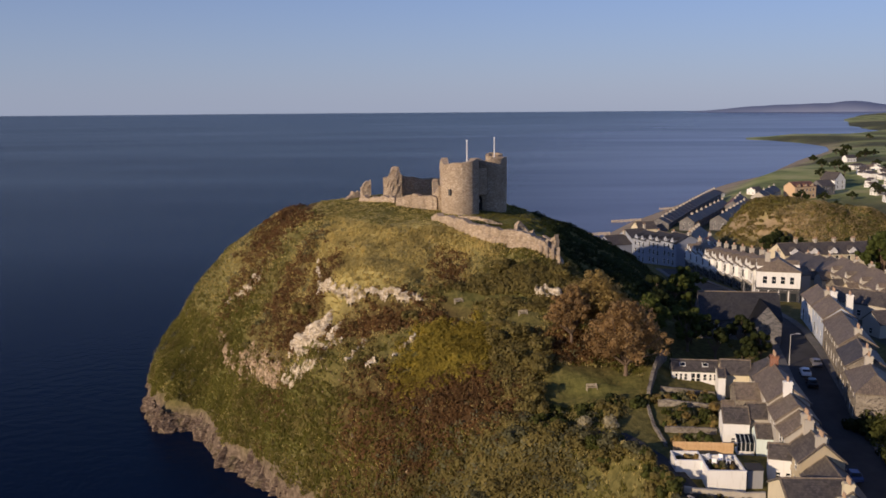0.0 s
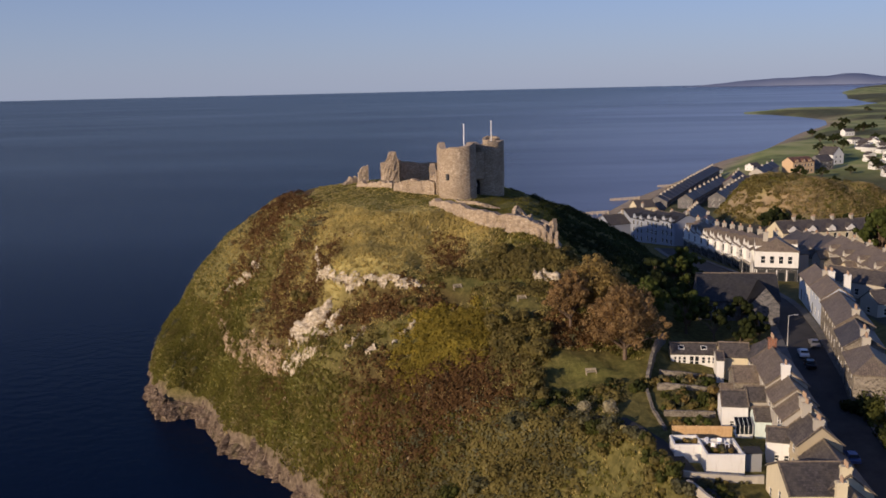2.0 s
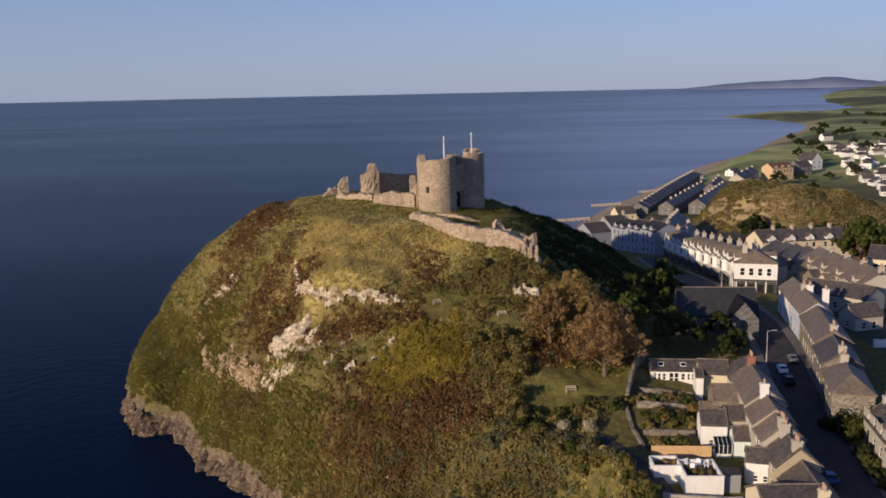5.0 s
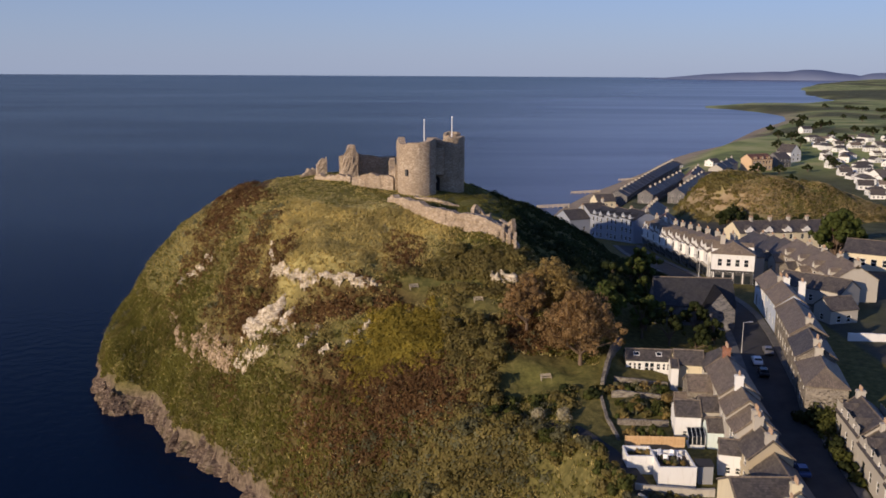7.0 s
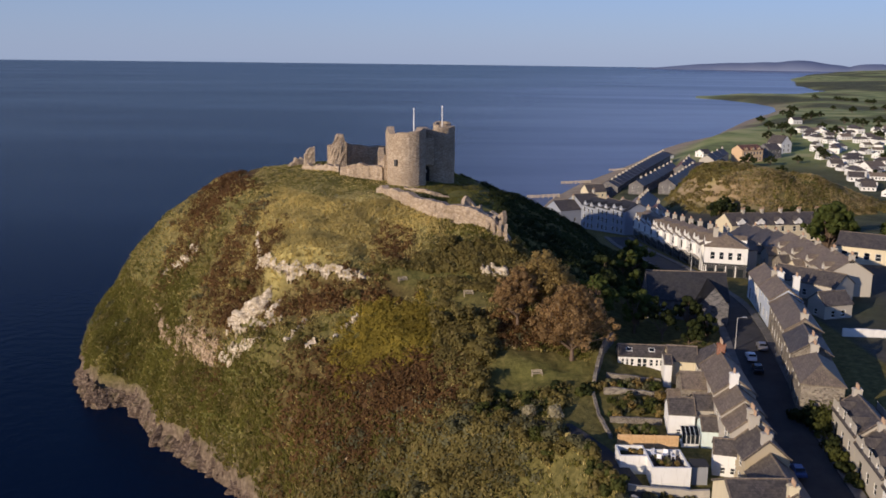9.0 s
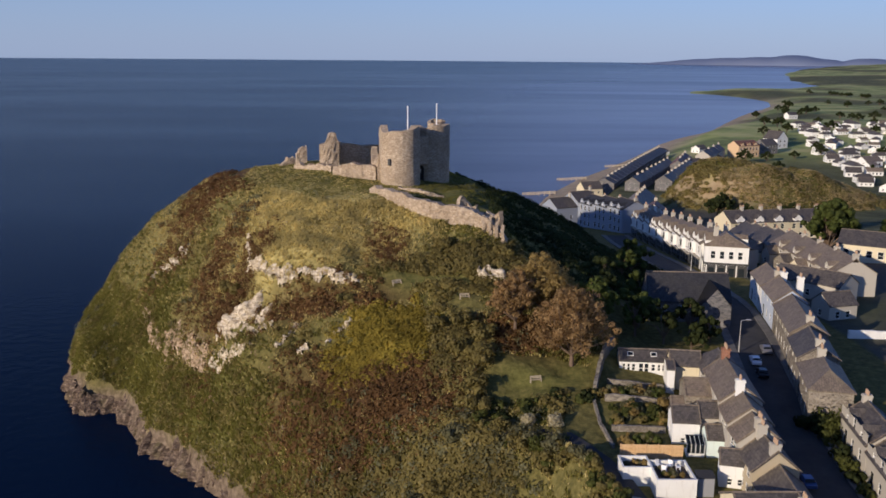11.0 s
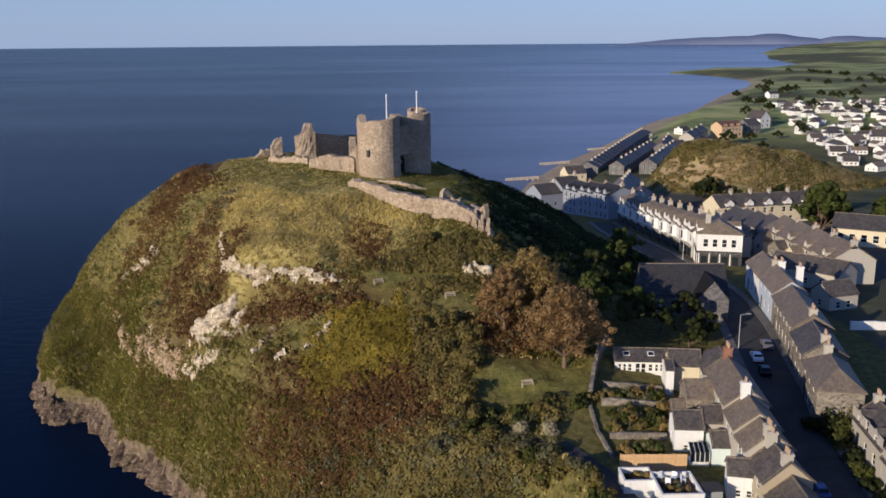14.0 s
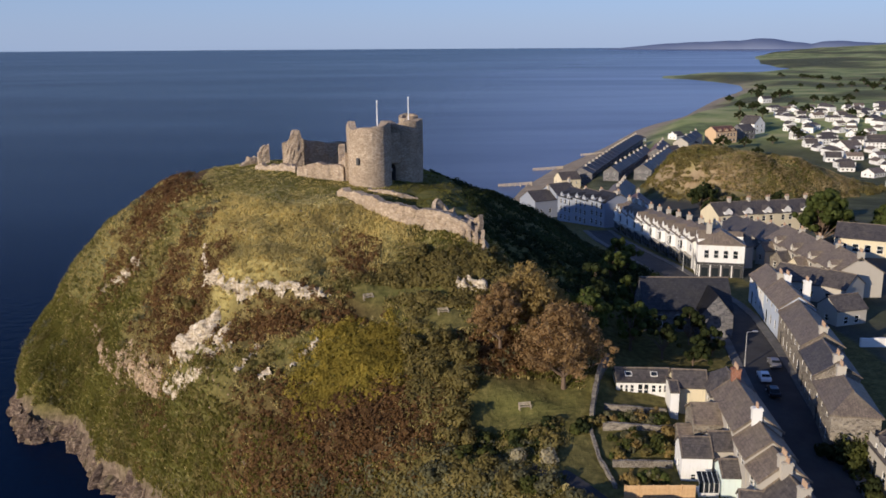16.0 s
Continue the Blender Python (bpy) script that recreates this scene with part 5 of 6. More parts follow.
    for cc in range(n):
        x, y = lo + (hi - lo) * (cc + 0.3) / n + rng.uniform(-3, 3), y0 + 3 * (cc % 2) + rng.uniform(-5, 5)
        if rng.random() < 0.08:
            continue
        copy_thing(rng.choice(kinds), pose(x, y, ground(x, y) - 0.1, 0, 0, rng.choice((10, 22, -12, 95, 60)) + rng.uniform(-8, 8)) @ Matrix.Scale(rng.uniform(0.58, 0.76), 4))
# dark walls stand for the shadow behind the seafront
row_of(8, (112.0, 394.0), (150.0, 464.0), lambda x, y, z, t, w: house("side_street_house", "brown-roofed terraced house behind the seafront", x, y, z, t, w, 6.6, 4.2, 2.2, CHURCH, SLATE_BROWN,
       front=storey_windows(w, [0.8, 2.8], 3, 0.9, 1.2), left=storey_windows(6.6, [0.8, 2.8], 2), chimneys=[(w / 2 - 0.3, 0, 1.0, 3)], group="side street"))
row_of(3, (176.0, 484.0), (198.0, 520.0), lambda x, y, z, t, w: house("side_street_house", "pale terraced house near the boarding house", x, y, z, t, w, 8.0, 5.4, 2.6, GREYR, SLATE,
       front=storey_windows(w, [0.8, 3.2], 3, 0.9, 1.3), left=storey_windows(8, [0.8, 3.2], 2), chimneys=[(w / 2 - 0.3, 0, 1.0, 3)], group="side street"))
row_of(5, (86.0, 300.0), (102.0, 340.0), lambda x, y, z, t, w: house("side_street_house", "brown-roofed house between the hotels and the beach", x, y, z, t, w, 8.0, 4.8, 2.6, GREYR, SLATE_BROWN,
       front=storey_windows(w, [0.8, 3.0], 2, 0.9, 1.2), left=storey_windows(8, [0.8, 3.0], 2), chimneys=[(w / 2 - 0.3, 0, 1.0, 3)], group="side street"))
# these two rows are likewise darkened by wall colour, as if shaded
row_of(7, (126.0, 394.0), (158.0, 454.0), lambda x, y, z, t, w: house("side_street_house", "small grey terraced house between the seafront and the knoll", x, y, z, t, w, 7.5, 4.6, 2.4, CHURCH, SLATE_BROWN,
       front=storey_windows(w, [0.8, 3.0], 2, 0.9, 1.2), left=storey_windows(7.5, [0.8, 3.0], 2), chimneys=[(w / 2 - 0.3, 0, 1.0, 3)], group="side street"))
row_of(3, (150.0, 448.0), (166.0, 484.0), lambda x, y, z, t, w: house("side_street_house", "red-roofed terraced house beside the knoll", x, y, z, t, w, 7.5, 4.8, 2.5, CHURCH, REDTILE,
       front=storey_windows(w, [0.8, 3.0], 2, 0.9, 1.2), left=storey_windows(7.5, [0.8, 3.0], 2), chimneys=[(w / 2 - 0.3, 0, 1.0, 3)], group="side street"))
row_of(1, (84.0, 272.0), (87.0, 280.0), lambda x, y, z, t, w: house("side_street_house", "white gabled house behind the hotels", x, y, z, t, w, 7.5, 5.0, 2.6, WHITE, REDTILE,
       front=storey_windows(w, [0.8, 3.0], 2, 0.9, 1.2), left=storey_windows(7.5, [0.8, 3.0], 2), chimneys=[(w / 2 - 0.3, 0, 1.0, 3)], group="knoll-foot houses"))
for x, y in ((186, 500), (196, 545), (176, 560)):
    copy_thing(kinds[rng.randrange(3)], pose(x, y, ground(x, y) - 0.1, 0, 0, rng.uniform(0, 60)) @ Matrix.Scale(0.75, 4))
house("far_farmhouse", "small white farmhouse by the shore fields", 380.0, 820.0, ground(380, 820), 20, 11, 6, 4, 2.4, WHITE, SLATE, front=storey_windows(11, [1], 3, 1.0, 1.4))

# ---- street, lamps, cars ----
ROAD = [(40.5, 40), (44.0, 70), (45.6, 85), (46.9, 95), (49.4, 108), (52.4, 120), (55.6, 133), (57.8, 144), (58.9, 160), (59.4, 178), (61.6, 205), (64.2, 232), (66.5, 250)]


def ribbon(pts, half0, half1, lift, material, name, label):
    line = resample(pts, 1.5)
    bm = bmesh.new()
    prev = None
    for i, (x, y) in enumerate(line):
        a, b = line[max(0, i - 1)], line[min(len(line) - 1, i + 1)]
        d = Vector((b[0] - a[0], b[1] - a[1])).normalized()
        z = max(ground(x, y), ground(x + d.y * half1, y - d.x * half1) - 0.3, ground(x - d.y * 2, y + d.x * 2) - 0.3) + lift
        cur = [bm.verts.new((x + d.y * h, y - d.x * h, zz)) for h, zz in ((half0, z - 1.0), (half0, z), (half1, z), (half1, z - 1.0))]
        if prev:
            for k in range(3):
                bm.faces.new((prev[k], prev[k + 1], cur[k + 1], cur[k]))
        prev = cur
    bmesh.ops.recalc_face_normals(bm, faces=bm.faces)
    return tagged(new(name, link_mesh(name, bm, material)), label, name, kind="structure")


ribbon(ROAD, -2.6, 2.6, 0.10, ASPHALT, "road", "dark asphalt street between the terraces")
ribbon(ROAD, 2.6, 3.8, 0.22, PAVE, "pavement", "grey pavement with a raised kerb")
ribbon(ROAD, -3.8, -2.6, 0.22, PAVE, "pavement", "grey pavement with a raised kerb")


def street_lamp(x, y, turn, h=4.6):
    top = empty("street_lamp", pose(x, y, ground(x, y) + 0.2, 0, 0, turn))
    tagged(top, "slim grey street lamp with a short arm", "street lamp", "street lamps")
    bm = bmesh.new()
    tube(bm, (0, 0, 0), (0, 0, 1.0), 0.11, 0.10, 8)
    tube(bm, (0, 0, 1.0), (0, 0, h), 0.075, 0.05, 8)
    part("pole", bm, METAL, top)
    bm = bmesh.new()
    tube(bm, (0, 0, h - 0.05), (0.9, 0, h + 0.12), 0.04, 0.035, 6)
    part("arm", bm, METAL, top)
    bm = bmesh.new()
    box(bm, 0.7, 1.3, -0.13, 0.13, h + 0.05, h + 0.2, bevel=0.03)
    part("lantern", bm, METAL, top)


street_lamp(51.0, 124.6, -10)
street_lamp(62.0, 176.0, 170)


def car(label, x, y, turn, paint):
    top = empty("car", pose(x, y, ground(x, y) + 0.14, 0, 0, turn))
    tagged(top, label, "car", "parked cars")
    W = 1.72
    top.scale = (0.72, 0.72, 0.72)
    bm = bmesh.new()
    prof = [(-2.1, 0.35), (-2.1, 0.85), (-1.9, 0.95), (-1.5, 0.98), (-1.15, 1.40), (0.35, 1.45), (1.0, 1.0), (1.85, 0.88), (2.1, 0.7), (2.1, 0.35)]
    rows = []
    for s, inset in ((-1, 0.0), (1, 0.0)):
        rows.append([bm.verts.new((px_, s * (W / 2 - (0.2 if pz > 1.2 else 0.0)), pz)) for px_, pz in prof])
    n = len(prof)
    for i in range(n):
        bm.faces.new((rows[0][i], rows[0][(i + 1) % n], rows[1][(i + 1) % n], rows[1][i]))
    bm.faces.new(rows[0][::-1])
    bm.faces.new(rows[1])
    bmesh.ops.recalc_face_normals(bm, faces=bm.faces)
    bmesh.ops.bevel(bm, geom=list(bm.edges), offset=0.05, segments=1, affect="EDGES")
    part("body", bm, paint, top)
    for name, q in (("windscreen", [(0.40, -0.62, 1.43), (0.40, 0.62, 1.43), (0.98, 0.75, 1.03), (0.98, -0.75, 1.03)]), ("rear_window", [(-1.2, -0.62, 1.37), (-1.2, 0.62, 1.37), (-1.5, 0.74, 1.02), (-1.5, -0.74, 1.02)])):
        bm = bmesh.new()
        nrm = Vector((0.05 if q[0][0] > 0 else -0.05, 0, 0.05))
        f = bm.faces.new([bm.verts.new(Vector(p) + nrm) for p in q])
        bmesh.ops.solidify(bm, geom=[f], thickness=0.03)
        part(name, bm, GLASS, top)
    for s in (-1, 1):
        bm = bmesh.new()
        f = bm.faces.new([bm.verts.new((a, s * (W / 2 - 0.03 - 0.14 * (c > 1.2)), c)) for a, c in ((-1.25, 1.02), (0.75, 1.02), (0.3, 1.36), (-1.05, 1.34))])
        bmesh.ops.solidify(bm, geom=[f], thickness=0.04)
        part("side_window", bm, GLASS, top)
        for wx in (-1.3, 1.3):
            bm = bmesh.new()
            tube(bm, (wx, s * (W / 2 - 0.16), 0.33), (wx, s * (W / 2 + 0.02), 0.33), 0.33, 0.33, 12)
            wh = part("wheel", bm, TYRE, top)
            bm = bmesh.new()
            tube(bm, (wx, s * (W / 2 + 0.0), 0.33), (wx, s * (W / 2 + 0.035), 0.33), 0.2, 0.18, 10)
            part("rim", bm, METAL, wh)
    return top


car("silver-white parked hatchback at the kerb", 51.6, 120.4, 76, CARWHITE)
car("dark parked hatchback at the kerb", 50.7, 116.0, 76, CARDARK)
car("grey parked car on the far side of the street", 54.9, 124.6, 76, CARGREY)
car("dark blue parked car on the shaded street", 44.3, 89.8, 82, CARBLUE)
car("blue parked car behind the houses", 70.5, 118.0, 60, CARBLUE)
car("white parked car in a side lane", 78.0, 112.0, 10, CARWHITE)


# ---- plants ----
def cards(centres, normals, size, seed=0, stretch=1.0, loose=0.55):
    """Leaf cards: one small quad at each centre, facing roughly outwards. Returns verts and faces."""
    r = np.random.RandomState(seed)
    n = len(centres)
    nn = normals + loose * r.normal(size=(n, 3))
    a = np.cross(nn, r.normal(size=(n, 3)))
    a /= np.linalg.norm(a, axis=1, keepdims=True)
    b = np.cross(nn, a)
    b /= np.linalg.norm(b, axis=1, keepdims=True)
    s = (size * r.uniform(0.55, 1.35, n))[:, None]
    a, b = a * s, b * s * 0.62
    v = np.stack([centres - a, centres + b + a * 0.1, centres + a * stretch, centres - b + a * 0.1], 1).reshape(-1, 3)
    f = np.arange(4 * n).reshape(n, 4)
    return v, f


def quad_mesh(name, v, f, material):
    me = bpy.data.meshes.new(name)
    me.vertices.add(len(v))
    me.vertices.foreach_set("co", np.asarray(v, np.float32).ravel())
    me.loops.add(f.size)
    me.loops.foreach_set("vertex_index", f.ravel().astype(np.int32))
    me.polygons.add(len(f))
    me.polygons.foreach_set("loop_start", np.arange(0, f.size, 4, dtype=np.int32))
    me.update(calc_edges=True)
    me.materials.append(material)
    return me


def crown_points(clumps, per, seed):
    """Points in the outer shells of many small clumps; clumps: x, y, z, r."""
    r = np.random.RandomState(seed)
    c = np.repeat(np.array(clumps, float), per, 0)
    d = r.normal(size=(len(c), 3))
    d /= np.linalg.norm(d, axis=1, keepdims=True)
    rad = c[:, 3] * r.uniform(0.35, 1.0, len(c)) ** 0.5
    return c[:, :3] + d * rad[:, None] * [1, 1, 0.85], d


def tree(label, x, y, height, width, leaves, seed, leaf=0.33, n=46, per=70, group="", bare=0.28, z=None, lean=0.0):
    r = random.Random(seed)
    zz = ground(x, y) - 0.2 if z is None else z
    top = empty("tree", pose(x, y, zz))
    tagged(top, label, "tree", group)
    bm = bmesh.new()
    fork = height * bare
    tube(bm, (0, 0, 0), (lean * fork, 0, fork), height * 0.028, height * 0.02, 8)
    clumps = []
    for i in range(n):
        a, e = r.uniform(0, 2 * math.pi), r.uniform(-0.15, 1.0)
        rr = width * (0.4 + 0.62 * r.random()) * (1 + 0.2 * math.sin(2.0 * a + seed) * math.cos(3.0 * a + 2.0 * e + seed)) * math.sqrt(max(0.05, 1 - max(0, e) ** 2))
        p = Vector((rr * math.cos(a), rr * math.sin(a), fork + (height - fork) * (0.36 + 0.58 * e) * (0.72 + 0.28 * r.random())))
        clumps.append((*p, width * r.uniform(0.10, 0.26)))
        if i % 2 == 0:
            mid = Vector((lean * fork, 0, fork)).lerp(p, 0.5) + Vector((r.uniform(-0.4, 0.4), r.uniform(-0.4, 0.4), 0.3))
            tube(bm, (lean * fork, 0, fork * r.uniform(0.8, 1.0)), mid, height * 0.012, height * 0.008, 5)
            tube(bm, mid, p, height * 0.008, height * 0.003, 4)
    part("trunk", bm, BARK, top)
    v, f = cards(*crown_points(clumps, per, seed), leaf, seed=seed)
    part("crown", quad_mesh("crown", v, f, leaves), None, top)
    return top


def bush(label, x, y, height, width, leaves, seed, leaf=0.25, n=14, per=60, group="", z=None):
    r = random.Random(seed)
    zz = ground(x, y) - 0.15 if z is None else z
    top = empty("bush", pose(x, y, zz))
    tagged(top, label, "bush", group)
    clumps = [(r.uniform(-1, 1) * width * 0.6, r.uniform(-1, 1) * width * 0.6, height * r.uniform(0.25, 0.75), height * r.uniform(0.25, 0.4)) for _ in range(n)]
    v, f = cards(*crown_points(clumps, per, seed), leaf, seed=seed)
    part("foliage", quad_mesh("foliage", v, f, leaves), None, top)
    bm = bmesh.new()
    for cx, cy, cz, _ in clumps[:5]:
        tube(bm, (0, 0, 0), (cx, cy, cz), 0.06, 0.02, 5)
    part("woody_base", bm, BARK, top)
    return top


def scatter(name, label, material, want, count, size, leaf, per, seed, region=(-70, 34, 84, 225), tall=0.7, blades=0.0):
    """One sheet of wild cover: clumps where want(x, y, z) is high."""
    r = np.random.RandomState(seed)
    got = []
    for _ in range(12):
        x = r.uniform(region[0], region[1], count * 3)
        y = r.uniform(region[2], region[3], count * 3)
        z = land_height(x, y)
        ok = r.uniform(size=len(x)) < want(x, y, z)
        got.append(np.stack([x[ok], y[ok], z[ok]]))
        if sum(g.shape[1] for g in got) >= count:
            break
    x, y, z = np.concatenate(got, 1)[:, :count]
    rad = size * r.uniform(0.5, 1.3, len(x))
    c = np.stack([x, y, z + rad * tall * 0.35, rad], 1)
    if blades:
        n = len(x) * per
        k = np.repeat(np.arange(len(x)), per)
        ang, q = r.uniform(0, 2 * np.pi, n), rad[k] * r.uniform(0, 1, n) ** 0.5
        ax, ay = np.cos(ang), np.sin(ang)
        foot = np.stack([x[k] + ax * q, y[k] + ay * q, z[k] - 0.1 - 0.2 * q], 1)
        long = blades * r.uniform(0.5, 1.2, n)
        tip = foot + np.stack([ax * long * 0.5 + 0.15 * long, ay * long * 0.5 + 0.1 * long, long], 1)
        side = np.stack([-ay, ax, 0 * ax], 1) * leaf * r.uniform(0.6, 1.2, n)[:, None]
        mid = 0.55 * foot + 0.45 * tip + [0, 0, 0.06]
        v = np.stack([foot, mid - side, tip, mid + side], 1).reshape(-1, 3)
        tagged(new(name, quad_mesh(name, v, np.arange(4 * n).reshape(n, 4), material)), label, "grass", kind="stuff")
        return
    p, d = crown_points(c, per, seed)
    v, f = cards(p, d + [0, 0, 0.5], leaf, seed=seed, stretch=1.3)
    tagged(new(name, quad_mesh(name, v, f, material)), label, "scrub", kind="stuff")


def wild(x, y, z):
    """Where the hill is overgrown: above the cliffs, off the castle's lawn and the gardens."""
    lawn = np.maximum.reduce([blob(x, y, 21, 115.5, 8.5, 5), blob(x, y, 9, 139, 7.5, 1.6, -12), blob(x, y, 10, 164, 11, 10)])
    castle = (ring_distance(CONTOURS[8][1], x, y) > -1) | (blob(x, y, -21.6, 145.8, 3.2, 1.5, -32) > 0.45) | (blob(x, y, -20.8, 143.4, 4.2, 0.9, -42) > 0.5)
    lee = (blob(x, y, 32, 168, 9, 24) > 0.35) | ((x > 12) & (y > 149) & (y < 225)) | (np.hypot(x - 3.6, y - 138.4) < 2.4) | (np.hypot(x - 13.3, y - 133.2) < 2.4) | (np.hypot(x - 14.5, y - 131.0) < 1.6)
    return (z > 4 + 3 * fbm(x, y, 0.25, 2, 90.0)) & ~lee & ~castle & (lawn < 0.45) & (ring_distance(GARDEN_EDGE, x, y) < 0.5)


def build_scrub():
    def z_brown(x, y, z):
        b, *_ = zones(x, y)
        return wild(x, y, z) * np.clip(1.4 * b - 0.1 - 1.3 * zones(x, y)[1], 0, 1)

    def z_gorse(x, y, z):
        return wild(x, y, z) * np.clip(2.2 * zones(x, y)[1] - 0.3, 0, 1)

    def z_olive(x, y, z):
        b, go, gr, lu, dr = zones(x, y)
        return wild(x, y, z) * np.clip(1.3 * gr - 0.1 - 1.2 * go + 0.35 * (fbm(x, y, 0.1, 3, 31.0) > 0.32) - 0.8 * dr - 0.9 * b, 0, 1)

    def z_grey(x, y, z):
        return wild(x, y, z) * np.clip(blob(x, y, 0, 108, 12, 5, -35) + blob(x, y, 12, 104, 8, 5) + 0.3 * (fbm(x, y, 0.09, 3, 35.0) > 0.36), 0, 1) * 0.6

    def z_dry(x, y, z):
        b, go, gr, lu, dr = zones(x, y)
        return wild(x, y, z) * np.clip(dr + 0.12, 0, 1)

    def z_lush(x, y, z):
        b, go, gr, lu, dr = zones(x, y)
        return wild(x, y, z) * np.clip(lu + 0.15 + 0.5 * smooth(20, 12, z) * (x < 5) - 0.5 * b - 0.7 * dr, 0, 1)
    scatter("bracken", "brown autumn bracken and heather on the slope", SCRUB_BROWN, z_brown, 3800, 0.75, 0.17, 34, 1)
    scatter("gorse", "yellow-green gorse thicket", SCRUB_GORSE, z_gorse, 900, 0.8, 0.15, 60, 2, (-14, 18, 115, 142))
    scatter("olive_scrub", "olive-green bramble and hawthorn scrub", SCRUB_OLIVE, z_olive, 2600, 0.95, 0.19, 52, 3)
    scatter("grey_scrub", "grey-green blackthorn scrub at the slope's foot", SCRUB_GREY, z_grey, 900, 0.95, 0.19, 52, 4)
    scatter("dry_grass", "dry golden tussock grass", GRASS_DRY, z_dry, 14000, 0.55, 0.08, 12, 5, blades=0.5)
    scatter("green_grass", "rough green tussock grass", GRASS_GREEN, z_lush, 13000, 0.5, 0.08, 13, 6, blades=0.55)
    def z_steep(x, y, z):
        e = 0.6
        slope = np.hypot(land_height(x + e, y, False) - z, land_height(x, y + e, False) - z) / e
        return wild(x, y, z) * (z < 20) * np.clip((slope - 0.7) * 0.8, 0, 1)
    scatter("cliff_grass", "rough grass hanging over the sea cliffs", GRASS_GREEN, z_steep, 7000, 0.5, 0.09, 14, 9, (-66, 6, 96, 200), blades=0.6)
    scatter("cliff_scrub", "olive scrub on the steep seaward bank", SCRUB_OLIVE, lambda x, y, z: z_steep(x, y, z) * (fbm(x, y, 0.15, 3, 77.0) > 0.05), 900, 0.7, 0.16, 36, 10, (-66, 6, 96, 200))
    scatter("dry_turf", "short straw-coloured turf round the castle", GRASS_DRY, lambda x, y, z: (z > 38) * (ring_distance(CONTOURS[8][1], x, y) > -3) * (x < 9) * np.clip(0.5 + fbm(x, y, 0.2, 3, 63.0), 0, 1), 3600, 0.5, 0.07, 12, 18, (-26, 9, 154, 206), blades=0.3)
    scatter("castle_turf", "short green turf round the castle", GRASS_GREEN, lambda x, y, z: (z > 38) * (ring_distance(CONTOURS[8][1], x, y) > -3) * np.clip(0.6 + fbm(x, y, 0.2, 3, 61.0), 0, 1), 6000, 0.5, 0.08, 8, 16, (-26, 22, 156, 206), blades=0.3)

    # very dark foliage added to deepen the shade of the lee slope
    scatter("bramble", "dark low foliage added to deepen shade on the steep lee slope", LEAF_DARK, lambda x, y, z: (z > 17) * (z < 41.5) * (ring_distance(CONTOURS[7][1], x, y) < 2.5) * ((blob(x, y, 32, 168, 9, 24) > 0.3) | ((x > 18) & (y > 149) & (y < 232))) * np.clip(0.75 + fbm(x, y, 0.12, 3, 71.0), 0, 1), 4200, 0.8, 0.22, 22, 17, (18, 56, 140, 232))

    def knoll(x, y, z):
        r = knoll_reach(x, y)
        return (r < 1.0) * np.clip(0.1 + 1.4 * fbm(x, y, 0.05, 3, 2.0) + 0.6 * smooth(0.7, 1.0, r), 0, 1)
    scatter("knoll_scrub", "green scrub and bramble on the knoll", SCRUB_OLIVE, knoll, 800, 1.4, 0.36, 36, 7, (95, 225, 308, 384))
    scatter("knoll_turf", "green grass patches on the knoll", GRASS_GREEN, lambda x, y, z: np.clip(0.95 * blob(x, y, 150, 326, 16, 18) + (fbm(x, y, 0.04, 3, 55.0) > 0.15), 0, 1) * (knoll_reach(x, y) < 1.05), 2600, 0.9, 0.14, 12, 28, (95, 225, 306, 384), blades=0.7)
    scatter("knoll_grass", "tall dry grass on the knoll", KNOLL_GRASS, lambda x, y, z: (knoll(x, y, z) < 0.4) * 0.9 * (knoll_reach(x, y) < 1), 6000, 0.9, 0.15, 9, 8, (95, 225, 308, 384), blades=0.8)


build_scrub()
# the rust-coloured autumn trees beside the lawn, and green ones behind
tree("large rust-brown autumn tree beside the lawn", 26.0, 118.5, 11.5, 5.2, LEAF_RUST, 11, 0.16, 190, 80, "autumn trees", 0.16)
tree("rust-brown autumn tree with a pale trunk", 19.4, 124.5, 9.2, 3.5, LEAF_RUST, 12, 0.16, 120, 66, "autumn trees", 0.22)
tree("ochre autumn tree on the slope", 23.8, 128.8, 9.6, 5.0, LEAF_OCHRE, 13, 0.17, 150, 80, "autumn trees", 0.15)
tree("dark green tree behind the autumn trees", 31.0, 128.0, 8.5, 3.4, LEAF_GREEN, 14, 0.22, 70, 80, "shade trees", 0.2)
# light and shade set by leaf colour; tallest raised to shade the church
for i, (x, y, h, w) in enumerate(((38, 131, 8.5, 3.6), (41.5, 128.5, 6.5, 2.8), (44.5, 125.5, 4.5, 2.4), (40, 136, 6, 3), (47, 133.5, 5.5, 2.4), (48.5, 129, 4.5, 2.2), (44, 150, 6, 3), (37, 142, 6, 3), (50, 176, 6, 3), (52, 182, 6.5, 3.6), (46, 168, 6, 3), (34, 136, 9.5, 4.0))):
    tree("tree near the church, its light or shade in the leaf colour", x, y, h, w, LEAF_DARK if i % 3 and i not in (8, 10) else LEAF_GREEN, 30 + i, 0.3, 26, 60, "church trees", 0.2)
big = tree("large dark evergreen tree behind the terraces", 110.5, 216.0, 13.5, 5.8, LEAF_GREEN, 60, 0.42, 120, 90, "town trees", 0.04)
for i, (x, y) in enumerate(((117, 220), (122, 206), (130, 216), (134, 228), (140, 226))):
    copy_thing(big, pose(x, y, ground(x, y) - 0.5, 0, 0, 50 * i) @ Matrix.Scale(0.62 + 0.1 * (i % 3), 4))
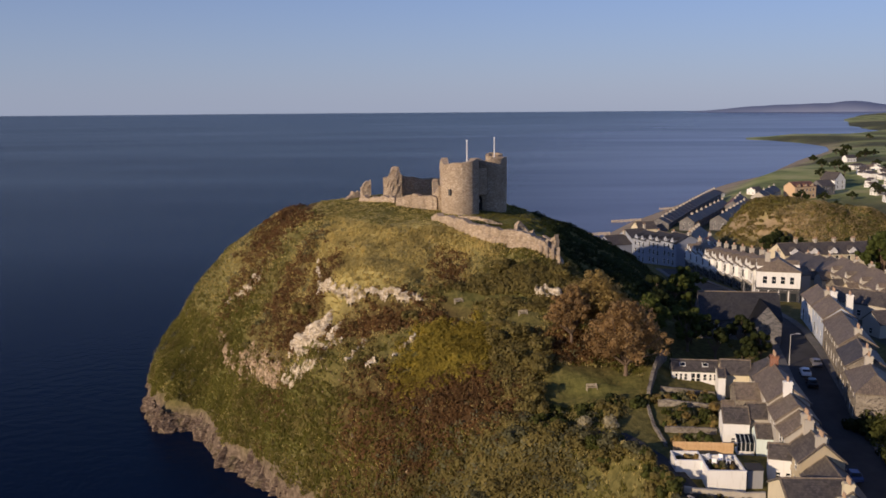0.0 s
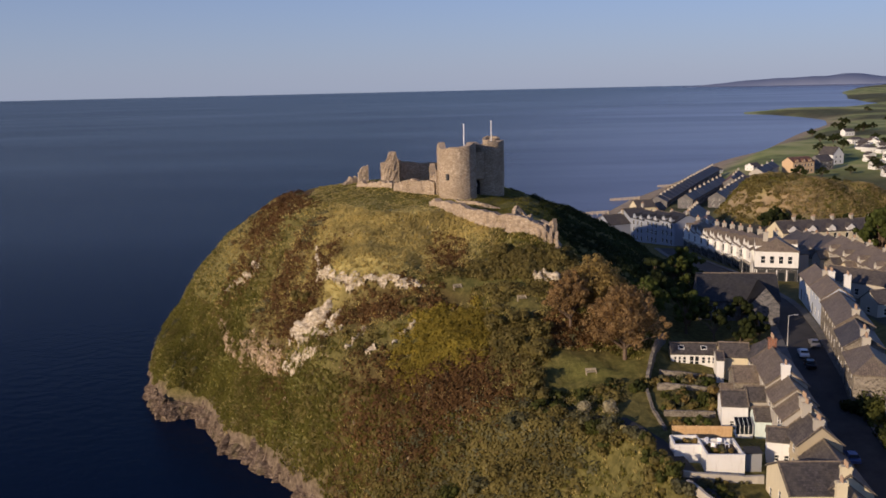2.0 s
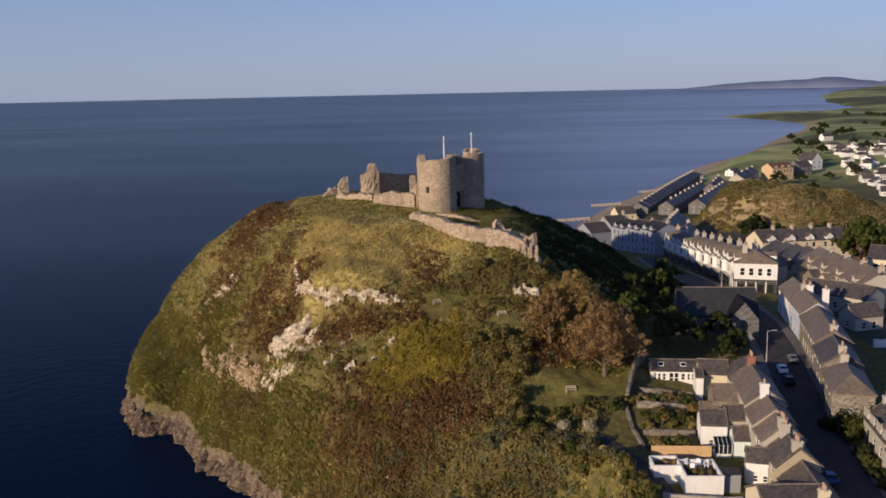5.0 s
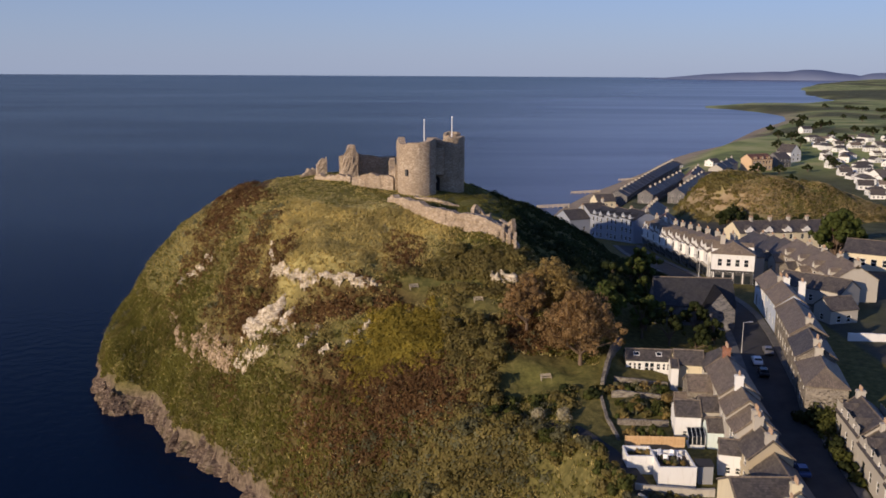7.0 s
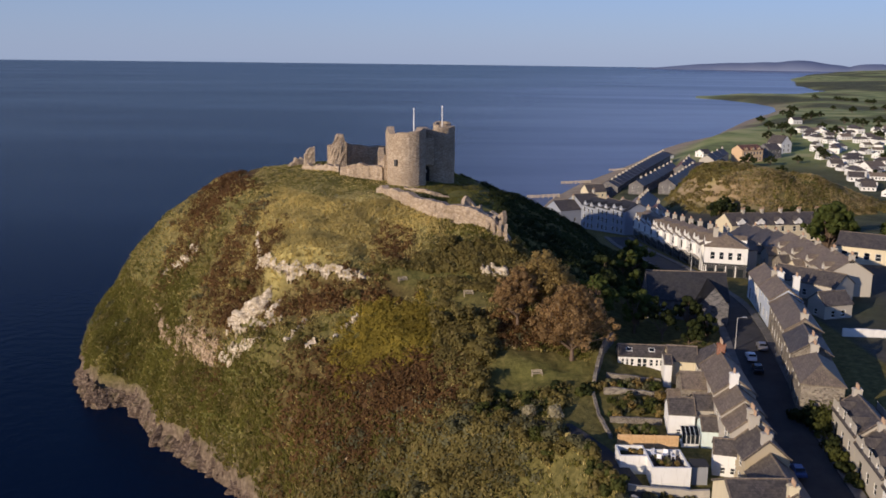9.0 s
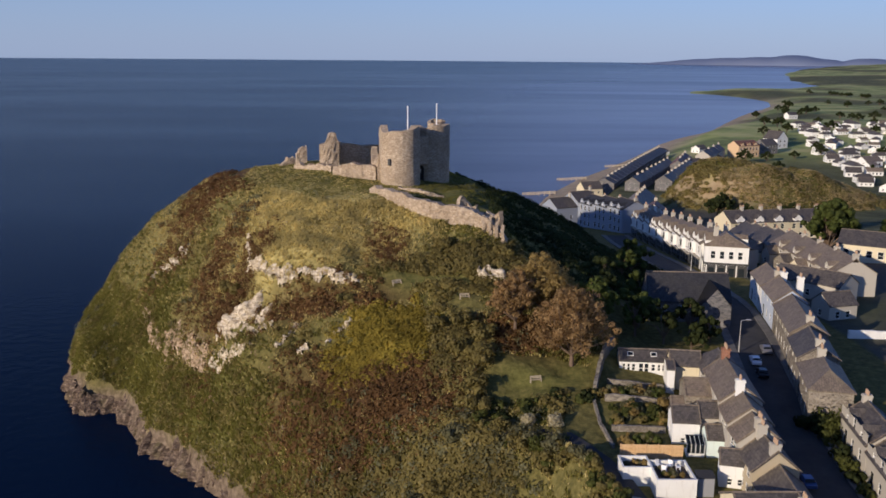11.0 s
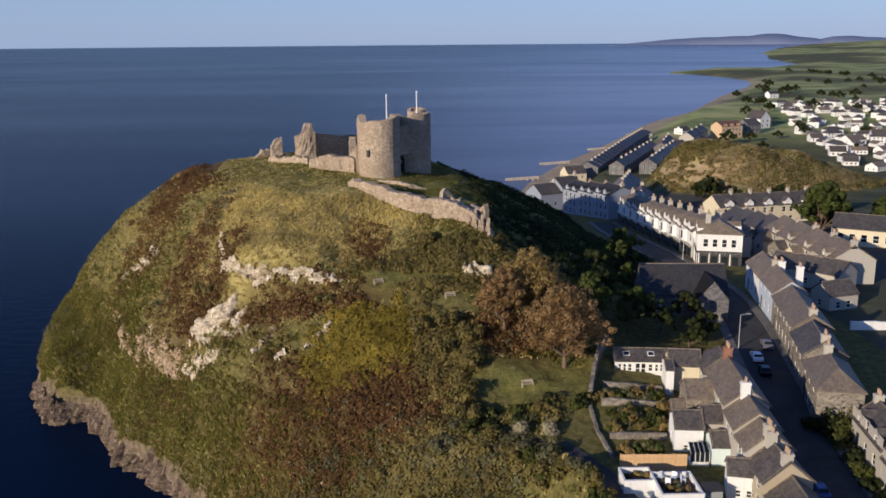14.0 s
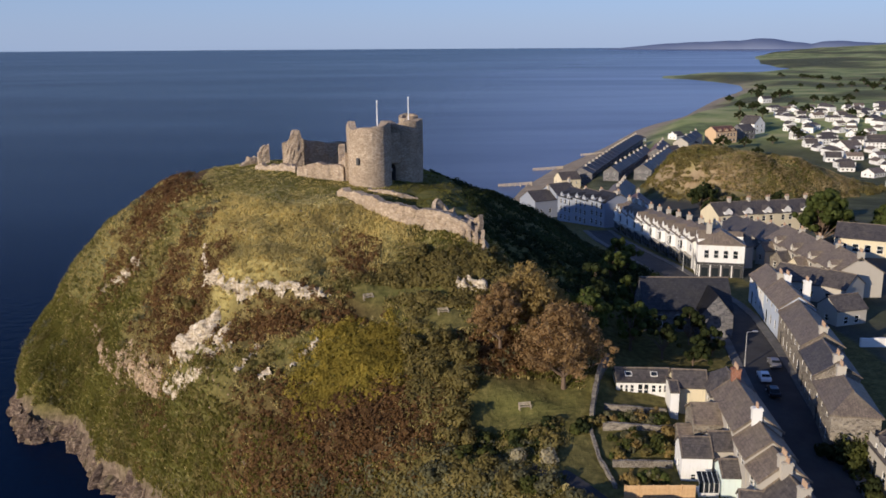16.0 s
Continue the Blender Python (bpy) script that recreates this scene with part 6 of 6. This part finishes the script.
# the shaded look is in the dark leaf colour, on every copy
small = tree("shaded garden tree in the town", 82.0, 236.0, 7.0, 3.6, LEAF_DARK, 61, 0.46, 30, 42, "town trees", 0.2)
rng = random.Random(8)
for i in range(90):
    x, y = rng.uniform(80, 140), rng.uniform(252, 318)
    if i > 34:
        x, y = rng.uniform(150, 420), rng.uniform(360, 720)
    if y > 300 and knoll_reach(x, y) < 1.0:
        continue
    if ring_distance(SHORE_A, np.array([x]), np.array([y]))[0] < 70:
        continue
    copy_thing(small, pose(x, y, ground(x, y) - 0.4, 0, 0, 40 * i) @ Matrix.Scale(rng.uniform(0.7, 1.3), 4))


for i in range(120):
    u = rng.random()
    if i % 2:
        x, y = 330 + 640 * u + rng.uniform(-12, 12), 760 + 500 * u + 60 * math.sin(9 * u) + 90 * (i % 3)
    else:
        x, y = 420 + 160 * (i % 4) + rng.uniform(-15, 15), 700 + 900 * u
    if ring_distance(SHORE_A, np.array([x]), np.array([y]))[0] < 25:
        continue
    copy_thing(small, pose(x, y, ground(x, y) - 0.4, 0, 0, 40 * i) @ Matrix.Scale(rng.uniform(0.8, 1.5), 4))


# ---- benches ----
def bench(x, y, turn):
    top = empty("bench", pose(x, y, ground(x, y), 0, 0, turn))
    top.scale = (0.85, 0.85, 0.85)
    tagged(top, "weathered pale wooden park bench on the grass", "bench", "park benches")
    for i in range(3):
        bm = bmesh.new()
        box(bm, -0.85, 0.85, -0.25 + 0.17 * i, -0.11 + 0.17 * i, 0.42, 0.46)
        part("seat_slat", bm, WOOD, top)
    for i in range(3):
        bm = bmesh.new()
        box(bm, -0.85, 0.85, 0.27, 0.31, 0.55 + 0.15 * i, 0.65 + 0.15 * i)
        part("back_slat", bm, WOOD, top)
    for sx in (-0.78, 0.78):
        for yy, h in ((-0.2, 0.62), (0.25, 0.95)):
            bm = bmesh.new()
            box(bm, sx - 0.04, sx + 0.04, yy - 0.04, yy + 0.04, -0.1, h)
            part("leg", bm, WOOD, top)
        bm = bmesh.new()
        box(bm, sx - 0.05, sx + 0.05, -0.26, 0.28, 0.62, 0.66)
        part("armrest", bm, WOOD, top)


bench(3.6, 138.6, 20)
bench(13.3, 133.4, 10)
bench(20.7, 114.8, 5)


# ---- rock outcrops ----
def blocks(x, y, size, seed):
    """Stepped heights, 0 to 1: each irregular cell stands at its own level."""
    gx, gy = np.floor(x / size), np.floor(y / size)
    best, val = np.full(x.shape, 1e9), np.zeros(x.shape)
    for i in (-1, 0, 1):
        for k in (-1, 0, 1):
            cx, cy = gx + i, gy + k
            h1 = np.sin(cx * 127.1 + cy * 311.7 + seed) * 43758.5453
            h2 = np.sin(cx * 269.5 + cy * 183.3 + seed) * 28001.83
            h3 = np.sin(cx * 41.3 + cy * 289.1 + seed) * 15731.7
            h1, h2, h3 = h1 - np.floor(h1), h2 - np.floor(h2), h3 - np.floor(h3)
            d = (x / size - cx - h1) ** 2 + (y / size - cy - h2) ** 2
            hit = d < best
            best, val = np.where(hit, d, best), np.where(hit, h3, val)
    return val


def line_distance(line, x, y):
    best = np.full(x.shape, 1e9)
    for (ax, ay), (bx, by) in zip(line, line[1:]):
        dx, dy = bx - ax, by - ay
        t = np.clip(((x - ax) * dx + (y - ay) * dy) / (dx * dx + dy * dy), 0, 1)
        best = np.minimum(best, np.hypot(x - ax - t * dx, y - ay - t * dy))
    return best


def outcrop(label, line, width, rise, cell, seed, material=None, gaps=0.25, step=0.24):
    """Bare rock that stands out of the slope along a line, in angular blocks, with turf in its gaps."""
    p = np.array(line, float)
    xs = np.arange(p[:, 0].min() - width - 1, p[:, 0].max() + width + 1, step)
    ys = np.arange(p[:, 1].min() - width - 1, p[:, 1].max() + width + 1, step)
    X, Y = np.meshgrid(xs, ys)
    wx, wy = X + 0.5 * fbm(X, Y, 0.7, 2, seed), Y + 0.5 * fbm(X, Y, 0.7, 2, seed + 3)
    d = line_distance(line, wx, wy) / (width * (1 + 0.7 * fbm(X, Y, 0.35, 3, seed + 9)))
    g = land_height(X, Y)
    gy, gx = np.gradient(land_height(X, Y, False), step)
    nz = 1 / np.sqrt(gx * gx + gy * gy + 1)
    bed = (g + 0.25 * X) * 1.5
    lump = 0.55 * blocks(0.75 * wx + 0.45 * wy, bed, cell, seed) + 0.3 * blocks(wx, wy * 1.4, cell * 0.5, seed + 5) + 0.15 * fbm(X, Y, 2.2, 2, seed)
    up = rise * (lump - gaps) * smooth(1.05, 0.55, d) - 0.35 * smooth(0.6, 1.0, d)
    Z = g + up * nz
    X, Y = X - gx * nz * up, Y - gy * nz * up
    keep = (up > -0.3) & (d < 1.1)
    q = keep[:-1, :-1] & keep[1:, :-1] & keep[:-1, 1:] & keep[1:, 1:]
    idx = -np.ones(X.size, int)
    nx = X.shape[1]
    a = (np.arange(X.size).reshape(X.shape)[:-1, :-1])[q]
    f = np.stack([a, a + 1, a + nx + 1, a + nx], 1)
    used = np.unique(f)
    idx[used] = np.arange(len(used))
    v = np.stack([X.ravel(), Y.ravel(), Z.ravel()], 1)[used]
    ob = new("rock_outcrop", quad_mesh("rock_outcrop", v, idx[f], material or ROCK))
    return tagged(ob, label, "rock", "outcrops", "stuff")


outcrop("pale broken rock ledge across the slope", [(-19.9, 152.2), (-16.5, 146.4), (-14.2, 144.4), (-11.0, 143.2), (-7.7, 141.7), (-4.5, 140.7), (-2.0, 140.1)], 0.6, 1.5, 0.8, 1.0, gaps=0.18)
outcrop("pale rock edge of the upper ledge", [(-21.2, 160.1), (-20.3, 155.2), (-20.2, 153.2)], 0.5, 1.4, 0.7, 2.0, gaps=0.22)
outcrop("large pale limestone face on the slope", [(-23.4, 147.4), (-21.2, 146.2), (-18.8, 144.6)], 1.7, 1.6, 1.4, 3.0, gaps=0.06)
outcrop("pale fractured rock below the great face", [(-24.3, 146.8), (-21.2, 143.7), (-17.7, 140.0)], 1.1, 1.5, 0.7, 17.0, gaps=0.34)
outcrop("pale rock slab beside the great face", [(-17.2, 141.8), (-16.3, 142.6)], 0.75, 1.4, 0.9, 19.0, gaps=0.18)
outcrop("scattered pale rocks in the scrub", [(-16.7, 140.2), (-15.0, 139.4)], 0.8, 1.3, 0.6, 5.0, gaps=0.36)
outcrop("lower pale rock rib on the slope", [(-13.5, 134.7), (-12.3, 136.0), (-11.2, 136.8)], 0.75, 1.5, 0.7, 6.0, gaps=0.3)
outcrop("pale boulder in the scrub", [(-10.2, 132.1), (-9.4, 132.1)], 0.75, 1.5, 0.7, 20.0, gaps=0.15)
outcrop("pale tumbled rocks below the rock face", [(-26.1, 147.0), (-22.7, 142.5), (-20.2, 139.7), (-16.8, 137.1)], 0.55, 1.4, 0.7, 4.0, gaps=0.28)
outcrop("pinkish rock face on the seaward slope", [(-42.9, 173.7), (-40.4, 167.6), (-35.4, 160.8), (-31.7, 155.3), (-27.0, 148.4)], 0.85, 1.5, 1.1, 7.0, PINKROCK, gaps=0.28)
outcrop("broken pinkish rocks below the seaward face", [(-39.5, 164.8), (-36.2, 159.3)], 1.2, 1.3, 0.8, 18.0, PINKROCK, gaps=0.5)
outcrop("grey rock slab on the seaward slope", [(-42.0, 178.4), (-38.6, 176.6), (-34.7, 174.9)], 1.1, 1.2, 1.0, 8.0, gaps=0.28)
outcrop("pale rock beside the gorse", [(-6.3, 130.8), (-5.0, 131.9), (-3.4, 133.1)], 0.6, 1.7, 0.8, 11.0, gaps=0.15)
outcrop("white boulder outcrop above the lawn", [(16.8, 138.4), (18.6, 137.9)], 1.3, 2.6, 0.9, 9.0, gaps=0.05)
outcrop("small pale stones in the dry grass", [(-16.0, 157.4), (-12.5, 155.3), (-9, 155.5)], 1.3, 1.0, 0.5, 10.0, gaps=0.55)
outcrop("small pale stones in the dry grass", [(-6, 156.8), (-3.6, 152.2), (-0.9, 153.0)], 1.6, 1.1, 0.5, 14.0, gaps=0.55)


def sea_cliff(label, line, top, seed, jut=1.0):
    """The bare foot of the headland: ribbed, stepped and cracked rock that rises from the water along the shore."""
    step, rows = 0.32, 30
    pts = resample(line, step)
    n = len(pts)
    P = np.array(pts)
    P = np.stack([np.convolve(np.pad(P[:, k], 4, mode="edge"), np.ones(9) / 9, "valid") for k in (0, 1)], 1)
    T = np.gradient(P, axis=0)
    T /= np.linalg.norm(T, axis=1, keepdims=True)
    N = np.stack([-T[:, 1], T[:, 0]], 1)         # inland
    U, V = np.meshgrid(np.arange(n) * step, np.linspace(0, 1, rows))
    h = top * (0.72 + 0.75 * fbm(U, U * 0, 0.11, 3, seed) + 0.35 * fbm(U, U * 0, 0.5, 2, seed + 1))
    Z = -1.5 + V * (h + 1.5)
    bed = Z + 0.3 * U
    ribs = 1.7 * np.abs(fbm(U, Z * 0.12, 0.32, 3, seed + 2)) + 0.9 * blocks(U + 0.25 * Z, bed * 0.4, 1.9, seed) + 0.55 * blocks(U, bed * 0.8, 0.8, seed + 4) + 0.3 * fbm(U, Z, 1.3, 2, seed + 6)
    foot = 1.3 * smooth(2.2, 0.2, Z) * np.clip(0.3 + 1.6 * fbm(U, U * 0, 0.22, 3, seed + 8), 0, 1.2)   # ledges at the waterline
    off = 0.26 * np.maximum(Z, -1) + 1.5 * V ** 5 - jut * (ribs - 0.95) * (1 - V ** 8) - foot + 0.3
    X, Y = P[:, 0] + N[:, 0] * off, P[:, 1] + N[:, 1] * off
    g = land_height(X, Y)
    Z = np.where(V > 0.9, np.minimum(Z, g - 0.1), Z)
    me = grid_mesh("sea_cliff", X, Y, Z, SEAROCK)
    me.shade_flat()
    tagged(new("sea_cliff", me), label, "cliff", kind="structure")


sea_cliff("ribbed dark sea cliff at the headland's tip", [(-70, 217), (-65, 197), (-61.5, 181), (-58.5, 173), (-54.8, 168.2), (-49, 168.6), (-45, 163.2), (-41.2, 157), (-38.8, 151.2), (-34.2, 148.6)], 5.0, 1.0, 1.1)
sea_cliff("ribbed brown sea cliff below the grass slope", [(-34.4, 148.8), (-30.8, 143.4), (-27.4, 139), (-23, 134), (-18.5, 126), (-12, 114), (-3.2, 97.4), (5, 82)], 5.4, 6.0, 1.3)
outcrop("low dark skerries awash below the cliff", [(-29, 133), (-24.5, 128), (-19.5, 120)], 2.2, 7.5, 1.1, 24.0, SEAROCK, 0.2, 0.3)
outcrop("bare broken rock along the cliff edge", [(-31.0, 151.0), (-22.6, 141.0), (-14.2, 128.2), (-4.4, 114.6)], 1.1, 1.1, 0.7, 27.0, SHORE_ROCK, 0.56, 0.28)
outcrop("pale broken rock patches above the cliff", [(-26.5, 148.5), (-18.6, 136.8), (-10.4, 125.4), (-2.0, 116.0)], 1.1, 1.0, 0.6, 29.0, SHORE_ROCK, 0.62, 0.28)


# ---- lane, garden walls and planting ----
ribbon([(14.5, 106.5), (18.5, 104.5), (21.8, 101.5), (24.6, 96), (25.4, 90), (26.4, 84), (28.5, 72), (30, 55)], -1.2, 1.3, 0.08, ASPHALT, "lane", "narrow dark lane behind the gardens")


def low_wall(pts, h, label, thick=0.35, material=None, seed=0.0, sink=0.5, jag=0.08):
    line = np.array(pts, float)
    seg = np.concatenate([[0], np.cumsum(np.hypot(*np.diff(line, axis=0).T))])
    seg /= seg[-1]
    zs = [ground(*p) for p in pts]
    g = lambda u: float(np.interp(u, seg, zs))
    bm = ruin_wall(pts, thick, lambda u: g(u) - sink, lambda u: g(u) + h, 0.6, jag, seed, layers=2)
    return tagged(new("garden_wall", link_mesh("garden_wall", bm, material or COTTAGE)), label, "wall", "garden walls")


low_wall([(27.2, 110.2), (28.6, 114.5), (30.4, 119.0), (33.0, 124.6)], 1.5, "tall stone boundary wall beside the lawn", 0.45)
low_wall([(29.4, 113.0), (36.4, 112.2)], 0.8, "low stone wall between garden terraces")
low_wall([(28.2, 109.2), (35.6, 108.4)], 0.9, "low pale stone wall between gardens")
low_wall([(27.4, 102.6), (33.4, 101.8)], 0.7, "low stone wall between gardens")
low_wall([(26.9, 110.0), (26.4, 104.0), (26.6, 98.6)], 0.35, "rough stone wall along the lane")
low_wall([(25.3, 86.5), (29.6, 86.1), (33.4, 85.7)], 0.8, "pale rendered wall of the lower garden", material=GREYR)
low_wall([(24.9, 83.6), (27.1, 79.6), (31.6, 78.4)], 0.8, "pale rendered wall of the lower garden", material=GREYR)
low_wall([(69.7, 130.2), (80.0, 129.0)], 1.2, "white painted yard wall", material=WHITE)


def rail_fence(pts, h=1.1):
    top = empty("rail_fence", pose(0, 0, 0))
    tagged(top, "pale weathered post-and-rail fence along the cliff path", "fence", "garden fences")
    line = resample(pts, 1.4)
    for (ax, ay), (bx, by) in zip(line, line[1:]):
        za, zb = ground(ax, ay), ground(bx, by)
        bm = bmesh.new()
        box(bm, -0.06, 0.06, -0.06, 0.06, -0.4, h)
        part("post", bm, WOOD, top, at=pose(ax, ay, za))
        for k in (0.35, 0.68, 1.0):
            bm = bmesh.new()
            tube(bm, (ax, ay, za + h * k - 0.05), (bx, by, zb + h * k - 0.05), 0.05, 0.05, 5)
            part("rail", bm, WOOD, top)


rail_fence([(18.6, 88.6), (19.4, 86.2), (21.4, 82.4), (24.0, 77.5)])

def greenhouse(x, y, turn):
    top = empty("greenhouse", pose(x, y, ground(x, y), 0, 0, turn))
    tagged(top, "small white-framed glass lean-to greenhouse in a garden", "greenhouse")
    w, d, h = 1.9, 1.4, 1.7
    bm = bmesh.new()
    box(bm, -w / 2, w / 2, -d / 2, d / 2, -0.4, 0.35)
    part("base", bm, WHITE, top)
    for i in range(5):
        u = -w / 2 + w * i / 4
        bm = bmesh.new()
        box(bm, u - 0.03, u + 0.03, -d / 2, -d / 2 + 0.06, 0.35, h - 0.3)
        part("post", bm, FRAME, top)
        bm = bmesh.new()
        tube(bm, (u, -d / 2 + 0.03, h - 0.3), (u, d / 2, h + 0.25), 0.035, 0.035, 4)
        part("rafter", bm, SHEDGREY, top)
    for i in range(4):
        u = -w / 2 + w * i / 4 + 0.04
        bm = bmesh.new()
        f = bm.faces.new([bm.verts.new(q) for q in ((u, -d / 2 + 0.03, h - 0.32), (u + w / 4 - 0.08, -d / 2 + 0.03, h - 0.32), (u + w / 4 - 0.08, d / 2, h + 0.22), (u, d / 2, h + 0.22))])
        bmesh.ops.solidify(bm, geom=[f], thickness=0.02)
        part("roof_pane", bm, GLASS, top)
        bm = bmesh.new()
        box(bm, u, u + w / 4 - 0.08, -d / 2 + 0.02, -d / 2 + 0.04, 0.37, h - 0.34)
        part("pane", bm, GLASS, top)


def shed(x, y, turn):
    top = empty("garden_shed", pose(x, y, ground(x, y), 0, 0, turn))
    tagged(top, "small grey-painted timber garden shed with felt roof", "shed")
    for i in range(8):
        bm = bmesh.new()
        box(bm, -0.8 + 0.2 * i, -0.62 + 0.2 * i, -0.7, -0.66, -0.4, 2.0)
        part("board", bm, SHEDGREY, top)
    bm = bmesh.new()
    box(bm, -0.8, 0.78, -0.655, 0.7, -0.4, 2.0)
    part("body", bm, SHEDGREY, top)
    bm = bmesh.new()
    box(bm, -0.9, 0.9, -0.8, 0.8, 0, 0.06, pose(0, 0, 2.06, 6))
    part("roof", bm, ASPHALT, top)


def garden_chair(x, y, z, turn):
    top = empty("garden_chair", pose(x, y, z, 0, 0, turn))
    tagged(top, "white moulded garden chair on the roof terrace", "chair", "terrace chairs")
    bm = bmesh.new()
    box(bm, -0.25, 0.25, -0.25, 0.25, 0.40, 0.45, bevel=0.02)
    part("seat", bm, WHITEPOLE, top)
    bm = bmesh.new()
    box(bm, -0.25, 0.25, 0.21, 0.26, 0.46, 0.92, bevel=0.02)
    part("backrest", bm, WHITEPOLE, top)
    for sx in (-0.21, 0.21):
        for sy in (-0.2, 0.2):
            bm = bmesh.new()
            tube(bm, (sx, sy, 0), (sx, sy, 0.4), 0.03, 0.03, 6)
            part("leg", bm, WHITEPOLE, top)


greenhouse(35.1, 97.0, -8)
shed(33.3, 88.9, -4)
for cx, cy, ct in ((29.3, 91.4, 20), (30.4, 91.2, -40), (31.2, 90.8, 80), (29.6, 90.4, 150)):
    garden_chair(cx, cy, 24.21, ct)

# pampas and garden shrubs
bush("rounded pale pampas bush by the lane", 18.3, 105.8, 1.9, 0.6, LEAF_PALE, 101, 0.16, 10, 80, "pale bushes")
bush("rounded pale flowering bush by the lane", 21.2, 104.2, 1.9, 0.8, LEAF_PALE, 102, 0.16, 12, 80, "pale bushes")
rng = random.Random(77)
for i in range(64):
    x, y = rng.uniform(27.5, 36.0), rng.choice((rng.uniform(109.5, 112), rng.uniform(103, 108), rng.uniform(98.8, 101.5), rng.uniform(104, 107.5)))
    if 35.5 < x and 103 < y < 109 or (31.8 < x and y < 102):
        continue
    bush("leafy green shrub in a garden", x, y, rng.uniform(0.6, 1.7), rng.uniform(0.5, 1.1), rng.choice((HEDGE, SCRUB_OLIVE, LEAF_GREEN, SCRUB_GREY, LEAF_OCHRE)), 200 + i, 0.17, 7, 40, "garden shrubs")
for i in range(26):
    x, y = rng.uniform(26.6, 31.5), rng.uniform(80.5, 85.8)
    bush("leafy green shrub in a garden", x, y, rng.uniform(0.5, 1.3), rng.uniform(0.4, 0.8), rng.choice((HEDGE, SCRUB_GREY, SCRUB_OLIVE)), 300 + i, 0.16, 6, 36, "garden shrubs")
for i in range(16):
    x, y = rng.choice(((27.1, 92.1), (30.2, 89.3), (30.2, 90.4)))
    bush("potted shrub on the roof terrace", x + rng.uniform(-1.0, 1.0), y + rng.uniform(-0.9, 0.9), rng.uniform(0.4, 0.8), 0.3, rng.choice((HEDGE, SCRUB_GREY, LEAF_OCHRE)), 340 + i, 0.14, 4, 30, "terrace pots", z=24.1 if x < 28.4 else 24.2)
for i in range(46):
    u = rng.random()
    x, y = float(np.interp(u, [0, 0.35, 0.7, 1], [12, 19.5, 23, 24.2])) + rng.uniform(-1.2, 0.6), float(np.interp(u, [0, 0.35, 0.7, 1], [108, 100.2, 91, 82])) + rng.uniform(-1, 1)
    bush("thick hedge bush on the lane bank", x, y, rng.uniform(1.0, 2.0), rng.uniform(0.8, 1.3), rng.choice((HEDGE, SCRUB_OLIVE, SCRUB_OLIVE, SCRUB_GREY)), 400 + i, 0.2, 8, 46, "bank hedge")
for i in range(20):
    x, y = rng.uniform(13, 27), rng.uniform(108.2, 110.8)
    bush("dark shrub below the lawn", x, y, rng.uniform(0.9, 1.6), rng.uniform(0.8, 1.2), rng.choice((HEDGE, SCRUB_OLIVE, LEAF_DARK)), 460 + i, 0.2, 8, 46, "lawn edge shrubs")
for i, (x, y, h) in enumerate(((50.4, 100.4, 2.8), (52.0, 100.0, 3.4), (53.8, 99.8, 3.2), (55.4, 99.6, 2.4), (49.6, 101.6, 1.8), (50.8, 97.8, 1.8), (50.6, 95.0, 1.6), (50.0, 92.6, 1.6), (49.6, 90.2, 1.4), (49.4, 87.6, 1.5))):
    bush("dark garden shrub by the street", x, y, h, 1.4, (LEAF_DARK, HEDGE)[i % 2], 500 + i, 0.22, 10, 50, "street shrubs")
for i, (x, y, h, w) in enumerate(((-2, 108.5, 2.2, 1.9), (1.5, 106.5, 2.6, 2.1), (5, 104.5, 2.6, 2.2), (8, 103, 2.4, 2.0), (3, 110, 2.0, 1.8), (10, 107, 2.4, 2.0), (13, 110.5, 2.6, 2.0), (12.5, 114, 3.0, 2.2), (13.8, 118, 3.2, 2.2), (11.5, 121, 2.8, 2.0), (9, 127, 2.4, 2.2), (15, 123, 3.0, 2.0), (12, 126.5, 2.6, 2.0), (-4, 138, 2.0, 1.6), (-22.5, 152.5, 2.0, 1.8), (-24.5, 155, 1.8, 1.6), (20, 143, 2.0, 2.0), (11, 144.5, 1.8, 1.6), (26, 138, 2.4, 2.2), (22.5, 135.5, 2.2, 1.8))):
    bush("thick thorn bush on the slope", x, y, h, w, (SCRUB_OLIVE, HEDGE, SCRUB_GREY)[i % 3] if y < 108 else SCRUB_OLIVE, 600 + i, 0.22, 16, 70, "thorn bushes")


# ---- beach groynes ----
def groyne(x0, y0, x1, y1):
    top = empty("groyne", pose(0, 0, 0))
    tagged(top, "dark weathered timber groyne across the beach", "groyne", "beach groynes")
    n = 7
    for i in range(n):
        u = i / (n - 1)
        x, y = x0 + (x1 - x0) * u, y0 + (y1 - y0) * u
        bm = bmesh.new()
        tube(bm, (x, y, -1.5), (x, y, 2.6 - 1.4 * u), 0.22, 0.2, 6)
        part("post", bm, WOOD, top)
    for k in (0.4, 0.9, 1.4):
        bm = bmesh.new()
        tube(bm, (x0, y0, k + 0.9), (x1, y1, k - 0.5), 0.16, 0.16, 4)
        part("rail", bm, WOOD, top)


for gx, gy in ((76, 430), (103, 482), (144, 541), (192, 621)):
    groyne(gx + 9, gy + 1, gx - 6, gy + 5)
